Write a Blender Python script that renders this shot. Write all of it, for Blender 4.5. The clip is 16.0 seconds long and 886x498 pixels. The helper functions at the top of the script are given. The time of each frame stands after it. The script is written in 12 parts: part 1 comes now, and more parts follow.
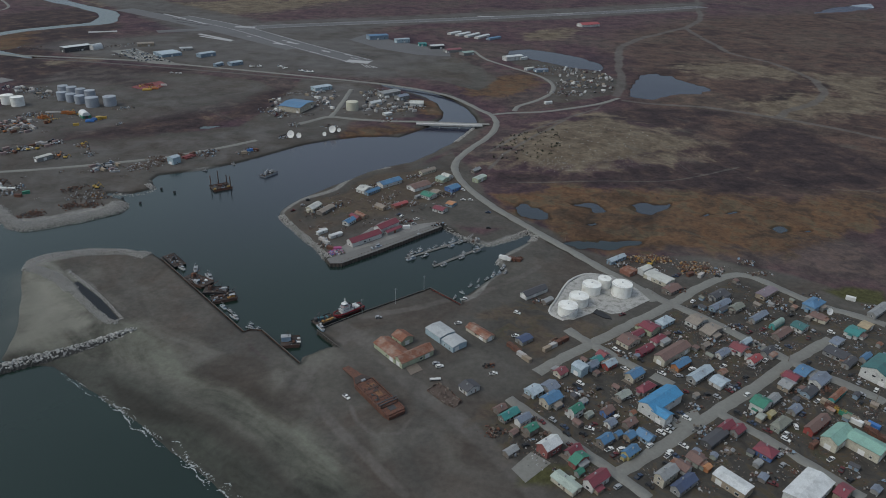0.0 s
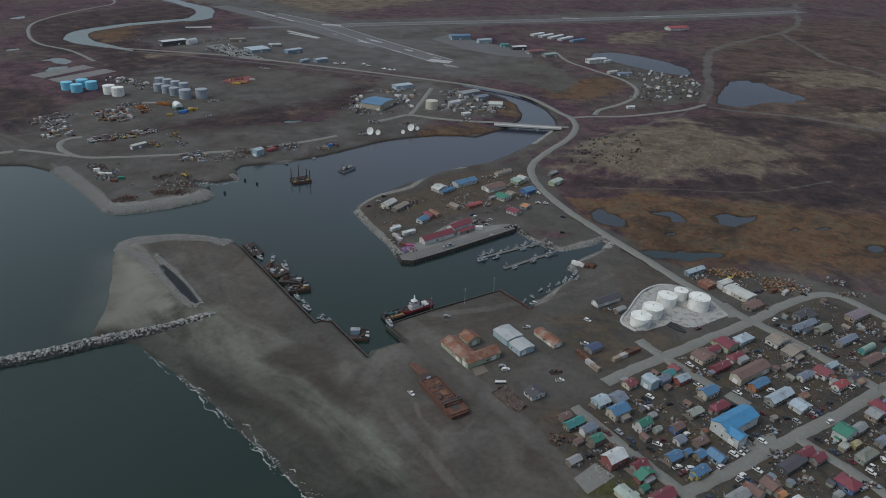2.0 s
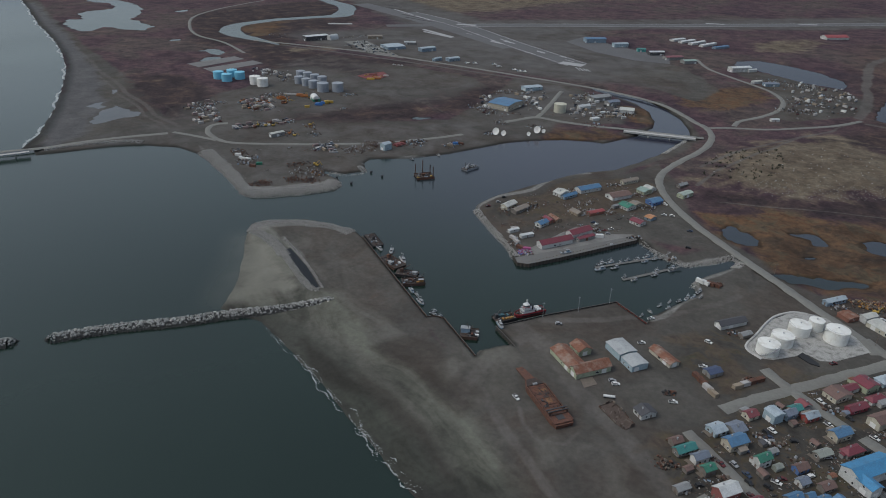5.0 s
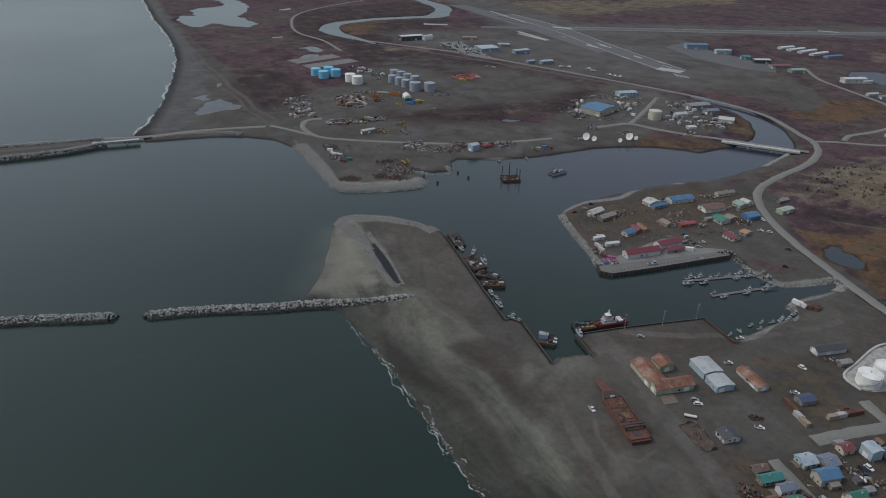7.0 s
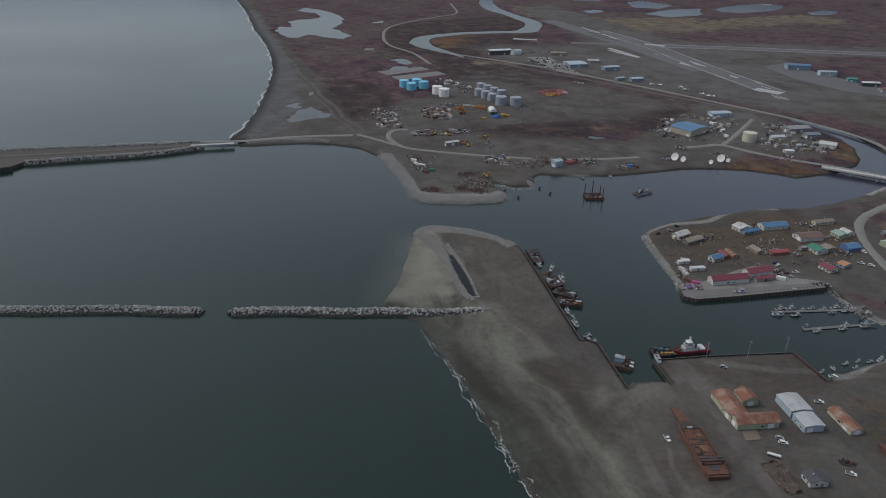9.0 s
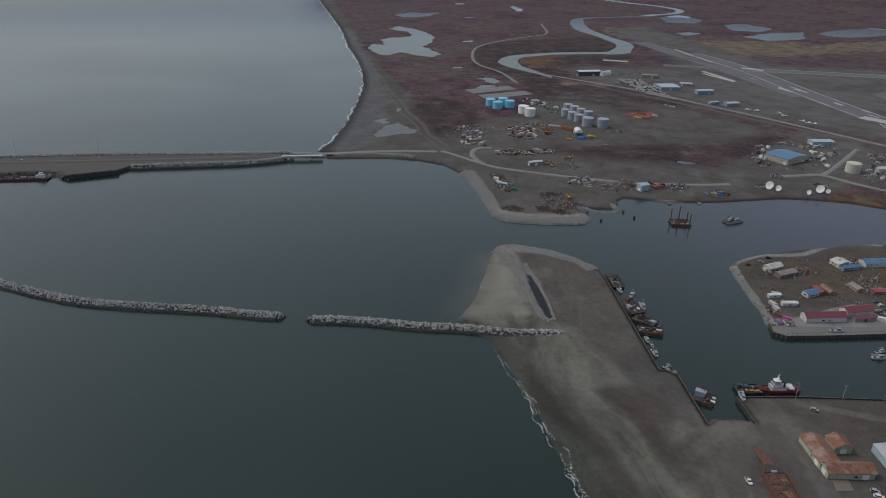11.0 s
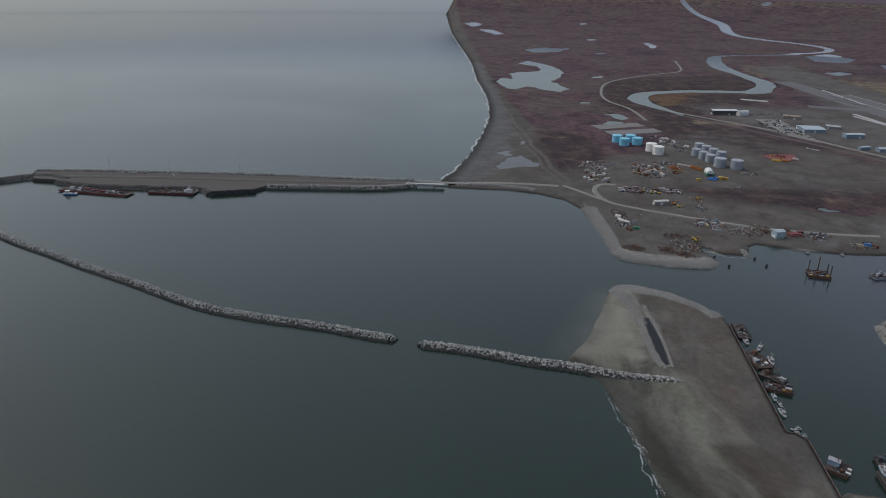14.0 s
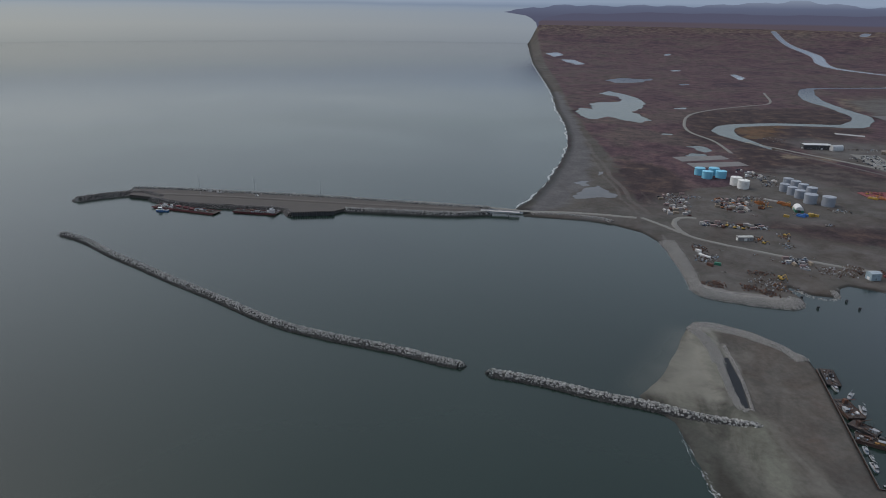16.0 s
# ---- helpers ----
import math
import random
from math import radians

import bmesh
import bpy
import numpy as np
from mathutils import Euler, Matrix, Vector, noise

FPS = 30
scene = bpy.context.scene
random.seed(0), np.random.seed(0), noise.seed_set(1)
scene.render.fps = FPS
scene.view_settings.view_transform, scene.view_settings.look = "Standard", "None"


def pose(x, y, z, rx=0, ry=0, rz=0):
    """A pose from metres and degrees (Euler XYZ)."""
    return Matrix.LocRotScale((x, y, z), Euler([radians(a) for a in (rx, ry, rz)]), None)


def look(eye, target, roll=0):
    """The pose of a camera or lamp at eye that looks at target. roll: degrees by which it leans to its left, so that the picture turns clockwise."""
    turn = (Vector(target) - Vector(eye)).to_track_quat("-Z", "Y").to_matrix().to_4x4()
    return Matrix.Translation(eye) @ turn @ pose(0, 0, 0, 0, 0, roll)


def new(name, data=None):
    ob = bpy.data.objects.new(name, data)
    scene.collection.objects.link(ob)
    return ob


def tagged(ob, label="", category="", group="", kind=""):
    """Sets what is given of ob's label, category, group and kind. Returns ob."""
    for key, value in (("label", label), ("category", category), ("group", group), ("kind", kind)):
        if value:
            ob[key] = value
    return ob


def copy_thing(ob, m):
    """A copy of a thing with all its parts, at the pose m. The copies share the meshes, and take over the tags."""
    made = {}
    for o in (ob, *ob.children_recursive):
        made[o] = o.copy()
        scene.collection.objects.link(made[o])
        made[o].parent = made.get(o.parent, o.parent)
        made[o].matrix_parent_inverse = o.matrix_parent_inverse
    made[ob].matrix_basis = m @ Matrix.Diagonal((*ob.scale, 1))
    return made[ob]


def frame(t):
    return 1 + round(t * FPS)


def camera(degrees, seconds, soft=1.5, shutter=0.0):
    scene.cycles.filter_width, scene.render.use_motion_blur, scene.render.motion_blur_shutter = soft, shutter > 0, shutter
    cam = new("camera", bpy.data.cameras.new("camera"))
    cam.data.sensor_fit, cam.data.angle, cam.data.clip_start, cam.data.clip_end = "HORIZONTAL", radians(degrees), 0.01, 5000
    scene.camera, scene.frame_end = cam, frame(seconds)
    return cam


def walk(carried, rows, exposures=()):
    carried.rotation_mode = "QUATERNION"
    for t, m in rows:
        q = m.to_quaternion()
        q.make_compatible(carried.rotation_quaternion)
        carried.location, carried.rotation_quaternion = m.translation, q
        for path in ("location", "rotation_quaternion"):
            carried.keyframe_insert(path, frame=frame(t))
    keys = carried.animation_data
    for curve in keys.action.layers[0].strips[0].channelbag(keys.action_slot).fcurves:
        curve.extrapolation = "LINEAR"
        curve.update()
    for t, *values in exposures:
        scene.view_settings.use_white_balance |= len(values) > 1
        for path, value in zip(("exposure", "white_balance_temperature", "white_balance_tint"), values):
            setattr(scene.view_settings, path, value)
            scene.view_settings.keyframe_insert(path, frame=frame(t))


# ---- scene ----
cam = camera(65.85, 16.0, soft=1.0)
# seconds, place in metres, yaw, pitch and lean in degrees
PATH = [
    (0.0, -0.01, -0.07, 240.05, 0.002, -26.267, 1.806),
    (0.5, -0.01, 0.16, 239.97, 1.600, -26.297, 1.791),
    (1.0, -0.03, 0.39, 239.89, 3.234, -26.324, 1.778),
    (1.5, -0.07, 0.62, 239.80, 4.953, -26.366, 1.739),
    (2.0, -0.12, 0.85, 239.71, 6.692, -26.412, 1.731),
    (2.5, -0.18, 1.08, 239.61, 8.438, -26.457, 1.688),
    (3.0, -0.26, 1.31, 239.51, 10.185, -26.514, 1.656),
    (3.5, -0.34, 1.53, 239.40, 11.952, -26.561, 1.614),
    (4.0, -0.43, 1.75, 239.29, 13.880, -26.579, 1.581),
    (6.5, -0.95, 2.78, 238.70, 23.119, -26.643, 1.396),
    (7.0, -1.06, 2.97, 238.58, 25.186, -26.641, 1.364),
    (7.5, -1.16, 3.15, 238.46, 26.969, -26.530, 1.329),
    (8.0, -1.26, 3.32, 238.34, 28.734, -26.249, 1.298),
    (8.5, -1.35, 3.48, 238.22, 30.575, -25.966, 1.257),
    (9.0, -1.44, 3.64, 238.11, 32.442, -25.688, 1.253),
    (11.5, -1.70, 4.26, 237.58, 41.473, -23.942, 1.110),
    (12.0, -1.71, 4.35, 237.48, 43.242, -23.525, 1.060),
    (12.5, -1.70, 4.42, 237.40, 45.028, -23.099, 1.031),
    (13.0, -1.67, 4.48, 237.32, 46.778, -22.689, 0.978),
    (13.5, -1.62, 4.53, 237.24, 48.507, -22.275, 0.919),
    (14.0, -1.55, 4.56, 237.18, 50.279, -21.852, 0.858),
    (14.5, -1.45, 4.58, 237.12, 52.025, -21.425, 0.823),
    (15.0, -1.33, 4.58, 237.07, 53.733, -20.947, 0.811),
    (15.5, -1.18, 4.57, 237.03, 55.408, -20.308, 0.799),
    (16.0, -1.00, 4.53, 237.00, 56.855, -19.669, 0.767),
]
walk(cam, [(t, pose(x, y, z, 90 + pitch, 0, yaw) @ pose(0, 0, 0, 0, 0, lean)) for t, x, y, z, yaw, pitch, lean in PATH], [(0.0, -0.09, 6250, 6.0), (8.0, -0.10, 6400, 9.7), (12.0, -0.08, 6480, 11.0), (16.0, -0.04, 6350, 11.0)])


# ---------------------------------------------------------------- world, sun, exposure
def make_world():
    """An overcast sky, lighter and warmer towards the west, over a low cloud deck."""
    world = bpy.data.worlds.new("overcast_sky")
    scene.world = world
    world.use_nodes = True
    nt = world.node_tree
    nt.nodes.clear()
    link = nt.links.new

    def mixed(blend, fac, a, b):
        m = nt.nodes.new("ShaderNodeMix")
        m.data_type, m.blend_type = "RGBA", blend
        for sock, v in (("Factor", fac), ("A", a), ("B", b)):
            if isinstance(v, float):
                m.inputs[sock].default_value = v
            elif isinstance(v, tuple):
                m.inputs[sock].default_value = (*v, 1)
            else:
                link(v, m.inputs[sock])
        return m.outputs["Result"]

    sky = nt.nodes.new("ShaderNodeTexSky")
    sky.sky_type = "NISHITA"
    sky.sun_disc = False
    sky.sun_elevation, sky.sun_rotation = radians(51.5), radians(-114.8)
    sky.dust_density, sky.air_density = 3.0, 1.2
    where = nt.nodes.new("ShaderNodeTexCoord")
    stretch = nt.nodes.new("ShaderNodeMapping")
    stretch.inputs["Scale"].default_value = (1.0, 1.0, 2.5)
    link(where.outputs["Generated"], stretch.inputs["Vector"])
    cloud = nt.nodes.new("ShaderNodeTexNoise")
    cloud.inputs["Scale"].default_value = 1.6
    cloud.inputs["Detail"].default_value = 3.0
    link(stretch.outputs["Vector"], cloud.inputs["Vector"])
    ramp = nt.nodes.new("ShaderNodeValToRGB")
    ramp.color_ramp.elements[0].position, ramp.color_ramp.elements[0].color = 0.3, (0.325, 0.372, 0.43, 1)
    ramp.color_ramp.elements[1].position, ramp.color_ramp.elements[1].color = 0.75, (0.405, 0.445, 0.498, 1)
    link(cloud.outputs["Fac"], ramp.inputs["Fac"])
    deck = mixed("MIX", 0.55, mixed("MULTIPLY", 1.0, sky.outputs["Color"], (0.09, 0.09, 0.09)), ramp.outputs["Color"])
    side = nt.nodes.new("ShaderNodeVectorMath")
    side.operation = "DOT_PRODUCT"
    side.inputs[1].default_value = WEST
    link(where.outputs["Generated"], side.inputs[0])
    west = nt.nodes.new("ShaderNodeMapRange")
    west.interpolation_type = "SMOOTHSTEP"
    west.inputs["From Min"].default_value, west.inputs["From Max"].default_value = -0.5, 1.0
    link(side.outputs["Value"], west.inputs["Value"])
    deck = mixed("MULTIPLY", 1.0, deck, mixed("MIX", west.outputs["Result"], (0.79, 0.79, 0.82), (1.22, 1.19, 1.14)))
    height = nt.nodes.new("ShaderNodeSeparateXYZ")
    link(where.outputs["Generated"], height.inputs[0])
    low = nt.nodes.new("ShaderNodeMapRange")
    low.interpolation_type = "SMOOTHSTEP"
    low.inputs["From Min"].default_value, low.inputs["From Max"].default_value = 0.03, 0.30
    link(height.outputs["Z"], low.inputs["Value"])
    deck = mixed("MULTIPLY", 1.0, deck, mixed("MIX", low.outputs["Result"], (0.70, 0.71, 0.73), (1.02, 1.02, 1.02)))
    bg = nt.nodes.new("ShaderNodeBackground")
    bg.inputs["Strength"].default_value = SKY
    link(deck, bg.inputs["Color"])
    out = nt.nodes.new("ShaderNodeOutputWorld")
    link(bg.outputs["Background"], out.inputs["Surface"])
    sun = bpy.data.lights.new("sun", "SUN")
    sun.energy, sun.angle, sun.color = SUN, radians(25), (1.0, 0.96, 0.9)
    ob = new("sun", sun)
    ob.matrix_basis = look((-650, -300, 900), (0, 0, 0))


WEST = (-0.97, 0.24, 0.0)
SKY, SUN = 1.45, 1.2
make_world()


# ---------------------------------------------------------------- materials
def mat(name, color, rough=0.8, metal=0.0, vary=0.25, scale=0.4, stain=None, stain_scale=0.12, stain_amount=0.4, bump=0.0, spec=0.3, piece=0.0):
    """A surface with fine grain, larger stains and, for pieces, a tone of their own."""
    m = bpy.data.materials.new(name)
    m.use_nodes = True
    nt = m.node_tree
    b = nt.nodes["Principled BSDF"]
    b.inputs["Roughness"].default_value = rough
    b.inputs["Metallic"].default_value = metal
    b.inputs["Specular IOR Level"].default_value = spec
    geo = nt.nodes.new("ShaderNodeNewGeometry")
    n1 = nt.nodes.new("ShaderNodeTexNoise")
    n1.inputs["Scale"].default_value = scale * 6
    n1.inputs["Detail"].default_value = 4.0
    n2 = nt.nodes.new("ShaderNodeTexNoise")
    n2.inputs["Scale"].default_value = stain_scale
    n2.inputs["Detail"].default_value = 5.0
    n2.inputs["Roughness"].default_value = 0.65
    for n in (n1, n2):
        nt.links.new(geo.outputs["Position"], n.inputs["Vector"])
    ramp = nt.nodes.new("ShaderNodeValToRGB")
    lo, hi = (max(0.0, 1 - vary), 1 + vary)
    ramp.color_ramp.elements[0].position, ramp.color_ramp.elements[1].position = 0.25, 0.75
    ramp.color_ramp.elements[0].color = (*[c * lo for c in color], 1)
    ramp.color_ramp.elements[1].color = (*[min(1.0, c * hi) for c in color], 1)
    nt.links.new(n1.outputs["Fac"], ramp.inputs["Fac"])
    last = ramp.outputs["Color"]
    st = stain or [c * 0.55 for c in color]
    r2 = nt.nodes.new("ShaderNodeMapRange")
    r2.inputs["From Min"].default_value, r2.inputs["From Max"].default_value = 0.48, 0.68
    r2.inputs["To Max"].default_value = stain_amount
    nt.links.new(n2.outputs["Fac"], r2.inputs["Value"])
    mx = nt.nodes.new("ShaderNodeMix")
    mx.data_type = "RGBA"
    mx.inputs["B"].default_value = (*st, 1)
    nt.links.new(r2.outputs["Result"], mx.inputs["Factor"])
    nt.links.new(last, mx.inputs["A"])
    last = mx.outputs["Result"]
    if piece:
        info = nt.nodes.new("ShaderNodeNewGeometry")
        hsv = nt.nodes.new("ShaderNodeHueSaturation")
        mr = nt.nodes.new("ShaderNodeMapRange")
        mr.inputs["To Min"].default_value, mr.inputs["To Max"].default_value = 1 - piece, 1 + piece
        nt.links.new(info.outputs["Random Per Island"], mr.inputs["Value"])
        nt.links.new(mr.outputs["Result"], hsv.inputs["Value"])
        nt.links.new(last, hsv.inputs["Color"])
        last = hsv.outputs["Color"]
    nt.links.new(last, b.inputs["Base Color"])
    if bump:
        bp = nt.nodes.new("ShaderNodeBump")
        bp.inputs["Strength"].default_value = bump
        bp.inputs["Distance"].default_value = 0.3
        nt.links.new(n1.outputs["Fac"], bp.inputs["Height"])
        nt.links.new(bp.outputs["Normal"], b.inputs["Normal"])
    return m


def wet_foot(m, z0, z1, keep):
    """Darkens a rock material where the sea wets it."""
    nt = m.node_tree
    b = nt.nodes["Principled BSDF"]
    link = b.inputs["Base Color"].links[0]
    src = link.from_socket
    geo = nt.nodes.new("ShaderNodeNewGeometry")
    sep = nt.nodes.new("ShaderNodeSeparateXYZ")
    nt.links.new(geo.outputs["Position"], sep.inputs[0])
    r = nt.nodes.new("ShaderNodeMapRange")
    r.inputs["From Min"].default_value, r.inputs["From Max"].default_value = z0, z1
    r.inputs["To Min"].default_value, r.inputs["To Max"].default_value = 1.0, 0.0
    nt.links.new(sep.outputs["Z"], r.inputs["Value"])
    dark = mix_node(nt, 1.0, src, (keep, keep, keep), "MULTIPLY")
    nt.links.new(mix_node(nt, r.outputs["Result"], src, dark), b.inputs["Base Color"])


def noise_node(nt, geo, scale, detail=5.0, rough=0.6, distort=0.0):
    n = nt.nodes.new("ShaderNodeTexNoise")
    n.inputs["Scale"].default_value = scale
    n.inputs["Detail"].default_value = detail
    n.inputs["Roughness"].default_value = rough
    n.inputs["Distortion"].default_value = distort
    nt.links.new(geo.outputs["Position"], n.inputs["Vector"])
    return n.outputs["Fac"]


def ramp_node(nt, fac, stops):
    r = nt.nodes.new("ShaderNodeValToRGB")
    e = r.color_ramp.elements
    while len(e) < len(stops):
        e.new(0.5)
    for k, (p, c) in enumerate(stops):
        e[k].position, e[k].color = p, (*c, 1)
    nt.links.new(fac, r.inputs["Fac"])
    return r.outputs["Color"]


def mix_node(nt, fac, a, b, blend="MIX"):
    m = nt.nodes.new("ShaderNodeMix")
    m.data_type, m.blend_type = "RGBA", blend
    for sock, v in (("Factor", fac), ("A", a), ("B", b)):
        if isinstance(v, (int, float)):
            m.inputs[sock].default_value = v
        elif isinstance(v, tuple):
            m.inputs[sock].default_value = (*v, 1)
        else:
            nt.links.new(v, m.inputs[sock])
    return m.outputs["Result"]


def math_node(nt, op, a, b=None, clamp=False):
    m = nt.nodes.new("ShaderNodeMath")
    m.operation, m.use_clamp = op, clamp
    for k, v in enumerate((a, b)):
        if v is None:
            continue
        if isinstance(v, (int, float)):
            m.inputs[k].default_value = v
        else:
            nt.links.new(v, m.inputs[k])
    return m.outputs[0]


def ground_material():
    m = bpy.data.materials.new("tundra_gravel_and_sand")
    m.use_nodes = True
    nt = m.node_tree
    b = nt.nodes["Principled BSDF"]
    b.inputs["Roughness"].default_value = 0.95
    b.inputs["Specular IOR Level"].default_value = 0.15
    geo = nt.nodes.new("ShaderNodeNewGeometry")
    za, zb = nt.nodes.new("ShaderNodeAttribute"), nt.nodes.new("ShaderNodeAttribute")
    za.attribute_name, zb.attribute_name = "zone_a", "zone_b"
    sa, sb = nt.nodes.new("ShaderNodeSeparateColor"), nt.nodes.new("ShaderNodeSeparateColor")
    nt.links.new(za.outputs["Color"], sa.inputs["Color"])
    nt.links.new(zb.outputs["Color"], sb.inputs["Color"])
    wide, mid, fine = noise_node(nt, geo, 0.006, 6, 0.6, 0.6), noise_node(nt, geo, 0.035, 6, 0.65, 0.4), noise_node(nt, geo, 0.3, 5, 0.7)

    def torn(mask, amount=0.5, by=None):
        """A zone's mask with an edge torn by noise."""
        n = math_node(nt, "MULTIPLY", math_node(nt, "SUBTRACT", by or mid, 0.5), amount * 2)
        r = nt.nodes.new("ShaderNodeMapRange")
        r.inputs["From Min"].default_value, r.inputs["From Max"].default_value = 0.3, 0.7
        nt.links.new(math_node(nt, "ADD", mask, n), r.inputs["Value"])
        return r.outputs["Result"]

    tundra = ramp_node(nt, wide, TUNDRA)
    zd = nt.nodes.new("ShaderNodeAttribute")
    zd.attribute_name = "zone_d"
    sd = nt.nodes.new("ShaderNodeSeparateColor")
    nt.links.new(zd.outputs["Color"], sd.inputs["Color"])
    tundra = mix_node(nt, sd.outputs["Green"], tundra, ramp_node(nt, noise_node(nt, geo, 0.008, 7, 0.62, 0.9), HEATH))
    tundra = mix_node(nt, 0.9, tundra, ramp_node(nt, mid, [(0.3, (0.5, 0.5, 0.52)), (0.5, (1, 1, 1)), (0.72, (1.6, 1.45, 1.3))]), "MULTIPLY")
    dark = ramp_node(nt, mid, [(0.3, (0.022, 0.017, 0.019)), (0.48, (0.042, 0.031, 0.032)), (0.58, (0.064, 0.044, 0.040)), (0.72, (0.086, 0.060, 0.050))])
    tundra = mix_node(nt, torn(sb.outputs["Green"], 1.0, wide), tundra, dark)
    marsh = ramp_node(nt, mid, [(0.25, (0.038, 0.032, 0.027)), (0.4, (0.074, 0.052, 0.036)), (0.52, (0.112, 0.068, 0.041)), (0.6, (0.092, 0.074, 0.050)), (0.7, (0.110, 0.064, 0.041)), (0.8, (0.135, 0.105, 0.070))])
    marsh = mix_node(nt, 0.8, marsh, ramp_node(nt, noise_node(nt, geo, 0.011, 7, 0.65, 1.5), [(0.36, (0.5, 0.5, 0.55)), (0.5, (1, 1, 1)), (0.62, (1.12, 1.0, 0.9))]), "MULTIPLY")
    tundra = mix_node(nt, torn(sa.outputs["Blue"], 1.1), tundra, marsh)
    dry = ramp_node(nt, mid, [(0.25, (0.062, 0.048, 0.037)), (0.42, (0.100, 0.079, 0.058)), (0.56, (0.138, 0.112, 0.082)), (0.75, (0.180, 0.150, 0.112))])
    tundra = mix_node(nt, torn(sb.outputs["Red"], 1.1), tundra, dry)
    tundra = mix_node(nt, 1.0, tundra, ramp_node(nt, noise_node(nt, geo, 0.11, 6, 0.7, 1.0), [(0.3, (0.62, 0.64, 0.66)), (0.5, (1, 1, 1)), (0.7, (1.38, 1.32, 1.25))]), "MULTIPLY")
    path = ramp_node(nt, mid, [(0.3, (0.085, 0.077, 0.070)), (0.55, (0.118, 0.109, 0.099)), (0.75, (0.148, 0.138, 0.126))])
    tundra = mix_node(nt, math_node(nt, "MULTIPLY", torn(sd.outputs["Red"], 0.45), 0.8), tundra, path)
    grass = ramp_node(nt, fine, [(0.3, (0.042, 0.044, 0.02)), (0.7, (0.078, 0.074, 0.032))])
    gravel = ramp_node(nt, mid, GRAVEL)
    gravel = mix_node(nt, 0.6, gravel, ramp_node(nt, wide, [(0.35, (0.78, 0.78, 0.8)), (0.62, (1.2, 1.17, 1.13))]), "MULTIPLY")
    turn = nt.nodes.new("ShaderNodeMapping")
    turn.inputs["Rotation"].default_value = (0, 0, radians(35.9))
    turn.inputs["Scale"].default_value = (1.0, 1.0, 1.0)
    nt.links.new(geo.outputs["Position"], turn.inputs["Vector"])
    drawn = nt.nodes.new("ShaderNodeMapping")
    drawn.inputs["Scale"].default_value = (0.28, 1.0, 1.0)
    nt.links.new(turn.outputs["Vector"], drawn.inputs["Vector"])
    streaks = nt.nodes.new("ShaderNodeTexNoise")
    for key, value in (("Scale", 0.034), ("Detail", 7.0), ("Roughness", 0.6), ("Distortion", 0.7)):
        streaks.inputs[key].default_value = value
    nt.links.new(drawn.outputs["Vector"], streaks.inputs["Vector"])
    sand = ramp_node(nt, streaks.outputs["Fac"], SAND)
    gravel = mix_node(nt, 0.9, gravel, ramp_node(nt, noise_node(nt, geo, 0.013, 6, 0.6, 1.4), [(0.36, (0.82, 0.73, 0.67)), (0.46, (0.98, 0.94, 0.89)), (0.54, (1.0, 1.01, 0.98)), (0.64, (1.13, 1.14, 1.08))]), "MULTIPLY")
    sand = mix_node(nt, 0.7, sand, ramp_node(nt, noise_node(nt, geo, 0.016, 6, 0.6, 1.0), [(0.36, (0.72, 0.68, 0.64)), (0.46, (1, 1.0, 0.97)), (0.62, (1.13, 1.14, 1.08))]), "MULTIPLY")
    place = nt.nodes.new("ShaderNodeSeparateXYZ")
    nt.links.new(geo.outputs["Position"], place.inputs[0])
    shingle = nt.nodes.new("ShaderNodeMapRange")
    shingle.inputs["From Min"].default_value, shingle.inputs["From Max"].default_value = -480, -600
    nt.links.new(place.outputs["X"], shingle.inputs["Value"])
    sand = mix_node(nt, shingle.outputs["Result"], sand, ramp_node(nt, mid, [(0.3, (0.072, 0.070, 0.071)), (0.5, (0.094, 0.092, 0.093)), (0.72, (0.122, 0.119, 0.118))]))
    zc = nt.nodes.new("ShaderNodeAttribute")
    zc.attribute_name = "zone_c"
    sc = nt.nodes.new("ShaderNodeSeparateColor")
    nt.links.new(zc.outputs["Color"], sc.inputs["Color"])
    soil = ramp_node(nt, noise_node(nt, geo, 0.075, 7, 0.72, 0.8), SOIL)
    gravel = mix_node(nt, math_node(nt, "MULTIPLY", torn(sc.outputs["Red"], 0.9), 0.85), gravel, soil)
    gravel = mix_node(nt, math_node(nt, "MULTIPLY", torn(sb.outputs["Green"], 1.2), 0.88), gravel, dark)
    gravel = mix_node(nt, torn(sc.outputs["Green"], 0.2), gravel, ramp_node(nt, fine, [(0.3, (0.150, 0.146, 0.136)), (0.7, (0.226, 0.220, 0.206))]))
    gravel = mix_node(nt, math_node(nt, "MULTIPLY", torn(sd.outputs["Red"], 0.4), 0.62), gravel, path)
    col = mix_node(nt, torn(sa.outputs["Red"], 0.35), tundra, gravel)
    col = mix_node(nt, torn(sa.outputs["Green"], 0.35), col, sand)
    swept = streaks.outputs["Fac"]
    col = mix_node(nt, math_node(nt, "MULTIPLY", torn(zd.outputs["Alpha"], 1.1, swept), 0.62), col, ramp_node(nt, swept, [(0.35, (0.110, 0.104, 0.090)), (0.6, (0.148, 0.142, 0.123))]))
    col = mix_node(nt, math_node(nt, "MULTIPLY", torn(sd.outputs["Blue"], 1.1, swept), 0.58), col, ramp_node(nt, mid, [(0.3, (0.046, 0.039, 0.033)), (0.7, (0.072, 0.061, 0.051))]))
    col = mix_node(nt, torn(sb.outputs["Blue"], 0.5), col, grass)
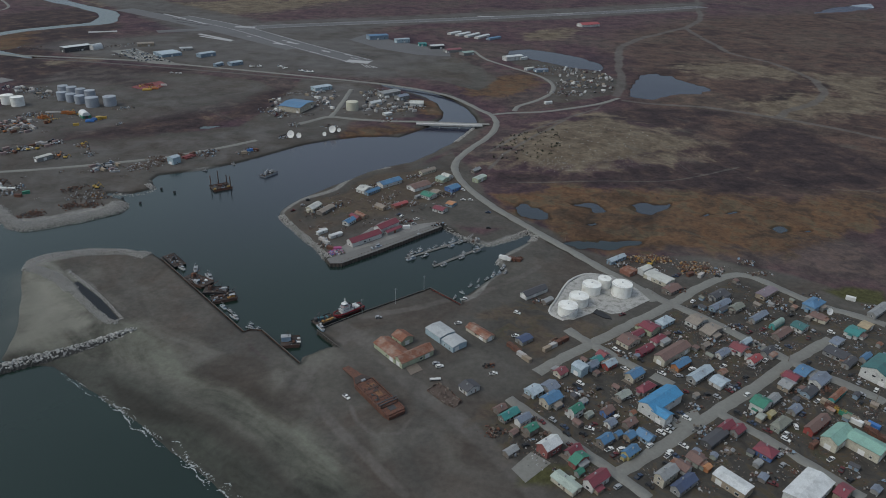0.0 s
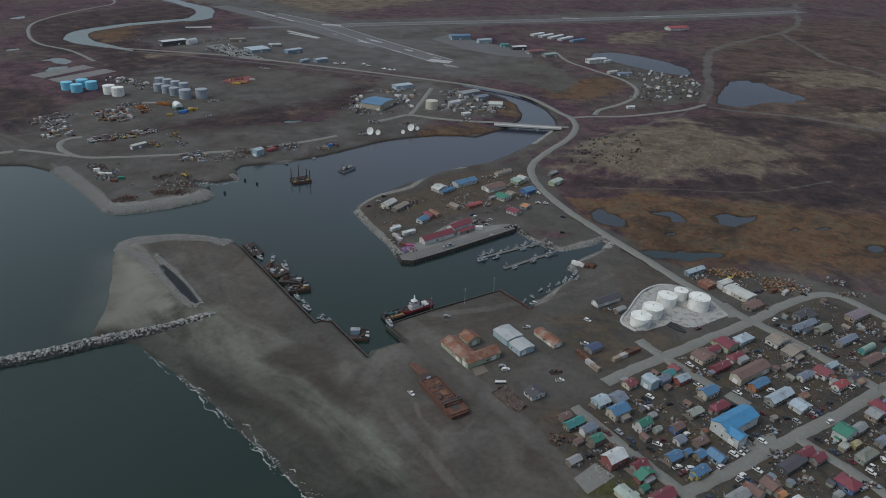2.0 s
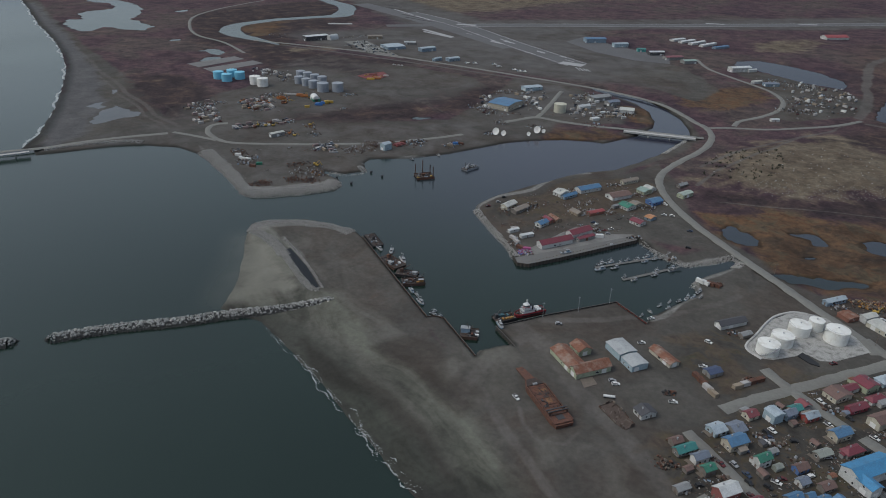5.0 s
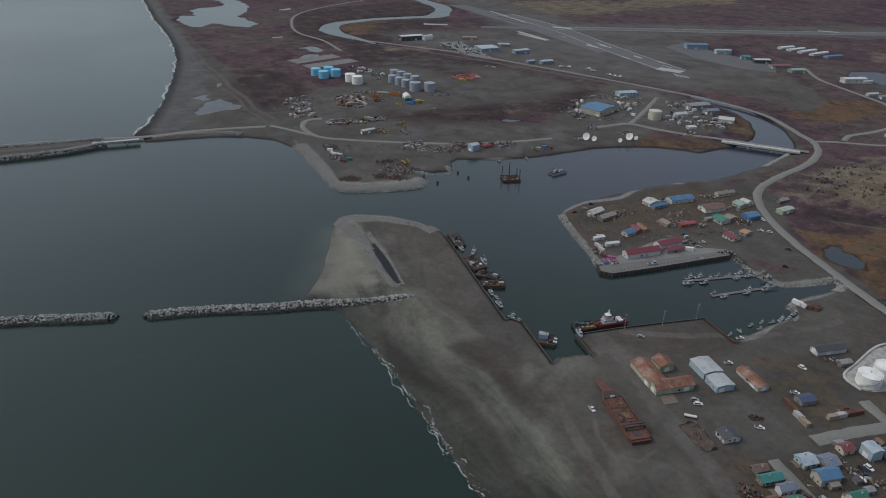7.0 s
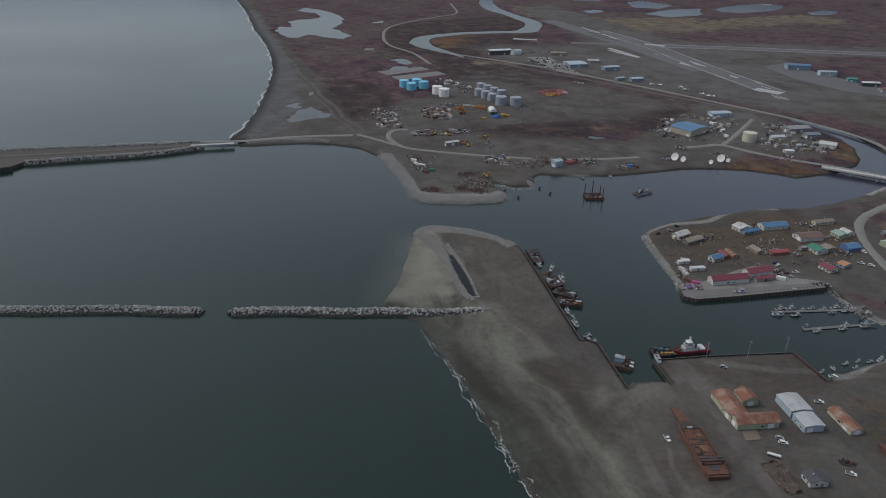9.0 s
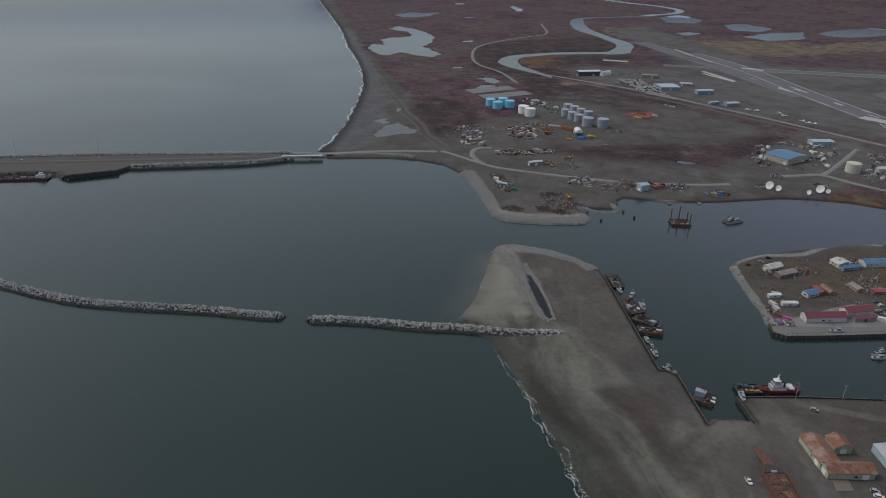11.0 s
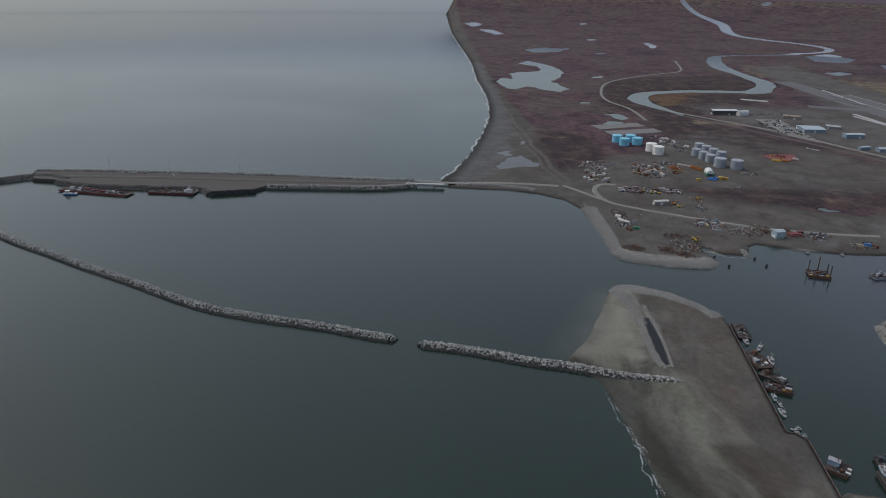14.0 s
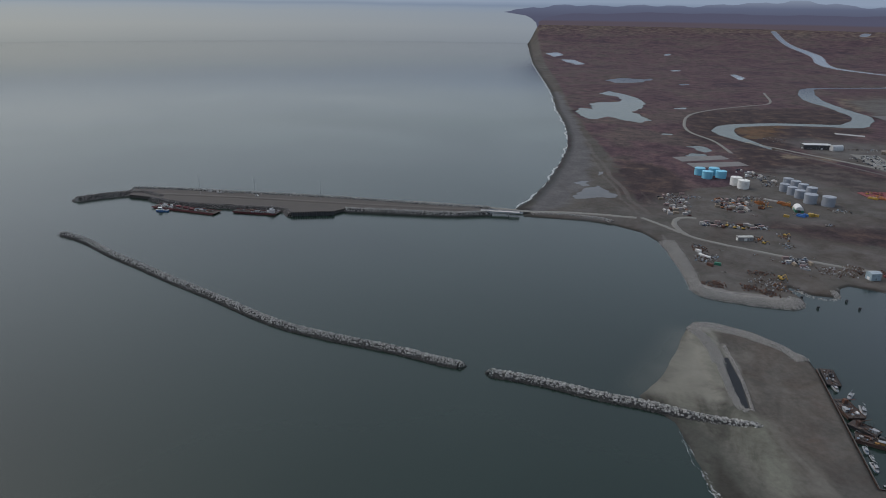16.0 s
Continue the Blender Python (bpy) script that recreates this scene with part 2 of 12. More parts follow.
    col = mix_node(nt, math_node(nt, "MULTIPLY", torn(zb.outputs["Alpha"], 0.9), 0.75), col, ramp_node(nt, noise_node(nt, geo, 0.09, 7, 0.7, 0.8), EARTH_TONES))
    col = mix_node(nt, 0.8, col, ramp_node(nt, fine, [(0.3, (0.8, 0.8, 0.8)), (0.7, (1.2, 1.2, 1.2))]), "MULTIPLY")
    col = mix_node(nt, math_node(nt, "MULTIPLY", torn(sc.outputs["Blue"], 0.5), math_node(nt, "MULTIPLY", sa.outputs["Red"], 0.8)), col, mix_node(nt, 0.8, ramp_node(nt, mid, [(0.3, (0.076, 0.072, 0.071)), (0.7, (0.116, 0.111, 0.108))]), ramp_node(nt, noise_node(nt, geo, 0.009, 6, 0.6, 1.3), [(0.36, (0.72, 0.66, 0.60)), (0.48, (1.0, 0.98, 0.94)), (0.62, (1.22, 1.22, 1.22))]), "MULTIPLY"))
    col = mix_node(nt, math_node(nt, "MULTIPLY", torn(za.outputs["Alpha"], 0.6), 0.85), col, ramp_node(nt, mid, [(0.3, (0.158, 0.153, 0.13)), (0.7, (0.222, 0.215, 0.183))]))
    wet = nt.nodes.new("ShaderNodeAttribute")
    wet.attribute_name = "wet"
    w = nt.nodes.new("ShaderNodeMapRange")
    w.inputs["From Min"].default_value, w.inputs["From Max"].default_value = 0.35, 0.75
    nt.links.new(math_node(nt, "ADD", wet.outputs["Fac"], math_node(nt, "MULTIPLY", math_node(nt, "SUBTRACT", mid, 0.5), 0.6)), w.inputs["Value"])
    col = mix_node(nt, math_node(nt, "MULTIPLY", w.outputs["Result"], math_node(nt, "SUBTRACT", 1.0, math_node(nt, "MULTIPLY", za.outputs["Alpha"], 0.9))), col, mix_node(nt, 1.0, col, (0.47, 0.49, 0.495), "MULTIPLY"))
    pond = nt.nodes.new("ShaderNodeAttribute")
    pond.attribute_name = "pond"
    pm = nt.nodes.new("ShaderNodeMapRange")
    pm.inputs["From Min"].default_value, pm.inputs["From Max"].default_value = 0.4, 0.6
    nt.links.new(pond.outputs["Fac"], pm.inputs["Value"])
    # far ponds and puddles get the sky's pale reflection as base colour
    col = mix_node(nt, pm.outputs["Result"], col, (0.22, 0.26, 0.30))
    rough = nt.nodes.new("ShaderNodeMapRange")
    rough.inputs["To Min"].default_value, rough.inputs["To Max"].default_value = 0.95, 0.25
    nt.links.new(pm.outputs["Result"], rough.inputs["Value"])
    nt.links.new(rough.outputs["Result"], b.inputs["Roughness"])
    gloss = nt.nodes.new("ShaderNodeMapRange")
    gloss.inputs["To Min"].default_value, gloss.inputs["To Max"].default_value = 0.15, 0.5
    nt.links.new(pm.outputs["Result"], gloss.inputs["Value"])
    nt.links.new(gloss.outputs["Result"], b.inputs["Specular IOR Level"])
    nt.links.new(col, b.inputs["Base Color"])
    bp = nt.nodes.new("ShaderNodeBump")
    bp.inputs["Distance"].default_value = 0.6
    nt.links.new(math_node(nt, "SUBTRACT", 0.6, math_node(nt, "MULTIPLY", pm.outputs["Result"], 0.6)), bp.inputs["Strength"])
    nt.links.new(fine, bp.inputs["Height"])
    nt.links.new(bp.outputs["Normal"], b.inputs["Normal"])
    return m


SOIL = [(0.28, (0.022, 0.021, 0.019)), (0.4, (0.044, 0.041, 0.036)), (0.5, (0.060, 0.056, 0.050)), (0.56, (0.078, 0.060, 0.041)), (0.63, (0.054, 0.053, 0.031)), (0.70, (0.090, 0.085, 0.075))]
EARTH_TONES = [(0.3, (0.050, 0.038, 0.031)), (0.45, (0.082, 0.063, 0.049)), (0.55, (0.098, 0.078, 0.058)), (0.63, (0.092, 0.074, 0.041)), (0.75, (0.125, 0.108, 0.088))]
HEATH = [(0.3, (0.035, 0.026, 0.026)), (0.43, (0.063, 0.044, 0.039)), (0.5, (0.082, 0.056, 0.047)), (0.57, (0.074, 0.057, 0.048)), (0.7, (0.109, 0.081, 0.065))]
# tundra tones, with some blue of the distance haze mixed in
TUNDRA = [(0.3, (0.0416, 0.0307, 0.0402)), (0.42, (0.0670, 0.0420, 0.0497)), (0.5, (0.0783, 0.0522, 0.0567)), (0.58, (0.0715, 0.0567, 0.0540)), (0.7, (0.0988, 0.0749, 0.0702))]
GRAVEL = [(0.25, (0.057, 0.054, 0.050)), (0.5, (0.079, 0.074, 0.069)), (0.75, (0.103, 0.098, 0.091))]
SAND = [(0.3, (0.052, 0.051, 0.044)), (0.40, (0.073, 0.072, 0.062)), (0.47, (0.112, 0.111, 0.094)), (0.58, (0.136, 0.136, 0.115)), (0.66, (0.092, 0.090, 0.076)), (0.76, (0.062, 0.060, 0.050))]


def water_material():
    m = bpy.data.materials.new("sea_water")
    m.use_nodes = True
    nt = m.node_tree
    b = nt.nodes["Principled BSDF"]
    b.inputs["IOR"].default_value = 1.38
    geo = nt.nodes.new("ShaderNodeNewGeometry")
    murk = noise_node(nt, geo, 0.004, 4, 0.5, 0.5)
    sep = nt.nodes.new("ShaderNodeSeparateXYZ")
    nt.links.new(geo.outputs["Position"], sep.inputs[0])

    def span(sock, low, high):
        r = nt.nodes.new("ShaderNodeMapRange")
        r.interpolation_type = "SMOOTHSTEP"
        r.inputs["From Min"].default_value, r.inputs["From Max"].default_value = low, high
        nt.links.new(sock, r.inputs["Value"])
        return r.outputs["Result"]

    # inner harbour and ponds: bluer base colour than the sea's, standing in for reflected sky
    inner = math_node(nt, "MULTIPLY", span(sep.outputs["X"], -330, -120), span(sep.outputs["Y"], 380, 720))
    body = mix_node(nt, inner, ramp_node(nt, murk, WATER), (0.027, 0.0295, 0.046))
    # sand shows through the shallows beside the old channel's fan
    slope = nt.nodes.new("ShaderNodeVectorMath")
    slope.operation = "DOT_PRODUCT"
    slope.inputs[1].default_value = (-0.914, -0.405, 0.0)
    nt.links.new(geo.outputs["Position"], slope.inputs[0])
    reach = nt.nodes.new("ShaderNodeVectorMath")
    reach.operation = "DOT_PRODUCT"
    reach.inputs[1].default_value = (-0.405, 0.914, 0.0)
    nt.links.new(geo.outputs["Position"], reach.inputs[0])
    shoal = math_node(nt, "MULTIPLY", math_node(nt, "MULTIPLY", span(slope.outputs["Value"], 88, 97), span(slope.outputs["Value"], 126, 99)), math_node(nt, "MULTIPLY", span(reach.outputs["Value"], 385, 425), span(reach.outputs["Value"], 528, 495)))
    body = mix_node(nt, math_node(nt, "MULTIPLY", shoal, span(murk, 0.2, 0.55)), body, (0.078, 0.082, 0.066))
    nt.links.new(body, b.inputs["Base Color"])
    calm = ramp_node(nt, noise_node(nt, geo, 0.0022, 3, 0.45, 0.8), [(0.35, (0.16, 0.16, 0.16)), (0.65, (0.21, 0.21, 0.21))])
    # roughness falls and a gloss coat grows with distance, to brighten the far sea
    out = nt.nodes.new("ShaderNodeVectorMath")
    out.operation = "LENGTH"
    nt.links.new(geo.outputs["Position"], out.inputs[0])
    smooth = nt.nodes.new("ShaderNodeMapRange")
    smooth.inputs["From Min"].default_value, smooth.inputs["From Max"].default_value = 900, 4000
    smooth.inputs["To Min"].default_value, smooth.inputs["To Max"].default_value = 1.0, 0.5
    nt.links.new(out.outputs["Value"], smooth.inputs["Value"])
    nt.links.new(math_node(nt, "MULTIPLY", calm, smooth.outputs["Result"]), b.inputs["Roughness"])
    sheen = nt.nodes.new("ShaderNodeMapRange")
    sheen.inputs["From Min"].default_value, sheen.inputs["From Max"].default_value = 1500, 4500
    nt.links.new(out.outputs["Value"], sheen.inputs["Value"])
    nt.links.new(math_node(nt, "MULTIPLY", sheen.outputs["Result"], span(sep.outputs["X"], -350, -1000)), b.inputs["Coat Weight"])
    b.inputs["Coat Roughness"].default_value, b.inputs["Coat IOR"].default_value = 0.13, 1.6
    waves = math_node(nt, "ADD", noise_node(nt, geo, 0.25, 4, 0.55, 0.3), math_node(nt, "MULTIPLY", noise_node(nt, geo, 0.03, 3, 0.5), 1.5))
    bp = nt.nodes.new("ShaderNodeBump")
    bp.inputs["Distance"].default_value = 0.5
    nt.links.new(math_node(nt, "MULTIPLY", smooth.outputs["Result"], 0.06), bp.inputs["Strength"])
    nt.links.new(waves, bp.inputs["Height"])
    nt.links.new(bp.outputs["Normal"], b.inputs["Normal"])
    # specular is lowered on the tundra ponds, dimming the sky they mirror
    dim_ponds = math_node(nt, "MULTIPLY", span(sep.outputs["X"], 60, 110), span(sep.outputs["Y"], 880, 980))
    nt.links.new(math_node(nt, "SUBTRACT", 0.5, math_node(nt, "MULTIPLY", dim_ponds, 0.4)), b.inputs["Specular IOR Level"])
    return m


WATER = [(0.3, (0.0092, 0.0192, 0.0149)), (0.7, (0.0148, 0.0286, 0.0220))]
M_GROUND, M_WATER = ground_material(), water_material()
M_TRACK = mat("brown_gravel_track", (0.092, 0.085, 0.078), 0.95, vary=0.12, scale=0.1, stain=(0.07, 0.062, 0.055), stain_scale=0.04, stain_amount=0.5)
M_ROAD = mat("pale_gravel_road", (0.186, 0.185, 0.168), 0.95, vary=0.12, scale=0.1, stain=(0.15, 0.14, 0.13), stain_scale=0.05, stain_amount=0.5)
M_RUNWAY = mat("worn_asphalt", (0.118, 0.116, 0.119), 0.9, vary=0.15, scale=0.05, stain=(0.102, 0.099, 0.10), stain_scale=0.012, stain_amount=0.8)
M_ROCK = mat("grey_armour_rock", (0.345, 0.342, 0.322), 0.9, vary=0.3, scale=0.3, stain=(0.19, 0.185, 0.172), stain_scale=0.2, stain_amount=0.3, piece=0.45)
# near-black core, seen in the gaps between armour rocks
M_CORE = mat("dark_rubble", (0.045, 0.044, 0.042), 0.85, vary=0.4, scale=0.3)
wet_foot(M_ROCK, 1.1, 2.1, 0.17)
M_ROCK_PALE = mat("pale_bank_rock", (0.33, 0.32, 0.30), 0.9, vary=0.2, scale=0.3, stain=(0.25, 0.24, 0.225), stain_scale=0.2, piece=0.3)
M_FOAM = mat("surf_foam", (0.36, 0.38, 0.38), 0.9, vary=0.3, scale=0.3)


# ---------------------------------------------------------------- mesh helpers
def mesh_object(name, verts, faces, material, parent=None, smooth=False):
    me = bpy.data.meshes.new(name)
    me.from_pydata([tuple(v) for v in verts], [], faces)
    me.update()
    me.materials.append(material)
    if smooth:
        me.polygons.foreach_set("use_smooth", [True] * len(me.polygons))
    ob = new(name, me)
    ob.parent = parent
    return ob


def array_object(name, verts, quads, material, parent=None, smooth=False):
    """A mesh of quads from arrays."""
    me = bpy.data.meshes.new(name)
    nv, nf = len(verts), len(quads)
    me.vertices.add(nv)
    me.vertices.foreach_set("co", np.asarray(verts, dtype=np.float32).ravel())
    me.loops.add(nf * 4)
    me.loops.foreach_set("vertex_index", np.asarray(quads, dtype=np.int32).ravel())
    me.polygons.add(nf)
    me.polygons.foreach_set("loop_start", np.arange(0, nf * 4, 4, dtype=np.int32))
    me.polygons.foreach_set("use_smooth", np.full(nf, smooth))
    me.update()
    me.validate()
    me.materials.append(material)
    ob = new(name, me)
    ob.parent = parent
    return ob


def distance_to(points, line, closed, half=None):
    """Distance of points (N, 2) to a polyline; with closed, negative inside the outline."""
    line = np.asarray(line, float)
    a = line
    b = np.roll(line, -1, 0) if closed else line[1:]
    if not closed:
        a = line[:-1]
    best = np.full(len(points), 1e12)
    inside = np.zeros(len(points), bool)
    for k, ((x0, y0), (x1, y1)) in enumerate(zip(a, b)):
        dx, dy = x1 - x0, y1 - y0
        t = np.clip(((points[:, 0] - x0) * dx + (points[:, 1] - y0) * dy) / (dx * dx + dy * dy + 1e-9), 0, 1)
        d = (points[:, 0] - x0 - t * dx) ** 2 + (points[:, 1] - y0 - t * dy) ** 2
        if half is not None:
            d = np.sqrt(d) - (half[k] + (half[k + 1] - half[k]) * t)
        np.minimum(best, d, out=best)
        if closed and y0 != y1:
            cross = ((y0 > points[:, 1]) != (y1 > points[:, 1])) & (points[:, 0] < dx * (points[:, 1] - y0) / dy + x0)
            inside ^= cross
    if half is not None:
        return best
    best = np.sqrt(best)
    return np.where(inside, -best, best) if closed else best


def outline_field(points, lines, closed=True, reach=60.0):
    """The least signed distance to several outlines, worked out only near them."""
    out = np.full(len(points), reach)
    for line in lines:
        arr = np.asarray(line, float)
        lo, hi = arr.min(0) - reach, arr.max(0) + reach
        near = ((points >= lo) & (points <= hi)).all(1)
        if near.any():
            out[near] = np.minimum(out[near], distance_to(points[near], line, closed))
    return out


def smooth_line(pts, step):
    """Points at even steps along a smooth curve through pts (2D)."""
    p = np.asarray(pts, float)
    if len(p) > 2:
        q = [p[0]]
        ext = np.vstack([2 * p[0] - p[1], p, 2 * p[-1] - p[-2]])
        for k in range(len(p) - 1):
            p0, p1, p2, p3 = ext[k : k + 4]
            n = max(2, int(np.linalg.norm(p2 - p1) / step))
            for t in np.linspace(0, 1, n + 1)[1:]:
                q.append(0.5 * (2 * p1 + (p2 - p0) * t + (2 * p0 - 5 * p1 + 4 * p2 - p3) * t * t + (3 * p1 - p0 - 3 * p2 + p3) * t**3))
        p = np.array(q)
    seg = np.linalg.norm(np.diff(p, axis=0), axis=1)
    s = np.r_[0, np.cumsum(seg)]
    n = max(2, int(s[-1] / step) + 1)
    u = np.linspace(0, s[-1], n)
    return np.stack([np.interp(u, s, p[:, 0]), np.interp(u, s, p[:, 1])], 1)


def normals_2d(p):
    t = np.gradient(p, axis=0)
    t /= np.linalg.norm(t, axis=1, keepdims=True) + 1e-9
    return np.stack([-t[:, 1], t[:, 0]], 1)


def ribbon(name, pts, width, z, material, ragged=0.0, step=5.0, parent=None, thick=0.25):
    """A strip along a line, with a crown and low sides that go into the ground."""
    p = smooth_line(pts, step)
    n = normals_2d(p)
    rng = np.random.RandomState(len(p))
    wl = width / 2 * (1 + ragged * rng.uniform(-1, 1, len(p)))
    wr = width / 2 * (1 + ragged * rng.uniform(-1, 1, len(p)))
    zz = z if np.ndim(z) else np.full(len(p), z)
    rows = []
    for off, dz in ((-1.08, -thick), (-1, 0), (0, 0.06), (1, 0), (1.08, -thick)):
        w = wl if off < 0 else wr
        rows.append(np.c_[p + n * (w * off)[:, None], zz + dz])
    v = np.stack(rows, 1).reshape(-1, 3)
    k = len(p)
    i, j = np.meshgrid(np.arange(k - 1), np.arange(4), indexing="ij")
    a = i * 5 + j
    quads = np.stack([a, a + 5, a + 6, a + 1], -1).reshape(-1, 4)[:, ::-1]
    return array_object(name, v, quads, material, parent, True)


BOX = np.array([[-1, -1, -1], [1, -1, -1], [1, 1, -1], [-1, 1, -1], [-1, -1, 1], [1, -1, 1], [1, 1, 1], [-1, 1, 1]], float)
BOX_Q = np.array([[0, 3, 2, 1], [4, 5, 6, 7], [0, 1, 5, 4], [1, 2, 6, 5], [2, 3, 7, 6], [3, 0, 4, 7]])


def rocks(name, centres, sizes, material, parent=None, seed=1, lie=0.0):
    """Angular boulders, one mesh."""
    rng = np.random.RandomState(seed)
    n = len(centres)
    q = rng.normal(size=(n, 4))
    q /= np.linalg.norm(q, axis=1, keepdims=True)
    w, x, y, z = q.T
    rot = np.stack([1 - 2 * (y * y + z * z), 2 * (x * y - z * w), 2 * (x * z + y * w), 2 * (x * y + z * w), 1 - 2 * (x * x + z * z), 2 * (y * z - x * w), 2 * (x * z - y * w), 2 * (y * z + x * w), 1 - 2 * (x * x + y * y)], 1).reshape(n, 3, 3)
    shape = BOX[None] * rng.uniform(0.55, 1.0, (n, 8, 3)) * rng.uniform(0.6, 1.1, (n, 1, 3))
    if lie:
        a = rng.uniform(0, np.pi, n)
        rot = np.stack([np.cos(a), -np.sin(a), a * 0, np.sin(a), np.cos(a), a * 0, a * 0, a * 0, a * 0 + 1], 1).reshape(n, 3, 3)
        shape = BOX[None] * rng.uniform(0.85, 1.0, (n, 8, 3)) * np.stack([rng.uniform(0.8, lie, n), rng.uniform(0.3, 1.0, n), rng.uniform(0.3, 0.8, n)], 1)[:, None]
    v = np.einsum("nij,nkj->nki", rot, shape) * np.asarray(sizes)[:, None, None] * 0.5 + np.asarray(centres)[:, None]
    quads = (BOX_Q[None] + (np.arange(n) * 8)[:, None, None]).reshape(-1, 4)
    return array_object(name, v.reshape(-1, 3), quads, material, parent)


def mound(name, pts, crest, base, height, label, rock=1.05, foot=-1.5, density=1.0, seed=3, category="breakwater", armour=None):
    """A rubble mound: a core and the armour rock that covers it."""
    p = smooth_line(pts, 4.0)
    n = normals_2d(p)
    top = tagged(new(name), label, category, kind="structure")
    rng = np.random.RandomState(seed)
    prof = np.array([[-base, foot], [-crest, height - 0.7], [crest, height - 0.7], [base, foot]])
    v = np.stack([np.c_[p + n * o, np.full(len(p), h)] for o, h in prof], 1).reshape(-1, 3)
    i, j = np.meshgrid(np.arange(len(p) - 1), np.arange(3), indexing="ij")
    a = i * 4 + j
    quads = np.stack([a, a + 1, a + 5, a + 4], -1).reshape(-1, 4)[:, ::-1]
    array_object("core", v, quads, M_CORE, top)
    length = np.linalg.norm(np.diff(p, axis=0), axis=1).sum()
    count = int(length * (2 * base) / (rock * rock) * 1.35 * density)
    u = rng.uniform(0, len(p) - 1.001, count)
    k = u.astype(int)
    at = p[k] + (p[k + 1] - p[k]) * (u - k)[:, None]
    o = rng.uniform(-base, base, count)
    h = np.interp(np.abs(o), [crest, base], [height - 0.6, foot]) + rng.uniform(-0.2, 0.5, count)
    for end, sign in ((p[0], -1), (p[-1], 1)):
        m = int(3.2 * base * base / (rock * rock))
        ang, rad = rng.uniform(0, 2 * np.pi, m), base * np.sqrt(rng.uniform(0, 1, m))
        at = np.vstack([at, end + np.stack([np.cos(ang), np.sin(ang)], 1) * rad[:, None]])
        o = np.r_[o, np.zeros(m)]
        h = np.r_[h, np.interp(rad, [crest, base], [height - 0.6, foot]) + rng.uniform(-0.2, 0.5, m)]
        k = np.r_[k, np.full(m, 0)]
    c = at.copy()
    c[:count] += n[k[:count]] * o[:count, None]
    tagged(rocks("armour_rock", np.c_[c, h], rock * rng.uniform(0.6, 1.3, len(c)), armour or M_ROCK, top, seed), kind="stuff")
    return top


def part(name, bm, material, parent=None, label=""):
    me = bpy.data.meshes.new(name)
    bm.to_mesh(me)
    bm.free()
    me.materials.append(material)
    ob = new(name, me)
    ob.parent = parent
    return tagged(ob, label)


# ---------------------------------------------------------------- the plan, in metres
SHORE_BEACH = [(-6000, -4000), (3000, -4000), (3000, -1500), (600, -230), (200, 30), (60, 118), (-79.9, 215.4), (-91, 223.9), (-101.6, 232.8), (-116, 243.3), (-131.5, 254.6), (-155.7, 273.4), (-181, 291), (-202, 305.4), (-220.7, 317.2), (-234.4, 318.7), (-253.2, 322.7), (-261.5, 347.5), (-270.9, 371.6), (-286, 401.3), (-299.9, 427.4), (-307.6, 444), (-298, 457.3), (-270.7, 468.1)]
SHORE_HARBOUR = [(-244.1, 469.2), (-220.6, 460.3), (-210.7, 452.4), (-122, 357), (-119.2, 359.9), (-111.4, 359.5), (-81, 326.4), (-79.7, 334), (-63.3, 346.4), (-61.8, 344.6), (-65.5, 348.5), (-77.5, 361.3), (-52.4, 383.8), (-8.1, 419.1), (13, 398.8), (14.6, 409.4), (30.6, 432.3), (45.2, 451.5), (41.7, 468.3), (47.2, 479.6), (68, 502), (74.9, 515.7), (68.3, 517.8), (57.2, 507.3)]
SHORE_SLIPS = [(37.1, 493.8), (19.7, 501.6), (0.4, 526), (-2.7, 526.5), (-21.5, 509.9), (-53.7, 477.1), (-76.2, 456.1), (-86.6, 455.5), (-95.5, 474.7), (-109.7, 493.8), (-125, 514.5), (-141.7, 535.5), (-143.4, 552.7), (-133.2, 578.9), (-113.9, 606.5), (-93.4, 634), (-79, 657.1), (-62.8, 673), (-38.3, 690.1), (-14.9, 724.8), (4.5, 758.6), (20.4, 796.1), (33, 831.3), (35, 823.1)]
SHORE_NORTH = [(39.0, 846.7), (35.4, 879.8), (25.8, 919.8), (7.5, 964.6), (-18.9, 1000.8), (-51.1, 1027.9), (-81.9, 1044.6), (-105.0, 1056.5), (-103.0, 1042.5), (-82.5, 1018.8), (-54.9, 1001.5), (-31.4, 974.0), (-13.2, 937.3), (-5.4, 898.0), (-6.3, 864.3), (-22.1, 828.2), (-13.9, 836.9), (-28.8, 817), (-43.4, 795), (-54.8, 779.6), (-76.2, 781), (-103, 775), (-131.7, 761.1), (-158.8, 741.2), (-187.7, 707), (-210, 677.3), (-243.7, 648), (-281, 629.2)]
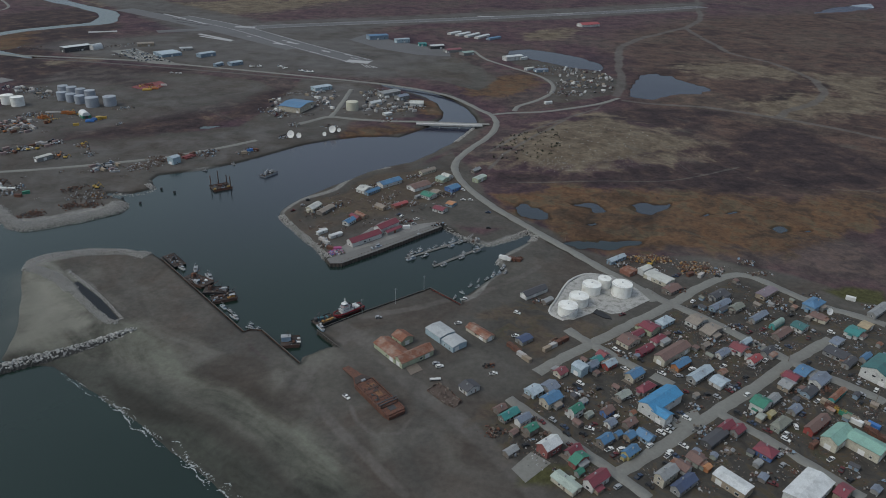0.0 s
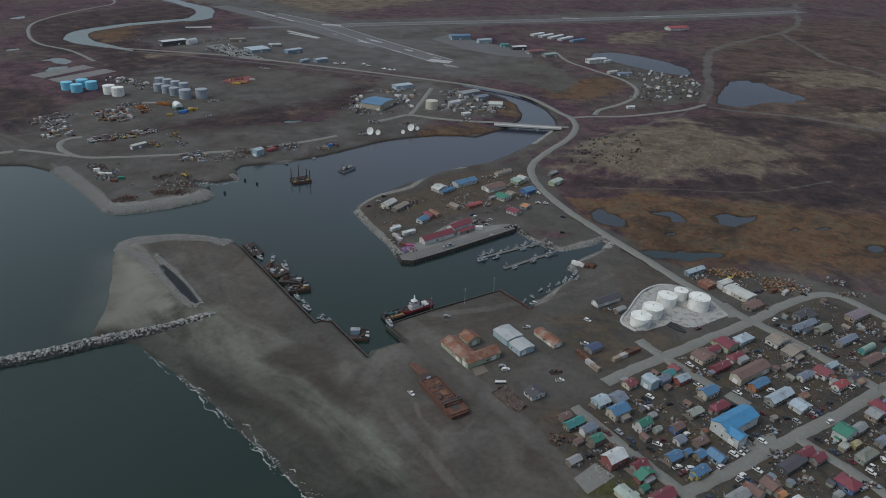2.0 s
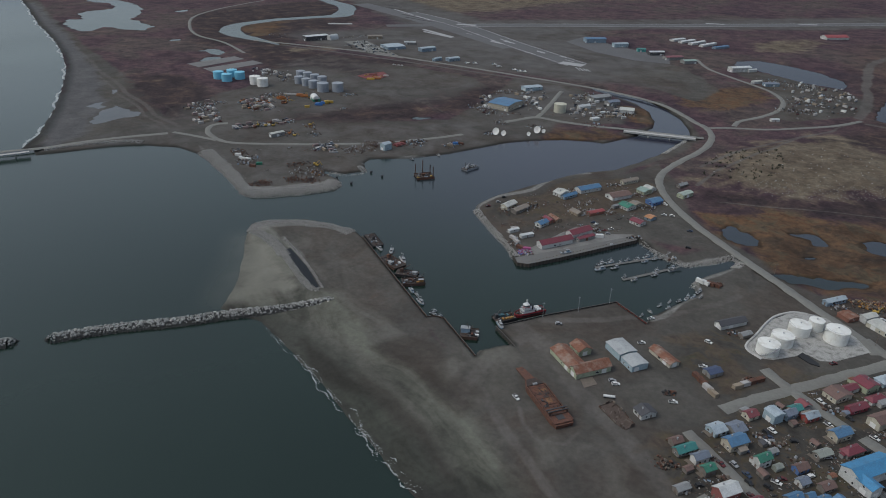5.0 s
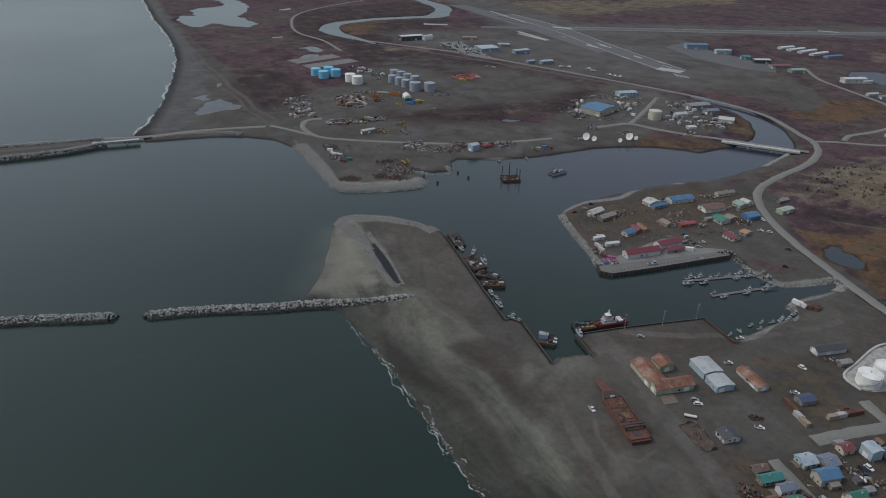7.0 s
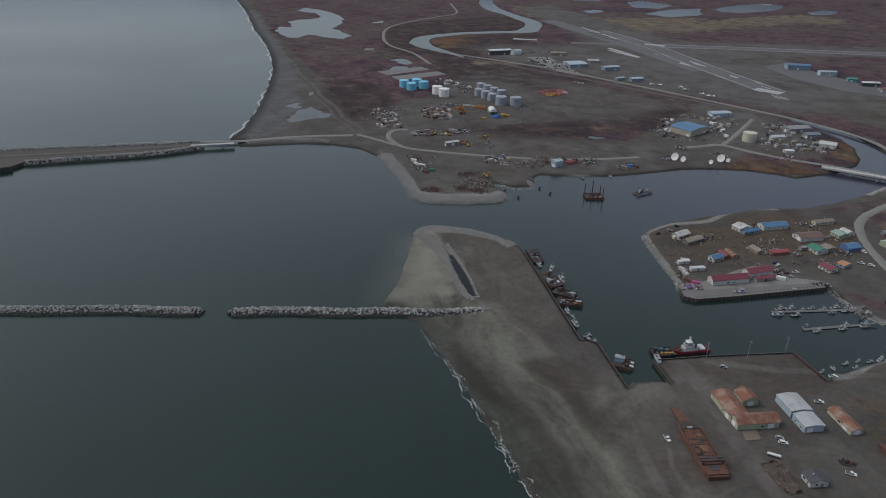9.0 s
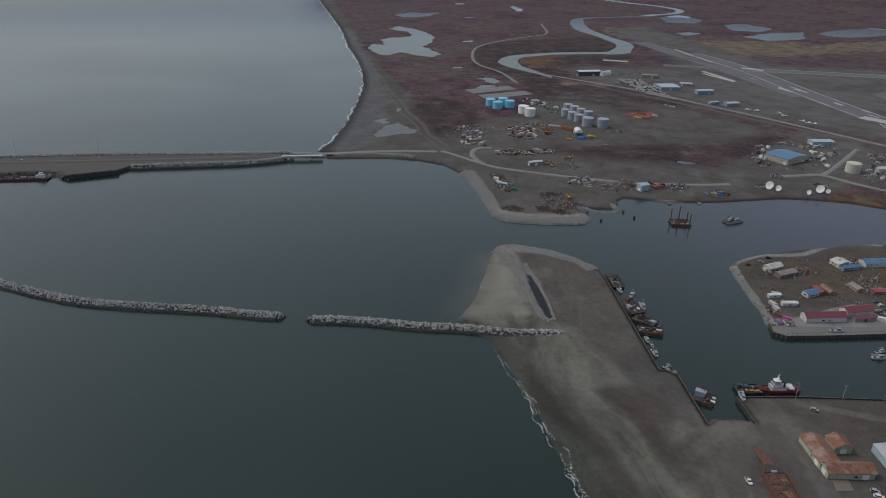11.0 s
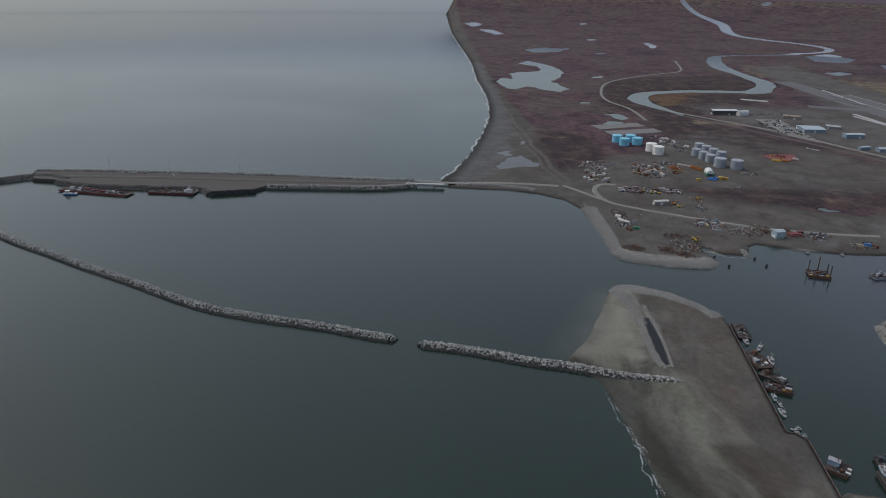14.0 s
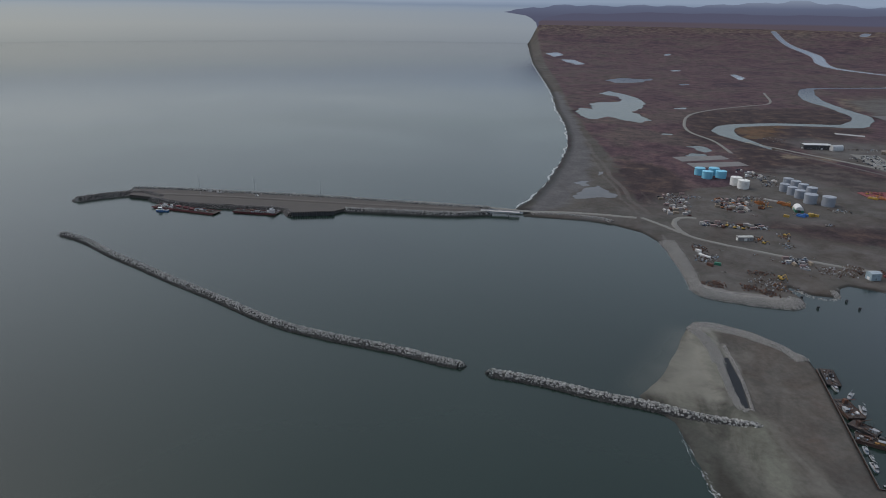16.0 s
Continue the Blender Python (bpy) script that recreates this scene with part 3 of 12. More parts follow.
SHORE_WEST = [(-281.9, 614.5), (-272.3, 596.7), (-284.3, 582.5), (-298.2, 578.5), (-308.7, 580.2), (-306.6, 573.9), (-286, 563.5), (-275.8, 548.4), (-276.3, 536.5), (-298.3, 516.3), (-319.7, 501.4), (-336.3, 493.8), (-351.8, 498.2), (-368.5, 514.2), (-392.6, 533.4), (-414.8, 550.1), (-453, 577.2), (-491.7, 587.5), (-525.6, 580.2), (-552.7, 564.7), (-573.8, 543.2), (-598, 517.7), (-602.8, 510.4), (-615.2, 519.6), (-623.8, 529.1), (-632.6, 521), (-660.5, 571.3), (-719.6, 649.7), (-800.2, 746), (-880.1, 833.7), (-983, 930.9), (-1117, 1040.9), (-1254, 1143.5), (-1518.7, 1360.1), (-1697.3, 1495.8), (-2041.8, 1755.4), (-2384.9, 2014.4), (-2882.3, 2414.8), (-3799.2, 3156.4), (-5000, 4150), (-6000, 5000)]
SHORE = SHORE_BEACH + SHORE_HARBOUR + SHORE_SLIPS + SHORE_NORTH + SHORE_WEST
RIVER_BENDS = [(-705.8, 1157.9), (-749.2, 1179.6), (-818, 1217.3), (-865.4, 1247.9), (-900.2, 1313.7), (-881.9, 1375.8), (-858.3, 1432.6), (-807.9, 1496.7), (-761.2, 1556), (-826.1, 1712.1), (-924.7, 1794), (-1064.5, 1918.5), (-1180.6, 2085.5), (-1224.5, 2197.4), (-1174.7, 2298.7), (-1120.3, 2439.4), (-1072.2, 2608.1), (-1116.1, 2761.4), (-1246.1, 2852.9), (-1406.4, 2883.4), (-1567.2, 2939.7), (-1698.8, 3075.2), (-1851.5, 3290.1), (-2167.3, 3565.3), (-2490.3, 3925.6)]
RIVER_WIDTHS = [4, 9, 14, 20, 17, 13, 13, 16, 24, 23, 18, 19, 20, 13, 12, 12, 13, 15, 13, 14, 15, 24, 24, 15, 14]
RIVER = smooth_line(RIVER_BENDS, 30.0)
_near = [int(np.argmin(np.hypot(*(RIVER - q).T))) for q in np.array(RIVER_BENDS)]
RIVER_HALF = np.interp(np.arange(len(RIVER)), _near, RIVER_WIDTHS)


def river_field(points, reach=90.0):
    """Distance to the river's banks, negative in its water."""
    out = np.full(len(points), reach)
    lo, hi = RIVER.min(0) - reach - 40, RIVER.max(0) + reach + 40
    near = ((points >= lo) & (points <= hi)).all(1)
    out[near] = np.minimum(reach, distance_to(points[near], RIVER, False, RIVER_HALF))
    return out


PONDS = []
PONDS.append([(271.1, 1017.1), (297.1, 1102.3), (326.5, 1173.9), (355.1, 1191.6), (376.2, 1163.5), (397.1, 1124.3), (414.7, 1075.7), (383.5, 1053.1), (338.7, 1032.8), (297, 1003.3)])
PONDS.append([(115.4, 1368.3), (150.8, 1392.9), (203.2, 1365.4), (249.8, 1315.8), (276.6, 1246.5), (261.7, 1200.7), (223.6, 1218.7), (183.2, 1252), (141.9, 1298.1), (114.6, 1327.1)])
PONDS.append([(60.4, 580), (69.5, 582.9), (80, 586), (89.5, 579.3), (95.3, 562.5), (88.2, 552.3), (76.7, 553.3), (67.6, 560.3)])
PONDS.append([(123.2, 589.2), (134, 592.3), (144.8, 584.6), (140.9, 575.1), (130.5, 572.2)])
PONDS.append([(175.7, 590.4), (192.3, 593.9), (210.1, 591), (200.5, 571.7), (189.5, 567.8), (180.6, 580.2)])
PONDS.append([(288.6, 550.6), (302.6, 557.7), (301.8, 546.8), (289, 537.7)])
PONDS.append([(98.5, 504.1), (116.9, 505), (130.9, 507.5), (154.5, 514.8), (166.1, 515.6), (165.1, 510.6), (144, 500.4), (128.9, 494.9), (111.9, 497.9)])
PONDS.append([(1074.1, 2139), (1216.4, 2307.1), (1408.9, 2445.6), (1350.3, 2312), (1184, 2190.5)])
PONDS.append([(-1217.8, 1172.2), (-1252.8, 1227.8), (-1226.3, 1236.4), (-1296.8, 1297.7), (-1309.8, 1343), (-1289.6, 1405.8), (-1359.3, 1475.3), (-1444.2, 1477.4), (-1480.9, 1556.2), (-1413.6, 1537.5), (-1319.4, 1499.5), (-1228.4, 1428.5), (-1168.1, 1346.3), (-1144.5, 1290.4), (-1082.8, 1256.6), (-1028.4, 1220.9), (-1025.4, 1177.9), (-1071.4, 1174.3), (-1122.5, 1182.6), (-1103, 1132.6), (-1120, 1118)])
PONDS.append([(-1713.1, 1778.5), (-1744.5, 1888.6), (-1662.1, 1926.5), (-1601.3, 1843.8), (-1631.7, 1742.4)])
PONDS.append([(-3861.9, 5533.7), (-4161.7, 6131.9), (-3802.4, 6111.8), (-3667.7, 5814)])
PONDS.append([(-3614, 4719.1), (-3724.4, 4968.1), (-3508.2, 4764.8), (-3414.1, 4526)])
PONDS.append([(-2719.5, 4392.6), (-2700.9, 4621.4), (-2536.6, 4537.2), (-2521.3, 4257.8)])
PONDS.append([(-2655.8, 2327.3), (-2664.8, 2405.4), (-2561.2, 2360), (-2525, 2262.8)])
PONDS.append([(-2434.1, 2216.5), (-2381.8, 2255), (-2219.3, 2168.6), (-2295.8, 2141.3)])
PONDS.append([(-1622.4, 2333.9), (-1629, 2370.5), (-1515.1, 2274.2), (-1501.2, 2214.9)])
PONDS.append([(-1056.9, 2434.5), (-1033, 2563.8), (-921.5, 2504.6), (-889.9, 2353.9), (-961.9, 2307.6)])
PONDS.append([(-823.5, 2046.9), (-808.6, 2109), (-763.9, 2085.4), (-776.1, 2009.7)])
PONDS.append([(-806.9, 2390.2), (-778.2, 2481.3), (-655.1, 2403.7), (-659.6, 2265.7), (-733.6, 2253)])
PONDS.append([(-654.8, 2112.2), (-629, 2264.8), (-559.7, 2377.8), (-511.2, 2190.4), (-572.1, 2075.9)])
PONDS.append([(-294.9, 788.2), (-291.4, 801.8), (-277, 801.9), (-282.3, 786.4)])
PONDS.append([(-795.9, 1047.9), (-789.3, 1074.1), (-744.6, 1057.9), (-741.6, 1028)])
PONDS.append([(-2240.6, 2113.1), (-2257.1, 2148.2), (-2250.9, 2178.3), (-2223.2, 2175.7), (-2203.5, 2140.8), (-2209.7, 2111.5)])
PONDS.append([(-1135.4, 1425.9), (-1140.5, 1444.9), (-1135.1, 1461.5), (-1122, 1460.7), (-1115.3, 1442), (-1120.6, 1425.7)])
PONDS.append([(-2061, 4063.1), (-2081.4, 4132.2), (-2075.1, 4174.4), (-2042.6, 4146.9), (-2018.6, 4075.6), (-2025, 4034.8)])
PONDS.append([(-1662.7, 1918.6), (-1677.6, 1946.9), (-1675.2, 1965.1), (-1654.5, 1955.2), (-1637.2, 1926.2), (-1639.7, 1908.5)])
PONDS.append([(-1500.1, 1890.6), (-1507.5, 1913.8), (-1502.4, 1932.8), (-1486.8, 1930.2), (-1477.4, 1907.1), (-1482.5, 1888.4)])
PONDS.append([(-2305.7, 2767.9), (-2319.2, 2798.2), (-2315.8, 2820.1), (-2295.3, 2812.8), (-2279.2, 2782), (-2282.7, 2760.5)])
PONDS.append([(-740.3, 981.2), (-744.9, 998.8), (-739.7, 1013.7), (-727.5, 1012.3), (-721.5, 994.9), (-726.6, 980.3)])
PONDS.append([(-1842.3, 2258.6), (-1853, 2289.5), (-1845.1, 2312.5), (-1821.9, 2305.5), (-1808.4, 2274.2), (-1816.4, 2251.8)])
PONDS.append([(-905.1, 1107.6), (-908.1, 1118.4), (-904, 1126.6), (-895.2, 1124.6), (-891.1, 1113.8), (-895.1, 1105.6)])
PONDS.append([(124.6, 542.6), (127.4, 544.4), (131.9, 545.2), (134.6, 543.9), (132.3, 542), (127.8, 541.3)])
PONDS.append([(226.2, 572.9), (229.9, 574.9), (235.8, 575.8), (239, 574.5), (235.8, 572.3), (230.1, 571.4)])
PONDS.append([(261.3, 582.2), (264.7, 584.2), (269.7, 585), (272.3, 583.7), (269.4, 581.4), (264.4, 580.7)])
PONDS.append([(309.4, 548.4), (312, 549.8), (315.9, 550.4), (317.8, 549.5), (315.5, 548), (311.7, 547.4)])
PONDS.append([(-523.1, 2388.2), (-502.5, 2515.2), (-442.3, 2665.0), (-351.8, 2680.8), (-358.0, 2480.8), (-430.4, 2335.6), (-478.7, 2329.3)])
PONDS.append([(-263.9, 2508.3), (-235.9, 2614.8), (-192.0, 2614.6), (-189.2, 2519.4), (-239.3, 2436.4)])
GRAVELS = []
GRAVELS.append([(60, 118), (-94.5, 226.2), (-122, 253.8), (-231.4, 317.3), (-305.9, 437.5), (-312.8, 465), (-228.7, 471), (-98.8, 329.9), (-81.4, 381), (-65.7, 375), (-0.8, 427.7), (52.3, 491.1), (81.5, 508.9), (7.1, 531.4), (-95.9, 461.1), (-140.2, 544), (-104.2, 630.7), (-5.4, 699.6), (6.6, 729.6), (27.3, 675.8), (33.7, 605), (99.5, 504.9), (128.8, 478.5), (184.1, 478.4), (238.6, 470.8), (279, 445.7), (311.2, 415.5), (700, 330), (1500, 0), (1500, -600), (600, -230), (200, 30)])
GRAVELS.append([(-615.2, 521.9), (-608.2, 578.5), (-578, 631.5), (-568.1, 672.6), (-596.9, 720.2), (-572.7, 762.5), (-581.8, 801.9), (-562.5, 845.3), (-607.3, 964.1), (-556.1, 985.4), (-437.3, 928.7), (-373.1, 906.9), (-282.3, 1021.8), (-245.2, 982.9), (-270.4, 878.2), (-351, 798.9), (-411.3, 727.9), (-498.3, 683.4), (-335, 763.4), (-250.9, 797.7), (-230.4, 901.6), (-221.9, 1058.1), (-154, 1057.1), (-81, 989), (-44.6, 916.5), (-45.6, 861.4), (-120, 832), (-131.3, 759.1), (-187.1, 705.2), (-243.1, 646.3), (-278.7, 596.9), (-282, 541.6), (-340.9, 496), (-420.5, 553)])
GRAVELS.append([(-609, 516.1), (-756, 698), (-915.7, 880.8), (-1157.5, 1078.5), (-1538.6, 1381.2), (-1521.5, 1393.7), (-1070.4, 1052.6), (-790.7, 851.3), (-635.6, 732.5), (-524.8, 639.9), (-546.2, 575.7)])
GRAVELS.append([(-728.2, 1244.1), (-713.1, 1306.4), (-580.2, 1397.2), (-475.8, 1584.8), (-371.7, 1657.2), (-88.3, 1807.4), (809.3, 2335.4), (739.5, 2115.5), (346.1, 1860.4), (-79, 1658.5), (-195.2, 1552.1), (-107.5, 1404), (3.5, 1352.7), (-12.8, 1213.4), (-83.4, 1141.8), (8.5, 1089.6), (-131.2, 1081.9), (-224.3, 1092.1), (-322.1, 1102.9), (-433.2, 1136.5), (-519, 1142), (-654.7, 1194.9)])
GRAVELS.append([(-990.9, 1950.6), (-968.1, 2120.2), (-345.6, 1551.3), (-285, 1317.5), (-587, 1504.1)])
GRAVELS.append([(80.6, 1332.9), (169.5, 1265.3), (256.1, 1181.5), (285.9, 1100.7), (250.9, 1021.4), (166.1, 960.7), (135.5, 972.9), (161.7, 1083.5), (124.4, 1217.9)])
GRAVELS.append([(-627.6, 993.7), (-578, 1109.5), (-451.8, 1080.1), (-284.6, 1036.8), (-264.6, 995.9), (-297.4, 880.3), (-346.1, 818.9), (-417.7, 872.7), (-523.9, 945.5)])
GRAVELS.append([(-3799.2, 3156.4), (-2384.9, 2014.4), (-2041.8, 1755.4), (-1697.3, 1495.8), (-1254, 1143.5), (-983, 930.9), (-925.3, 914.6), (-1201.1, 1145.8), (-1677.6, 1535.7), (-2180.3, 1920.8), (-2862.5, 2463.7), (-3783.2, 3203.3)])
GRAVELS.append([(-110.5, 1304.0), (-5.1, 1288.1), (54.2, 1194.8), (78.0, 1100.7), (48.0, 1019.7), (5.9, 1050.9), (-48.5, 1103.2), (-98.6, 1161.7)])
SANDS = []
SANDS.append([(-248.5, 319.4), (-301.9, 428.8), (-284.5, 444.7), (-208.1, 366.6), (-186.9, 360.3), (-168.8, 341.4), (-117.9, 306.1), (-68.9, 272.1), (-33.8, 238.8), (-79.9, 215.4), (-131.5, 254.6), (-220.7, 317.2)])
SANDS.append([(-612.1, 519), (-756, 698), (-915.7, 880.8), (-1157.5, 1078.5), (-1538.6, 1381.2), (-1523.8, 1392), (-1079.5, 1046.6), (-820.6, 832.9), (-687.6, 701.7), (-608.2, 578.5)])
BEACHES = []
BEACHES.append([(60, 118), (-79.9, 215.4), (-131.5, 254.6), (-220.7, 317.2), (-250.7, 322.4), (-280.4, 393), (-276.3, 406.5), (-209.2, 352.8), (-168.8, 341.4), (-107.2, 305.6), (-58.6, 277.4), (-26.9, 242.3)])
BEACHES.append([(-616.9, 511.6), (-756, 698), (-915.7, 880.8), (-1157.5, 1078.5), (-1544.3, 1377), (-1521.5, 1393.7), (-1070.4, 1052.6), (-790.7, 851.3), (-610.3, 648), (-592.1, 562)])
BEACHES.append([(-623.6, 531.5), (-881.1, 831.9), (-1254, 1143.5), (-2384.9, 2014.4), (-3799.2, 3156.4), (-7117, 5997.7), (-7104.7, 6081.7), (-2420.5, 2086.7), (-1237, 1175.5), (-882.7, 880.7), (-663.9, 633.4)])
MARSHES = []
MARSHES.append([(39.1, 605.5), (117.3, 627), (254.3, 623.7), (341.2, 609.3), (433.6, 631.5), (393.6, 561), (280.8, 497), (187.6, 490.5), (122.6, 481), (91.6, 515.1)])
MARSHES.append([(5.9, 1061.8), (59.5, 1089), (129.1, 1162.6), (148.1, 1081.6), (87.7, 983.2), (38.6, 976.9)])
MARSHES.append([(-145, 792), (-85, 818.7), (-22.5, 813.6), (-54.8, 779.6), (-120, 765.4)])
MARSHES.append([(-67, 963.1), (-18.2, 925.9), (-8.8, 880.3), (-29.5, 865.6)])
MARSHES.append([(-860.9, 1278.1), (-873.6, 1362.3), (-832.2, 1401.4), (-769.2, 1277.7), (-765.0, 1198.7)])
MARSHES.append([(-64.9, 901.4), (-26.0, 985.9), (-5.1, 924.0), (-3.7, 871.7), (-29.3, 868.9)])
DRY = []
DRY.append([(71.4, 756.6), (120.3, 842.4), (201.9, 896.8), (248.9, 844.1), (306.3, 780.6), (238.4, 704.5), (124.5, 676.1), (42.1, 677.1)])
DRY.append([(411.8, 1252.5), (524.5, 1311.2), (606.6, 1233.5), (513.5, 1174.5), (433, 1163)])
DRY.append([(411.3, 975.3), (547.3, 1060), (665.1, 1039.9), (625.6, 970.2), (462.4, 907.5)])
DRY.append([(167.4, 1569.2), (269.8, 1671.2), (306.6, 1653.2), (198.7, 1515.4)])
DRY.append([(-650.1, 1098), (-539.8, 1315.3), (-457.2, 1372.3), (-483.8, 1258.9)])
DRY.append([(-718.1, 1885.9), (-488, 2100.9), (-444, 1931.2), (-566, 1846.7)])
DRY.append([(469.5, 1259.2), (561.7, 1299.4), (626.4, 1234.3), (575.1, 1163.5), (486.8, 1181.4)])
DRY.append([(165.7, 1553.2), (230.1, 1621.6), (272.8, 1605.7), (233.6, 1506.9), (170.8, 1481.0)])
DRY.append([(-1034.4, 1996.5), (-845.7, 1965.6), (-654.9, 1905.5), (-479.9, 2065.9), (-414.1, 1812.1), (-550.9, 1690.9), (-731.2, 1712.5), (-903.3, 1830.5)])
DRY.append([(643.2, 1227.3), (754.0, 1197.9), (619.3, 960.3), (596.6, 1021.5)])
DRY.append([(-530.7, 1843.6), (-458.0, 2037.9), (-379.3, 2238.3), (-265.0, 2394.7), (-141.1, 2352.8), (-145.4, 2240.3), (-263.0, 2166.0), (-336.6, 2014.2), (-410.4, 1843.9), (-505.9, 1786.1)])
DARK = []
DARK.append([(-729.4, 1121.7), (-597.2, 1133.4), (-415.1, 1090.2), (-487.9, 1030.8), (-549.8, 984.6), (-625.1, 946.4)])
DARK.append([(-447.1, 756.1), (-311.4, 794.2), (-256.6, 989.2), (-213.2, 977.7), (-252.4, 825.6), (-318.5, 758.9), (-421.1, 706.3)])
DARK.append([(-758.6, 856.1), (-668.8, 863.6), (-577.8, 775.3), (-534.4, 650.3), (-693.2, 745.9)])
DARK.append([(-420.7, 742.2), (-292.7, 926.5), (-249.5, 900.4), (-309.8, 797.6), (-375.2, 717.1)])
DARK.append([(-1059.2, 1442), (-915, 1806.9), (-684.6, 1498.1), (-664.6, 1121.3), (-829.7, 1100.1), (-930.1, 1190.3)])
DARK.append([(-612.1, 978), (-538.8, 990.9), (-496.8, 979.2), (-439.7, 951.4), (-408.1, 956.3), (-406, 998.6), (-452.7, 1033.7), (-529.3, 1057.9), (-593.6, 1066.7)])
DARK.append([(-426, 735.4), (-399.3, 771.3), (-357.5, 808.9), (-303.8, 852), (-284.5, 804.8), (-333.2, 759.3), (-389, 726.1)])
DARK.append([(52.6, 657.6), (183.9, 679.9), (269.6, 698.6), (386.5, 850.9), (448.9, 878.4), (460.8, 784.4), (489.0, 730.5), (475.8, 636.3), (279.8, 619.7), (224.7, 617.9), (143.6, 621.4), (50.6, 622.4)])
DARK.append([(167.7, 872.9), (242.2, 945.0), (319.3, 939.2), (387.3, 932.5), (286.4, 827.6), (244.1, 855.4)])
GRASS = []
GRASS.append([(270.6, 436.8), (291.9, 446.6), (319.4, 435.8), (310.1, 419.3), (279.2, 421.3)])
GRASS.append([(47.8, 242.5), (63.9, 243.2), (59.6, 231.9), (44, 231.2)])
YARDS = []
YARDS.append([(28.7, 288.2), (59.6, 320.7), (99.1, 357.2), (154.4, 403.8), (219, 453.1), (254.5, 419.7), (294.3, 385.7), (272, 316.9), (220.9, 232.4), (58.7, 225.9), (22.1, 272.5)])
YARDS.append([(-130.9, 534.6), (-117.2, 577.2), (-81.6, 627.5), (-26, 674.4), (5, 667), (15.3, 614), (-3, 584.2), (-44.8, 555.3), (-89.4, 543.9), (-111.9, 519)])
YARDS.append([(29.9, 387.6), (69.8, 408.4), (80.8, 376.8), (61.6, 338.5), (32, 354.7)])
PALE = []
PALE.append([(-467.4, 596.5), (-407.3, 554.3), (-358.5, 512.9), (-330.3, 518.3), (-297, 546.9), (-284.6, 560.7), (-272.4, 537), (-296.9, 513.9), (-337.1, 490.2), (-358.8, 499.2), (-409.8, 543)])
PALE.append([(-300.7, 427), (-306.3, 442), (-300.3, 452), (-287, 457.9), (-263, 464.2), (-239.9, 466.3), (-220.3, 461.7), (-218.3, 449.4), (-229.1, 455.7), (-238.8, 459.2), (-256.9, 453.2), (-275.6, 448.2), (-289, 444.8), (-271.3, 430.4), (-258.1, 414), (-242.3, 396.2), (-222.3, 376.8), (-209.2, 366.9), (-206.1, 369.5), (-227.6, 392.7), (-252.8, 414.6), (-270.5, 430.9), (-267.7, 432.4), (-247.4, 414.1), (-224.6, 393.3), (-199.9, 366.4), (-204, 360.8), (-211.4, 361.3), (-229.9, 378.5), (-250.5, 398.2), (-270.2, 416.7), (-286.9, 424.5)])
QUAYS = []
QUAYS.append([(-216.8, 458.8), (-210.7, 452.4), (-122, 357), (-119.2, 359.9), (-111.4, 359.5), (-81, 326.4), (-76.1, 330.2)])
QUAYS.append([(-54.3, 336.5), (-77.5, 361.3), (-52.4, 383.8), (-8.1, 419.1), (13.7, 397.8)])
QUAYS.append([(-89.3, 458.1), (-83.6, 450.2), (-75.2, 451.8), (-52.8, 472.5), (-0.9, 525.2)])
PALE_LINES = []
PALE_LINES.append([(-90.8, 464.6), (-109.2, 491.7), (-124.5, 512.3), (-139.9, 531.2), (-142.9, 547.5), (-132, 573.9), (-112.8, 601.2), (-92.4, 628.4), (-78.1, 651.2), (-62, 667)])
PALE_LINES.append([(-282.2, 615.1), (-241.4, 642), (-207.9, 671), (-185.8, 700.4), (-157.2, 734.1), (-130.3, 753.9), (-101.8, 767.7)])
PALE_LINES.append([(2.1, 522.6), (19.6, 499.5), (36.9, 491.8), (56.9, 504.2), (74.5, 511.7), (67.7, 499), (47, 476.8), (41.6, 465.5), (45, 449.6), (30.5, 430.5), (14.5, 407.7)])
PALE_LINES.append([(-390.9, 531.2), (-448.8, 571.7), (-487, 581.8)])
APRONS = []
APRONS.append([(-247.7, 964.5), (-167.2, 1029.3), (-42.4, 948.7), (-30.3, 878.9), (-116.4, 865.1), (-139.7, 871.7), (-191, 801)])
APRONS.append([(-728.2, 1244.1), (-713.1, 1306.4), (-580.2, 1397.2), (-475.8, 1584.8), (-371.7, 1657.2), (-88.3, 1807.4), (809.3, 2335.4), (739.5, 2115.5), (346.1, 1860.4), (-79, 1658.5), (-195.2, 1552.1), (-107.5, 1404), (3.5, 1352.7), (-12.8, 1213.4), (-83.4, 1141.8), (8.5, 1089.6), (-131.2, 1081.9), (-224.3, 1092.1), (-322.1, 1102.9), (-433.2, 1136.5), (-519, 1142), (-654.7, 1194.9)])
APRONS.append([(-990.9, 1950.6), (-968.1, 2120.2), (-345.6, 1551.3), (-285, 1317.5), (-587, 1504.1)])
APRONS.append([(-780.3, 1264.1), (-725.1, 1447.3), (-515.3, 1593.1), (-285, 1317.5), (-239.7, 1142.8), (-462.2, 1140.6), (-645.1, 1187.5)])
FANS = []
FANS.append([(-285.8, 379.2), (-297, 403.2), (-304.4, 426.3), (-299.5, 431.3), (-277.1, 416.2), (-238.7, 386.1), (-214.2, 363.8), (-230.1, 335.1), (-258.7, 323.1), (-268.4, 352.2)])
DAMP = []
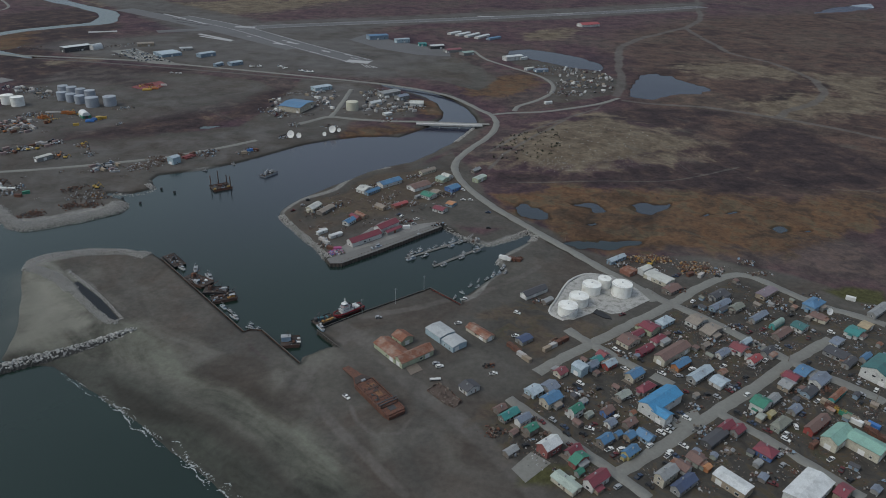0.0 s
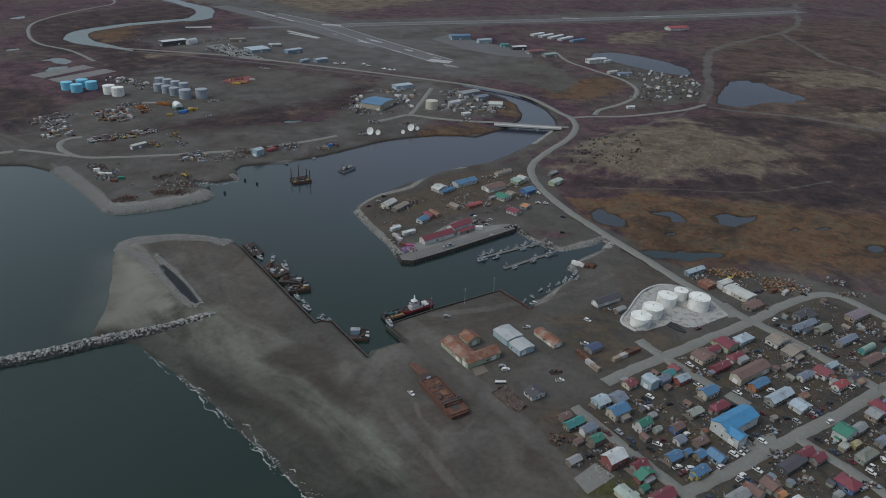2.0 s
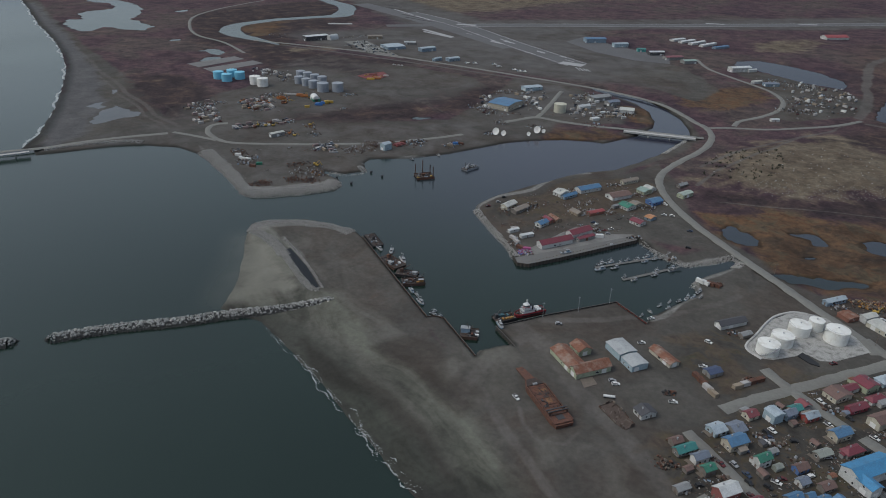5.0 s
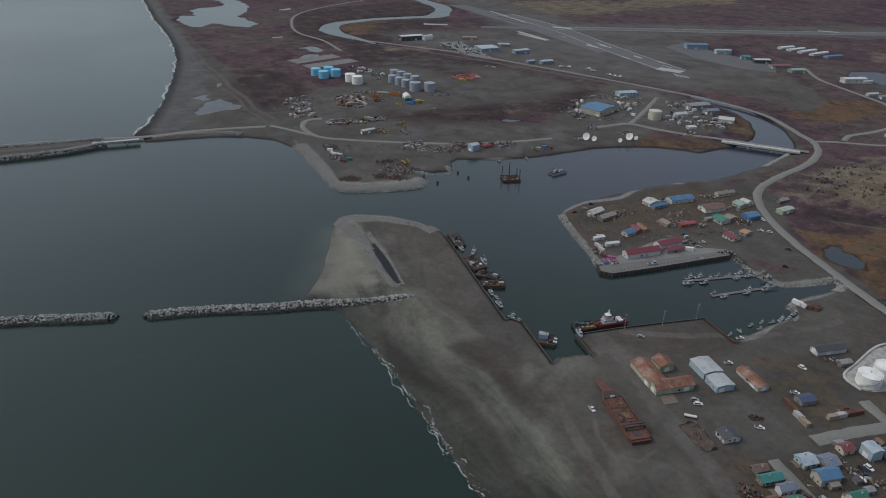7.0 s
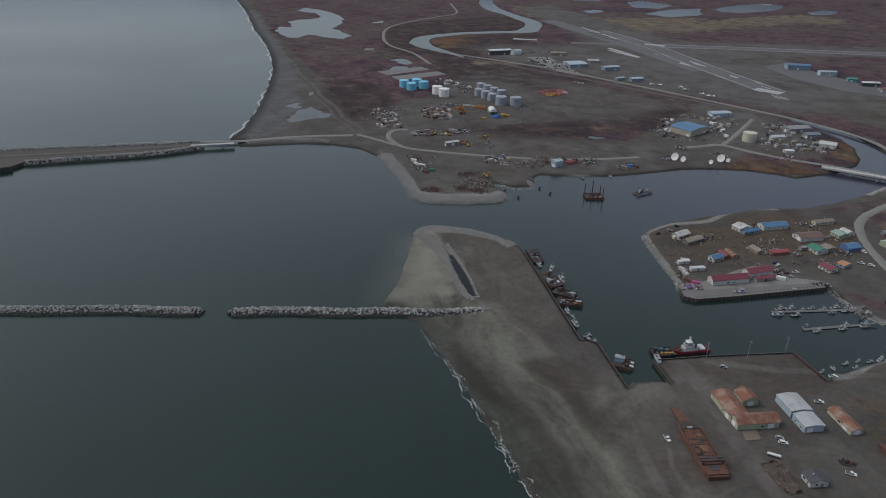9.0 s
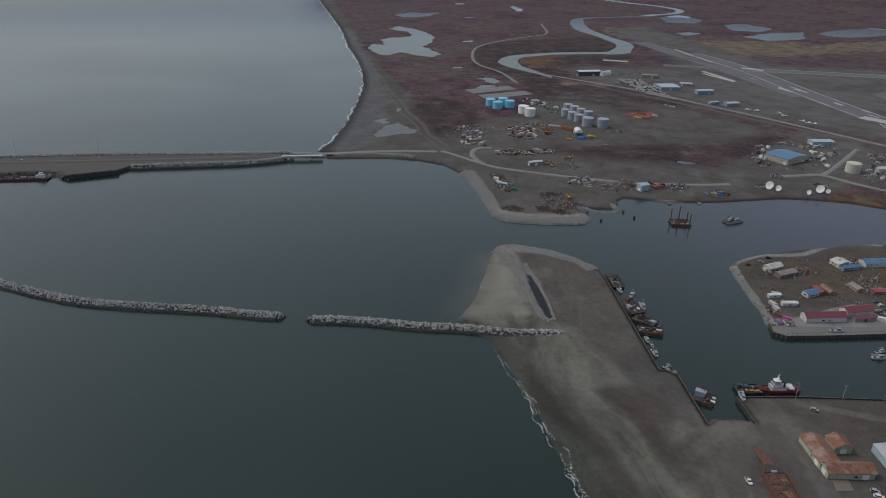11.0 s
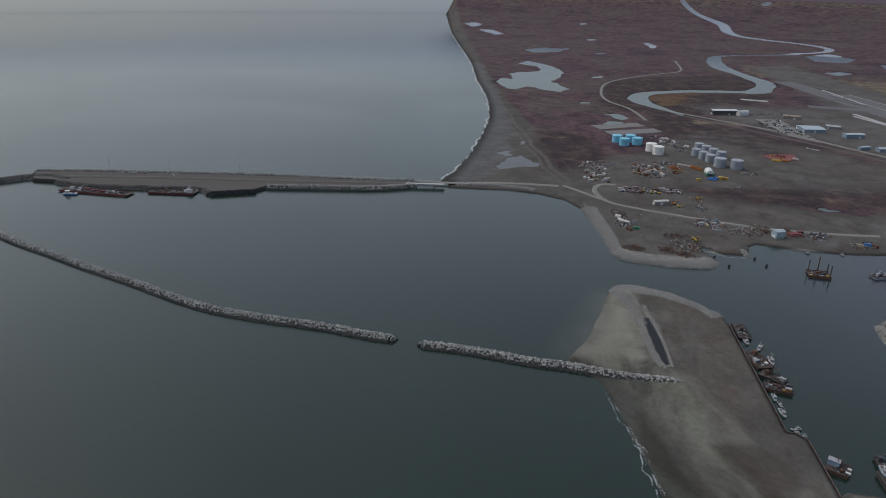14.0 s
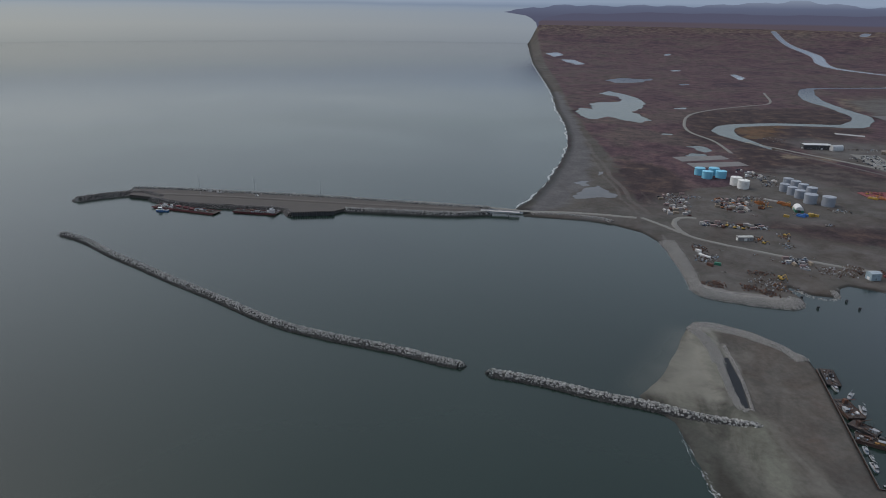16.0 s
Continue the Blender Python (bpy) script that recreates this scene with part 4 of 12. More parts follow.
DAMP.append([(-138.6, 318.3), (-127.3, 335.1), (-105.7, 336.8), (-96.5, 323.4), (-98.1, 309.0), (-85.0, 294.4), (-72.8, 284.2), (-79.6, 275.4), (-96.2, 287.1), (-112.2, 305.4), (-124.3, 301.7)])
DAMP.append([(-187.1, 306.5), (-159.6, 301.2), (-135.9, 284.3), (-112.9, 270.8), (-95.7, 256.7), (-102.2, 253.1), (-128.2, 267.7), (-157.8, 281.7)])
DAMP.append([(-144.6, 293.0), (-129.1, 283.5), (-107.3, 270.0), (-89.4, 256.5), (-71.5, 238.5), (-58.4, 225.3), (-68.5, 224.9), (-85.5, 241.5), (-103.1, 255.9), (-123.5, 267.1)])
DAMP.append([(-48.0, 248.7), (-35.2, 243.7), (-34.4, 237.2), (-45.0, 237.8)])
DAMP.append([(-94.7, 300.4), (-79.4, 301.1), (-69.9, 292.0), (-85.8, 288.8)])
LANE = [(-271.4, 439.0), (-222.0, 442.7), (-192.9, 406.2), (-158.1, 361.5), (-122.0, 336.0), (-138.2, 325.5), (-168.7, 339.4), (-200.2, 372.7), (-240.2, 411.3)]
BAND = []
BAND.append([(-216.1, 312.6), (-199.0, 326.2), (-165.8, 318.5), (-134.2, 301.2), (-107.8, 281.7), (-80.0, 252.4), (-56.9, 231.9), (-70.4, 224.5), (-96.2, 248.0), (-131.0, 273.2), (-160.4, 287.7), (-192.5, 302.0)])
BAND.append([(-98.6, 308.7), (-90.9, 320.3), (-84.5, 311.7), (-89.4, 297.5)])
BAND.append([(-35.7, 271.2), (-25.1, 282.6), (-21.0, 267.7), (-22.8, 255.5), (-31.3, 257.1)])
BAND.append([(-1.1, 268.6), (16.0, 261.2), (18.3, 246.0), (4.9, 249.1)])
BAND.append([(-81.6, 327.3), (-61.3, 345.8), (-55.4, 328.7), (-68.9, 311.8)])
EAST = []
EAST.append([(375.9, 1610.1), (680.6, 1958.0), (1342.4, 2235.6), (733.8, 973.9), (442.5, 535.8), (251.7, 617.3), (306.1, 894.4), (250.3, 946.0)])
EARTH = []
EARTH.append([(22.7, 386.7), (40.8, 400.5), (63.8, 380.9), (54.4, 375.9), (50.0, 383.4), (39.4, 384.8), (27.7, 376.8)])
EARTH.append([(56.3, 368.0), (69.1, 376.1), (80.9, 359.2), (72.7, 351.0), (59.3, 341.4), (53.4, 353.0)])
EARTH.append([(20.3, 288.1), (29.9, 297.0), (34.8, 293.8), (29.1, 281.7), (16.0, 275.8)])
EARTH.append([(85.3, 370.5), (95.1, 379.6), (104.2, 374.1), (98.3, 362.4), (91.1, 364.2)])
EARTH.append([(-104.4, 526.3), (-90.2, 522.4), (-80.3, 551.6), (-65.9, 570.1), (-49.7, 580.1), (-34.9, 589.7), (-30.8, 572.1), (-46.5, 553.6), (-61.5, 540.1), (-72.2, 524.0), (-88.7, 506.7), (-106.4, 505.0)])
EARTH.append([(-120, 540), (-112, 578), (-78, 625), (-26, 672), (5, 660), (12, 612), (-5, 586), (-44, 560), (-85, 548)])
PUDDLES = []
PUDDLES.append([(-646.2, 617.1), (-661.2, 661.9), (-669.8, 697.2), (-634.7, 683.4), (-615.1, 687.7), (-603.7, 662.1), (-614.6, 627.2), (-627.0, 611.3)])
PUDDLES.append([(-693.2, 676.1), (-690.8, 706.8), (-671.8, 693.7), (-670.1, 665.0)])
PUDDLES.append([(-735.4, 758.7), (-718.4, 765.5), (-700.3, 738.9), (-714.4, 735.7)])
TRACKS = []
TRACKS.append((7, [(251.7, 1018.3), (287.9, 1152.3), (314.6, 1302.5), (368.6, 1476.0), (465.9, 1611.8), (579.9, 1754.1), (672.9, 1934.2), (744.0, 2196.1), (812.0, 2392.3)]))
TRACKS.append((6, [(569.5, 1733.8), (562.1, 1554.0), (565.6, 1395.5), (610.8, 1291.4), (614.3, 1186.6), (597.2, 1101.3), (562.3, 1034.3), (487.5, 956.6), (444.2, 916.1)]))
TRACKS.append((5, [(257.6, 985.1), (311.1, 966.0), (371.5, 954.7), (442.6, 915.9), (498.1, 873.5), (545.0, 829.2)]))
TRACKS.append((2.5, [(42.9, 670.3), (83.6, 750.1), (150.4, 855.1), (200.8, 933.9), (236.9, 975.9)]))
TRACKS.append((2.5, [(49.1, 726.3), (95.2, 804.5), (156.5, 871.6), (211.2, 947.4)]))
TRACKS.append((1.6, [(62.5, 635.8), (119.1, 640.8), (182.2, 646.4), (224.6, 656.7), (277.8, 678.2), (315.2, 699.3)]))
TRACKS.append((1.2, [(255.7, 767.7), (273.1, 719.3), (301.3, 694.4), (318.5, 661.8), (357.4, 646.1), (438.1, 640.7)]))
TRACKS.append((1.6, [(251.2, 707.8), (264.5, 673.6), (301.3, 694.4)]))
TRACKS.append((1.2, [(336.5, 663.4), (357.6, 672.0), (371.1, 663.3)]))
TRACKS.append((3.5, [(-1277.5, 1166.3), (-1097.6, 1046.0), (-890.6, 895.3), (-696.5, 752.5), (-580.9, 674.2), (-529.3, 647.2)]))
TRACKS.append((2.5, [(-1103.5, 1035.1), (-895.7, 886.2), (-731.9, 764.8), (-598.1, 671.8), (-536.3, 635.2)]))
TRACKS.append((4, [(-72.7, 256.4), (-75.5, 299.6), (-71.5, 328.1), (-58.6, 354.4)]))
TRACKS.append((3, [(-66.2, 296.9), (-47.1, 270.7), (-30.3, 247.6), (-12.8, 226.5)]))
TRACKS.append((5.5, [(-64.5, 367.7), (-48.6, 355), (-25.3, 324.6), (-4.8, 297.4), (16.2, 271.4), (34.7, 248.4), (48.6, 228.9)]))
TRACKS.append((3, [(-51.5, 378.6), (-22.5, 385.9), (7.2, 403.9), (39.4, 425.7), (75.4, 458.5)]))
TRACKS.append((1.4, [(-44, 290.4), (-39, 277.3), (-31.9, 267.7), (-23.1, 265), (-16.4, 271.3), (-13.9, 279.9)]))
TRACKS.append((1.0, [(-28.6, 265.1), (-17.5, 256.6), (-8.4, 249.1)]))
HILL = [(71.4, 756.6), (120.3, 842.4), (201.9, 896.8), (248.9, 844.1), (306.3, 780.6), (238.4, 704.5), (124.5, 676.1), (42.1, 677.1)]


# ---------------------------------------------------------------- ground, water, far distance
LAND = 2.5


def jitter(points, scale, amount, seed):
    """Points moved about by smooth noise, for uneven edges."""
    rng = np.random.RandomState(seed)
    out = points.copy()
    for f in (1.0, 2.3):
        for axis in (0, 1):
            a, b, c, d = rng.uniform(0, 6.28, 4)
            x, y = points[:, 0] / scale * f, points[:, 1] / scale * f
            out[:, axis] += amount / f * (np.sin(x + a + 1.7 * np.sin(y * 0.7 + b)) + np.sin(y + c + 1.7 * np.sin(x * 0.8 + d))) * 0.5
    return out


def soft(d, width):
    return np.clip(0.5 - d / (2 * width), 0, 1)


def land_height(pts):
    """Height of the ground over the water at places (N, 2), and how near the water's edge they are."""
    built = soft(outline_field(pts, QUAYS, False, 40.0) - 6, 3)[:, None]
    moved = pts + (jitter(pts, 9.0, 0.8, 5) - pts) * (1 - built)
    water = outline_field(moved, [SHORE], True, 90.0)
    sea = water
    inland = outline_field(jitter(jitter(pts, 13.0, 5.0, 15), 4.5, 2.2, 16), PONDS, True, 90.0)
    inland = np.minimum(inland, river_field(jitter(pts, 40.0, 5.0, 25)))
    r = np.hypot(pts[:, 0], pts[:, 1])
    water = np.where(r < 2700, np.minimum(sea, inland), sea)
    flat = soft(outline_field(pts, BEACHES, True, 60.0) - 8, 10)
    slope = np.where(inland < sea, 0.16, 0.7 * (1 - flat) + 0.075 * flat)
    slope = slope + 8.0 * soft(outline_field(pts, QUAYS, False, 40.0) - 12, 2)
    h = np.where(water > 0, LAND * (1 - np.exp(-np.maximum(water, 0) * slope / LAND)), np.maximum(-5, water * 0.35))
    h = np.where(water > 0, h + np.clip((r - 2900) / 1800, 0, 1) ** 2 * 118 * np.clip(sea / 60, 0, 1), h)
    return h, water, flat


def build_ground():
    fine = np.arange(-46, 101.01, 0.15)
    coarse = np.arange(104, 314, 4.0)
    yaw = np.radians(np.r_[fine, coarse, fine[0] + 360])
    dep = np.radians(np.r_[np.arange(58, 22, -0.135), np.arange(22, 9, -0.06), np.arange(9, 2.93, -0.035)])
    rad = np.r_[8, 40, 80, 120, 240 / np.tan(dep), 4705]
    A, Rr = np.meshgrid(yaw, rad, indexing="ij")
    pts = np.stack([-np.sin(A) * Rr, np.cos(A) * Rr], -1).reshape(-1, 2)
    h, water, flat = land_height(pts)
    moved = jitter(pts, 24.0, 5.0, 8)
    hill = soft(outline_field(pts, [HILL], True, 80.0) + 20, 45)
    h += np.where(water > 0, hill * 7.0 * np.clip(water / 20, 0, 1), 0)
    na, nr = len(yaw), len(rad)
    i, j = np.meshgrid(np.arange(na - 1), np.arange(nr - 1), indexing="ij")
    a = i * nr + j
    quads = np.stack([a, a + 1, a + nr + 1, a + nr], -1).reshape(-1, 4)[:, ::-1]
    ob = array_object("ground", np.c_[pts, h], quads, M_GROUND, None, True)
    me = ob.data

    def layer(name, chans):
        at = me.attributes.new(name, "FLOAT_COLOR", "POINT")
        data = np.ones((len(pts), 4), np.float32)
        for k, c in enumerate(chans):
            data[:, k] = c
        at.data.foreach_set("color", data.ravel())

    f = lambda lines, w: soft(outline_field(moved, lines, True, 80.0), w)
    bank = soft(outline_field(moved, [SHORE], True, 80.0) - 12, 7) * (np.hypot(pts[:, 0], pts[:, 1]) < 1000)
    layer("zone_a", (np.maximum(np.maximum(f(GRAVELS[:3] + GRAVELS[5:], 8), f(GRAVELS[3:5], 34)), bank * (1 - f(MARSHES, 6))), f(SANDS, 14), f(MARSHES, 22), f(FANS, 22)))
    layer("zone_b", (np.maximum(f(DRY, 40), 0.42 * np.clip((np.hypot(pts[:, 0], pts[:, 1]) - 4200) / 400, 0, 1)), f(DARK, 30), f(GRASS, 6), f(EARTH, 7)))
    layer("zone_c", (f(YARDS, 14), np.maximum(f(PALE, 4), 0.9 * soft(outline_field(moved, PALE_LINES, False, 80.0) - 3.5, 2)), np.maximum(f(APRONS, 30), 0.46 * f([GRAVELS[1], GRAVELS[6]], 20))))
    worn = jitter(pts, 30.0, 3.0, 18)
    trodden = np.zeros(len(pts))
    for half, line in TRACKS:
        trodden = np.maximum(trodden, min(1.0, 0.45 + half / 8) * soft(outline_field(worn, [smooth_line(line, 12.0)], False, 60.0) - half, max(1.2, half * 0.6)))
    layer("zone_d", (trodden, f(EAST, 60), f(DAMP, 7), np.maximum(f(BAND, 8), 0.5 * f([LANE], 12))))
    far = np.minimum(outline_field(pts, PONDS, True, 60.0), river_field(pts, 60.0))
    at = me.attributes.new("pond", "FLOAT", "POINT")
    at.data.foreach_set("value", np.maximum(np.where(np.hypot(pts[:, 0], pts[:, 1]) > 2690, soft(far, 6), 0), 0.475 * soft(outline_field(jitter(pts, 9.0, 6.0, 31), PUDDLES, True, 60.0), 3)).astype(np.float32))
    at = me.attributes.new("wet", "FLOAT", "POINT")
    at.data.foreach_set("value", np.clip(np.where(water > 0, 1 - water / (5 + (np.interp(pts[:, 1], [290, 345], [70, 24]) - 5) * flat), 1), 0, 1).astype(np.float32))
    tagged(ob, "brown tundra, grey gravel and sandy beach ground", "ground", kind="structure")


build_ground()
s = 4860
wv, wq, wn = [], [], 64
for k in range(wn):
    a = 2 * math.pi * k / wn
    wv.append((s * math.cos(a), s * math.sin(a), 0.0))
tagged(mesh_object("water", wv, [tuple(range(wn))], M_WATER), "dark green-grey sea water with small ripples", "water", kind="structure")


# self-lit far surface: emits a colour graded by height
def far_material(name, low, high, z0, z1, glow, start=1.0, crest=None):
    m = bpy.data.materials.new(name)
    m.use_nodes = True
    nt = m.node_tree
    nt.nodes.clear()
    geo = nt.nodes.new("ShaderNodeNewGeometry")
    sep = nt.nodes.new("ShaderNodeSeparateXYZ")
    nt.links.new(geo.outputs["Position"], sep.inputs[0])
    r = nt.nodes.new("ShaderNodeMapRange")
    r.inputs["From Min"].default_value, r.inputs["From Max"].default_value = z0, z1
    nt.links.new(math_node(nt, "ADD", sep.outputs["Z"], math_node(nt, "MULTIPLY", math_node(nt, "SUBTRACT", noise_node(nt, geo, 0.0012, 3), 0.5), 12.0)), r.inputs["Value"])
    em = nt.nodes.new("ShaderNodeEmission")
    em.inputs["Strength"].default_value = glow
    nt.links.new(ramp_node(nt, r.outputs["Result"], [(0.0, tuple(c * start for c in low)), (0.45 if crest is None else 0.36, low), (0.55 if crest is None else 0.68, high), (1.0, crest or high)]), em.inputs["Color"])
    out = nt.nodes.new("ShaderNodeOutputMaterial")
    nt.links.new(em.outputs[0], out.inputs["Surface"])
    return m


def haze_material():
    """Glowing far water and low sky: paler up to the horizon, a grey cloud line, and lighter in the west."""
    m = far_material("glowing_sea_haze", (0.27, 0.30, 0.315), (0.32, 0.355, 0.385), -20, 330, 1.0)
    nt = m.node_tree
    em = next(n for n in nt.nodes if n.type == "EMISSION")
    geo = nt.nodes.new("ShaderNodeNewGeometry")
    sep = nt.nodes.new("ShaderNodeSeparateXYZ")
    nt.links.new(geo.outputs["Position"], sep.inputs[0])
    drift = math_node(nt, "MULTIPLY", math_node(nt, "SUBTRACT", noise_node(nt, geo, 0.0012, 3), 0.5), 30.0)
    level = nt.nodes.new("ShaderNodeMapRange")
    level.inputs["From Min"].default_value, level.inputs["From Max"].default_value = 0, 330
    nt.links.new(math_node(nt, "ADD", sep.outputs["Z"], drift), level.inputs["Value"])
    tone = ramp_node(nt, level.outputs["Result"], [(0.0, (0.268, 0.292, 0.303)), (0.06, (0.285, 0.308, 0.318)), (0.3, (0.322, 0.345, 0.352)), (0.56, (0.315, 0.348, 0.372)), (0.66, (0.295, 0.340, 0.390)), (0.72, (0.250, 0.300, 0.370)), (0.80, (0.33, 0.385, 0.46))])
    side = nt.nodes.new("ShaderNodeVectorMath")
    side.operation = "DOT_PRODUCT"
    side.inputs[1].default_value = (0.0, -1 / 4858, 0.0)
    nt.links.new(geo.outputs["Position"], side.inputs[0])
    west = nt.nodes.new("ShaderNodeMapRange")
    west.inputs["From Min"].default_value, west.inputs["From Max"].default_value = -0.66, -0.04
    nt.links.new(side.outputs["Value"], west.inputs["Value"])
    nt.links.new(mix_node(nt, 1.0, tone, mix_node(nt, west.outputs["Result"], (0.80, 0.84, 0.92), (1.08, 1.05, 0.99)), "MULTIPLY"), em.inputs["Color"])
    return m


# a self-lit ring stands in for sea and sky past the water's edge
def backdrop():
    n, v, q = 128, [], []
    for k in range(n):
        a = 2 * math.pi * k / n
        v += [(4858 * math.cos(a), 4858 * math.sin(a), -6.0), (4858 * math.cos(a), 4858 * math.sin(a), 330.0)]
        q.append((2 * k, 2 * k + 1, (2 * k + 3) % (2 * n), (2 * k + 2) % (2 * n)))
    tagged(mesh_object("backdrop", v, q, haze_material()), "glowing backdrop of far sea, pale haze and low sky", "sky", kind="structure")


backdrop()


def far_hills():
    """A low range of hills at the edge of the plain, rising behind one another."""
    for row, (dist, base, top, tone) in enumerate(((4849, 90, 285, 0), (4835, 80, 205, 1))):
        yaw = np.radians(np.linspace(-60, 52.3 if row == 0 else 49.5, 260))
        d = np.degrees(yaw)
        crest = np.interp(d, [-60, -20, 10, 20, 26, 31.4, 37, 42, 46, 48.5, 50, 51.5, 52.3], [235, 243, 246, 248, 252, 286, 252, 248, 246, 242, 230, 212, 185]) if row == 0 else np.interp(d, [-60, 10, 20, 30, 40, 47, 49, 51.0], [190, 195, 210, 200, 205, 190, 165, 60])
        crest = crest + 3 * np.sin(d * 1.1) + 1.2 * np.sin(d * 2.9 + 1)
        v = []
        for k, a in enumerate(yaw):
            ux, uy = -math.sin(a), math.cos(a)
            foot = np.interp(d[k], [49.5, 49.62, 50.3, 52.3], [-4, 125, 172, 196])
            v += [(ux * dist, uy * dist, foot), (ux * (dist + 4), uy * (dist + 4), max(foot, (base + crest[k]) / 2)), (ux * (dist + 8), uy * (dist + 8), max(foot, crest[k])), (ux * (dist + 9), uy * (dist + 9), foot)]
        q = [(4 * k + j, 4 * k + j + 1, 4 * k + j + 5, 4 * k + j + 4) for k in range(len(yaw) - 1) for j in range(3)]
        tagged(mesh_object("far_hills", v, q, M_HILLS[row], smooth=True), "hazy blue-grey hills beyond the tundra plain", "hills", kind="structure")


# the hills glow, with distance haze and cloud fade put into their colours
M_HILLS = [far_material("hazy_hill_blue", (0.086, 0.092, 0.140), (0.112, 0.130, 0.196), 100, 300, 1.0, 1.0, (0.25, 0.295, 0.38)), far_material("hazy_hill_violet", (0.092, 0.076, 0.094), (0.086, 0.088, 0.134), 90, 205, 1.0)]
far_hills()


# ---------------------------------------------------------------- roads, runways
def road(name, width, pts, material=None, label="pale grey packed gravel road", z=2.62):
    p = smooth_line(pts, 5.0)
    r = np.hypot(p[:, 0], p[:, 1])
    zz = z + np.clip((r - 500) / 2000, 0, 1) * 0.4
    if z > 3.9:
        zz = np.where(p[:, 0] < -30, np.maximum(2.75, zz + (p[:, 0] + 30) * 0.035), zz)
    tagged(ribbon(name, pts, width, zz, material or M_ROAD, 0.05 if width > 8.5 else 0.14), label, "road", kind="structure")


road("road", 7.4, [(147.7, 409.6), (140.5, 428.1), (118.2, 459.5), (97.2, 491), (73.6, 525), (47.4, 565.6), (28.1, 602.3), (15.1, 637.6), (9.6, 666.8), (11.4, 693.6), (25.4, 733.6), (46.2, 778.2), (58.1, 814.3), (62.3, 852.4), (56.7, 884.1), (44, 905.4), (29.5, 933.5), (6, 972.1), (-27.2, 1001.9), (-79.2, 1031), (-132.5, 1050.2), (-205.6, 1071.4), (-310.4, 1101.9), (-409.1, 1126.7), (-511.9, 1152.6), (-638.6, 1161.2), (-755.6, 1166.8)])
road("road", 7, [(52.8, 833.4), (6.3, 833.2), (-50.3, 836.9), (-107.3, 840.7), (-147.7, 849.1), (-162.9, 834.3), (-185.3, 806.6)], z=3.95)
road("road", 6, [(-147.7, 849.1), (-144.1, 897), (-142.5, 966), (-141.5, 1000.7)])
road("road", 6, [(-214.1, 743.2), (-247.7, 710.2), (-288.9, 678.2), (-337.1, 653), (-375.2, 637.3), (-413.5, 623.5), (-442.5, 616.6), (-463.1, 622.3), (-485.6, 638.3), (-496.9, 656.7), (-495.7, 670.8), (-486.2, 678.4)])
road("road", 5, [(-522.1, 624.8), (-494.3, 622.9), (-459.7, 617.3)])
road("road", 6, [(58.1, 884.3), (85, 895.9), (127.6, 906.7), (169, 929.4), (213.5, 959.6), (249.5, 996.8)])
road("road", 6.2, [(89.5, 905), (97.9, 932.8), (126.6, 967.9), (152.8, 1015.3), (162.7, 1072.1), (149.1, 1131.4), (103.2, 1201.7), (66.7, 1261.3), (46.3, 1341.8)])
road("road", 7, [(-524.7, 619), (-558, 589.5), (-587.2, 557.5), (-612.2, 523.6), (-647.7, 493.9), (-689.1, 456.7), (-719, 426.4)])
road("road", 6, [(-703.9, 1052.7), (-792.3, 1122.9), (-882.2, 1167.5), (-960.8, 1248.5), (-1034.8, 1364.3), (-1061.2, 1491.9), (-1060.9, 1618.3), (-1068.4, 1726.1), (-1212.6, 1920.6)])
road("road", 6.2, [(38.3, 299.6), (54.6, 280.5), (69.6, 263.5), (85.6, 245.8), (97.9, 231)])
road("road", 6.9, [(86.9, 245.9), (105.1, 259.2), (127.1, 276.5), (150.9, 294.6), (176.7, 313.9), (209.4, 341), (222.2, 350.5), (248.8, 369.3)])
road("road", 6.4, [(150.4, 293.2), (163.3, 279.5), (176.8, 263.5), (188.7, 247.7), (198.1, 235.1)])
road("road", 7.4, [(144.2, 426.7), (155.5, 409.3), (173.3, 392), (191.1, 369.2), (209.7, 345.7), (223.3, 331.1), (239.1, 317.1), (248.5, 306.5)])
road("road", 7.2, [(56.4, 323.5), (75.1, 340.2), (92.9, 354.3), (125.4, 380.8), (156.4, 405.5), (186.4, 432.7), (213.6, 451.5), (230.2, 450.8), (246.7, 430.7), (262.1, 412), (282.3, 398.4), (295.1, 388.6)])
road("road", 7, [(80.7, 370.8), (93.2, 355.5), (106, 341.8), (119.5, 327.9)])
road("road", 7, [(123.7, 324.8), (132.5, 315.8)])


# ---------------------------------------------------------------- building materials
def paint(name, color, rough=0.75, stain=None, amount=0.55):
    grey = sum(color) / 3
    color = tuple(c * 0.72 + grey * 0.08 for c in color)
    return mat(name, color, rough, vary=0.2, scale=0.35, stain=stain or tuple(c * 0.45 + 0.02 for c in color), stain_scale=0.28, stain_amount=amount)


def sheet_metal(name, color, rough=0.5, stain=None, amount=0.55):
    grey = sum(color) / 3
    color = tuple(c * 0.68 + grey * 0.14 for c in color)
    return mat(name, color, rough, vary=0.2, scale=0.4, stain=stain or tuple(c * 0.5 + 0.03 for c in color), stain_scale=0.22, stain_amount=amount + 0.05, spec=0.4)


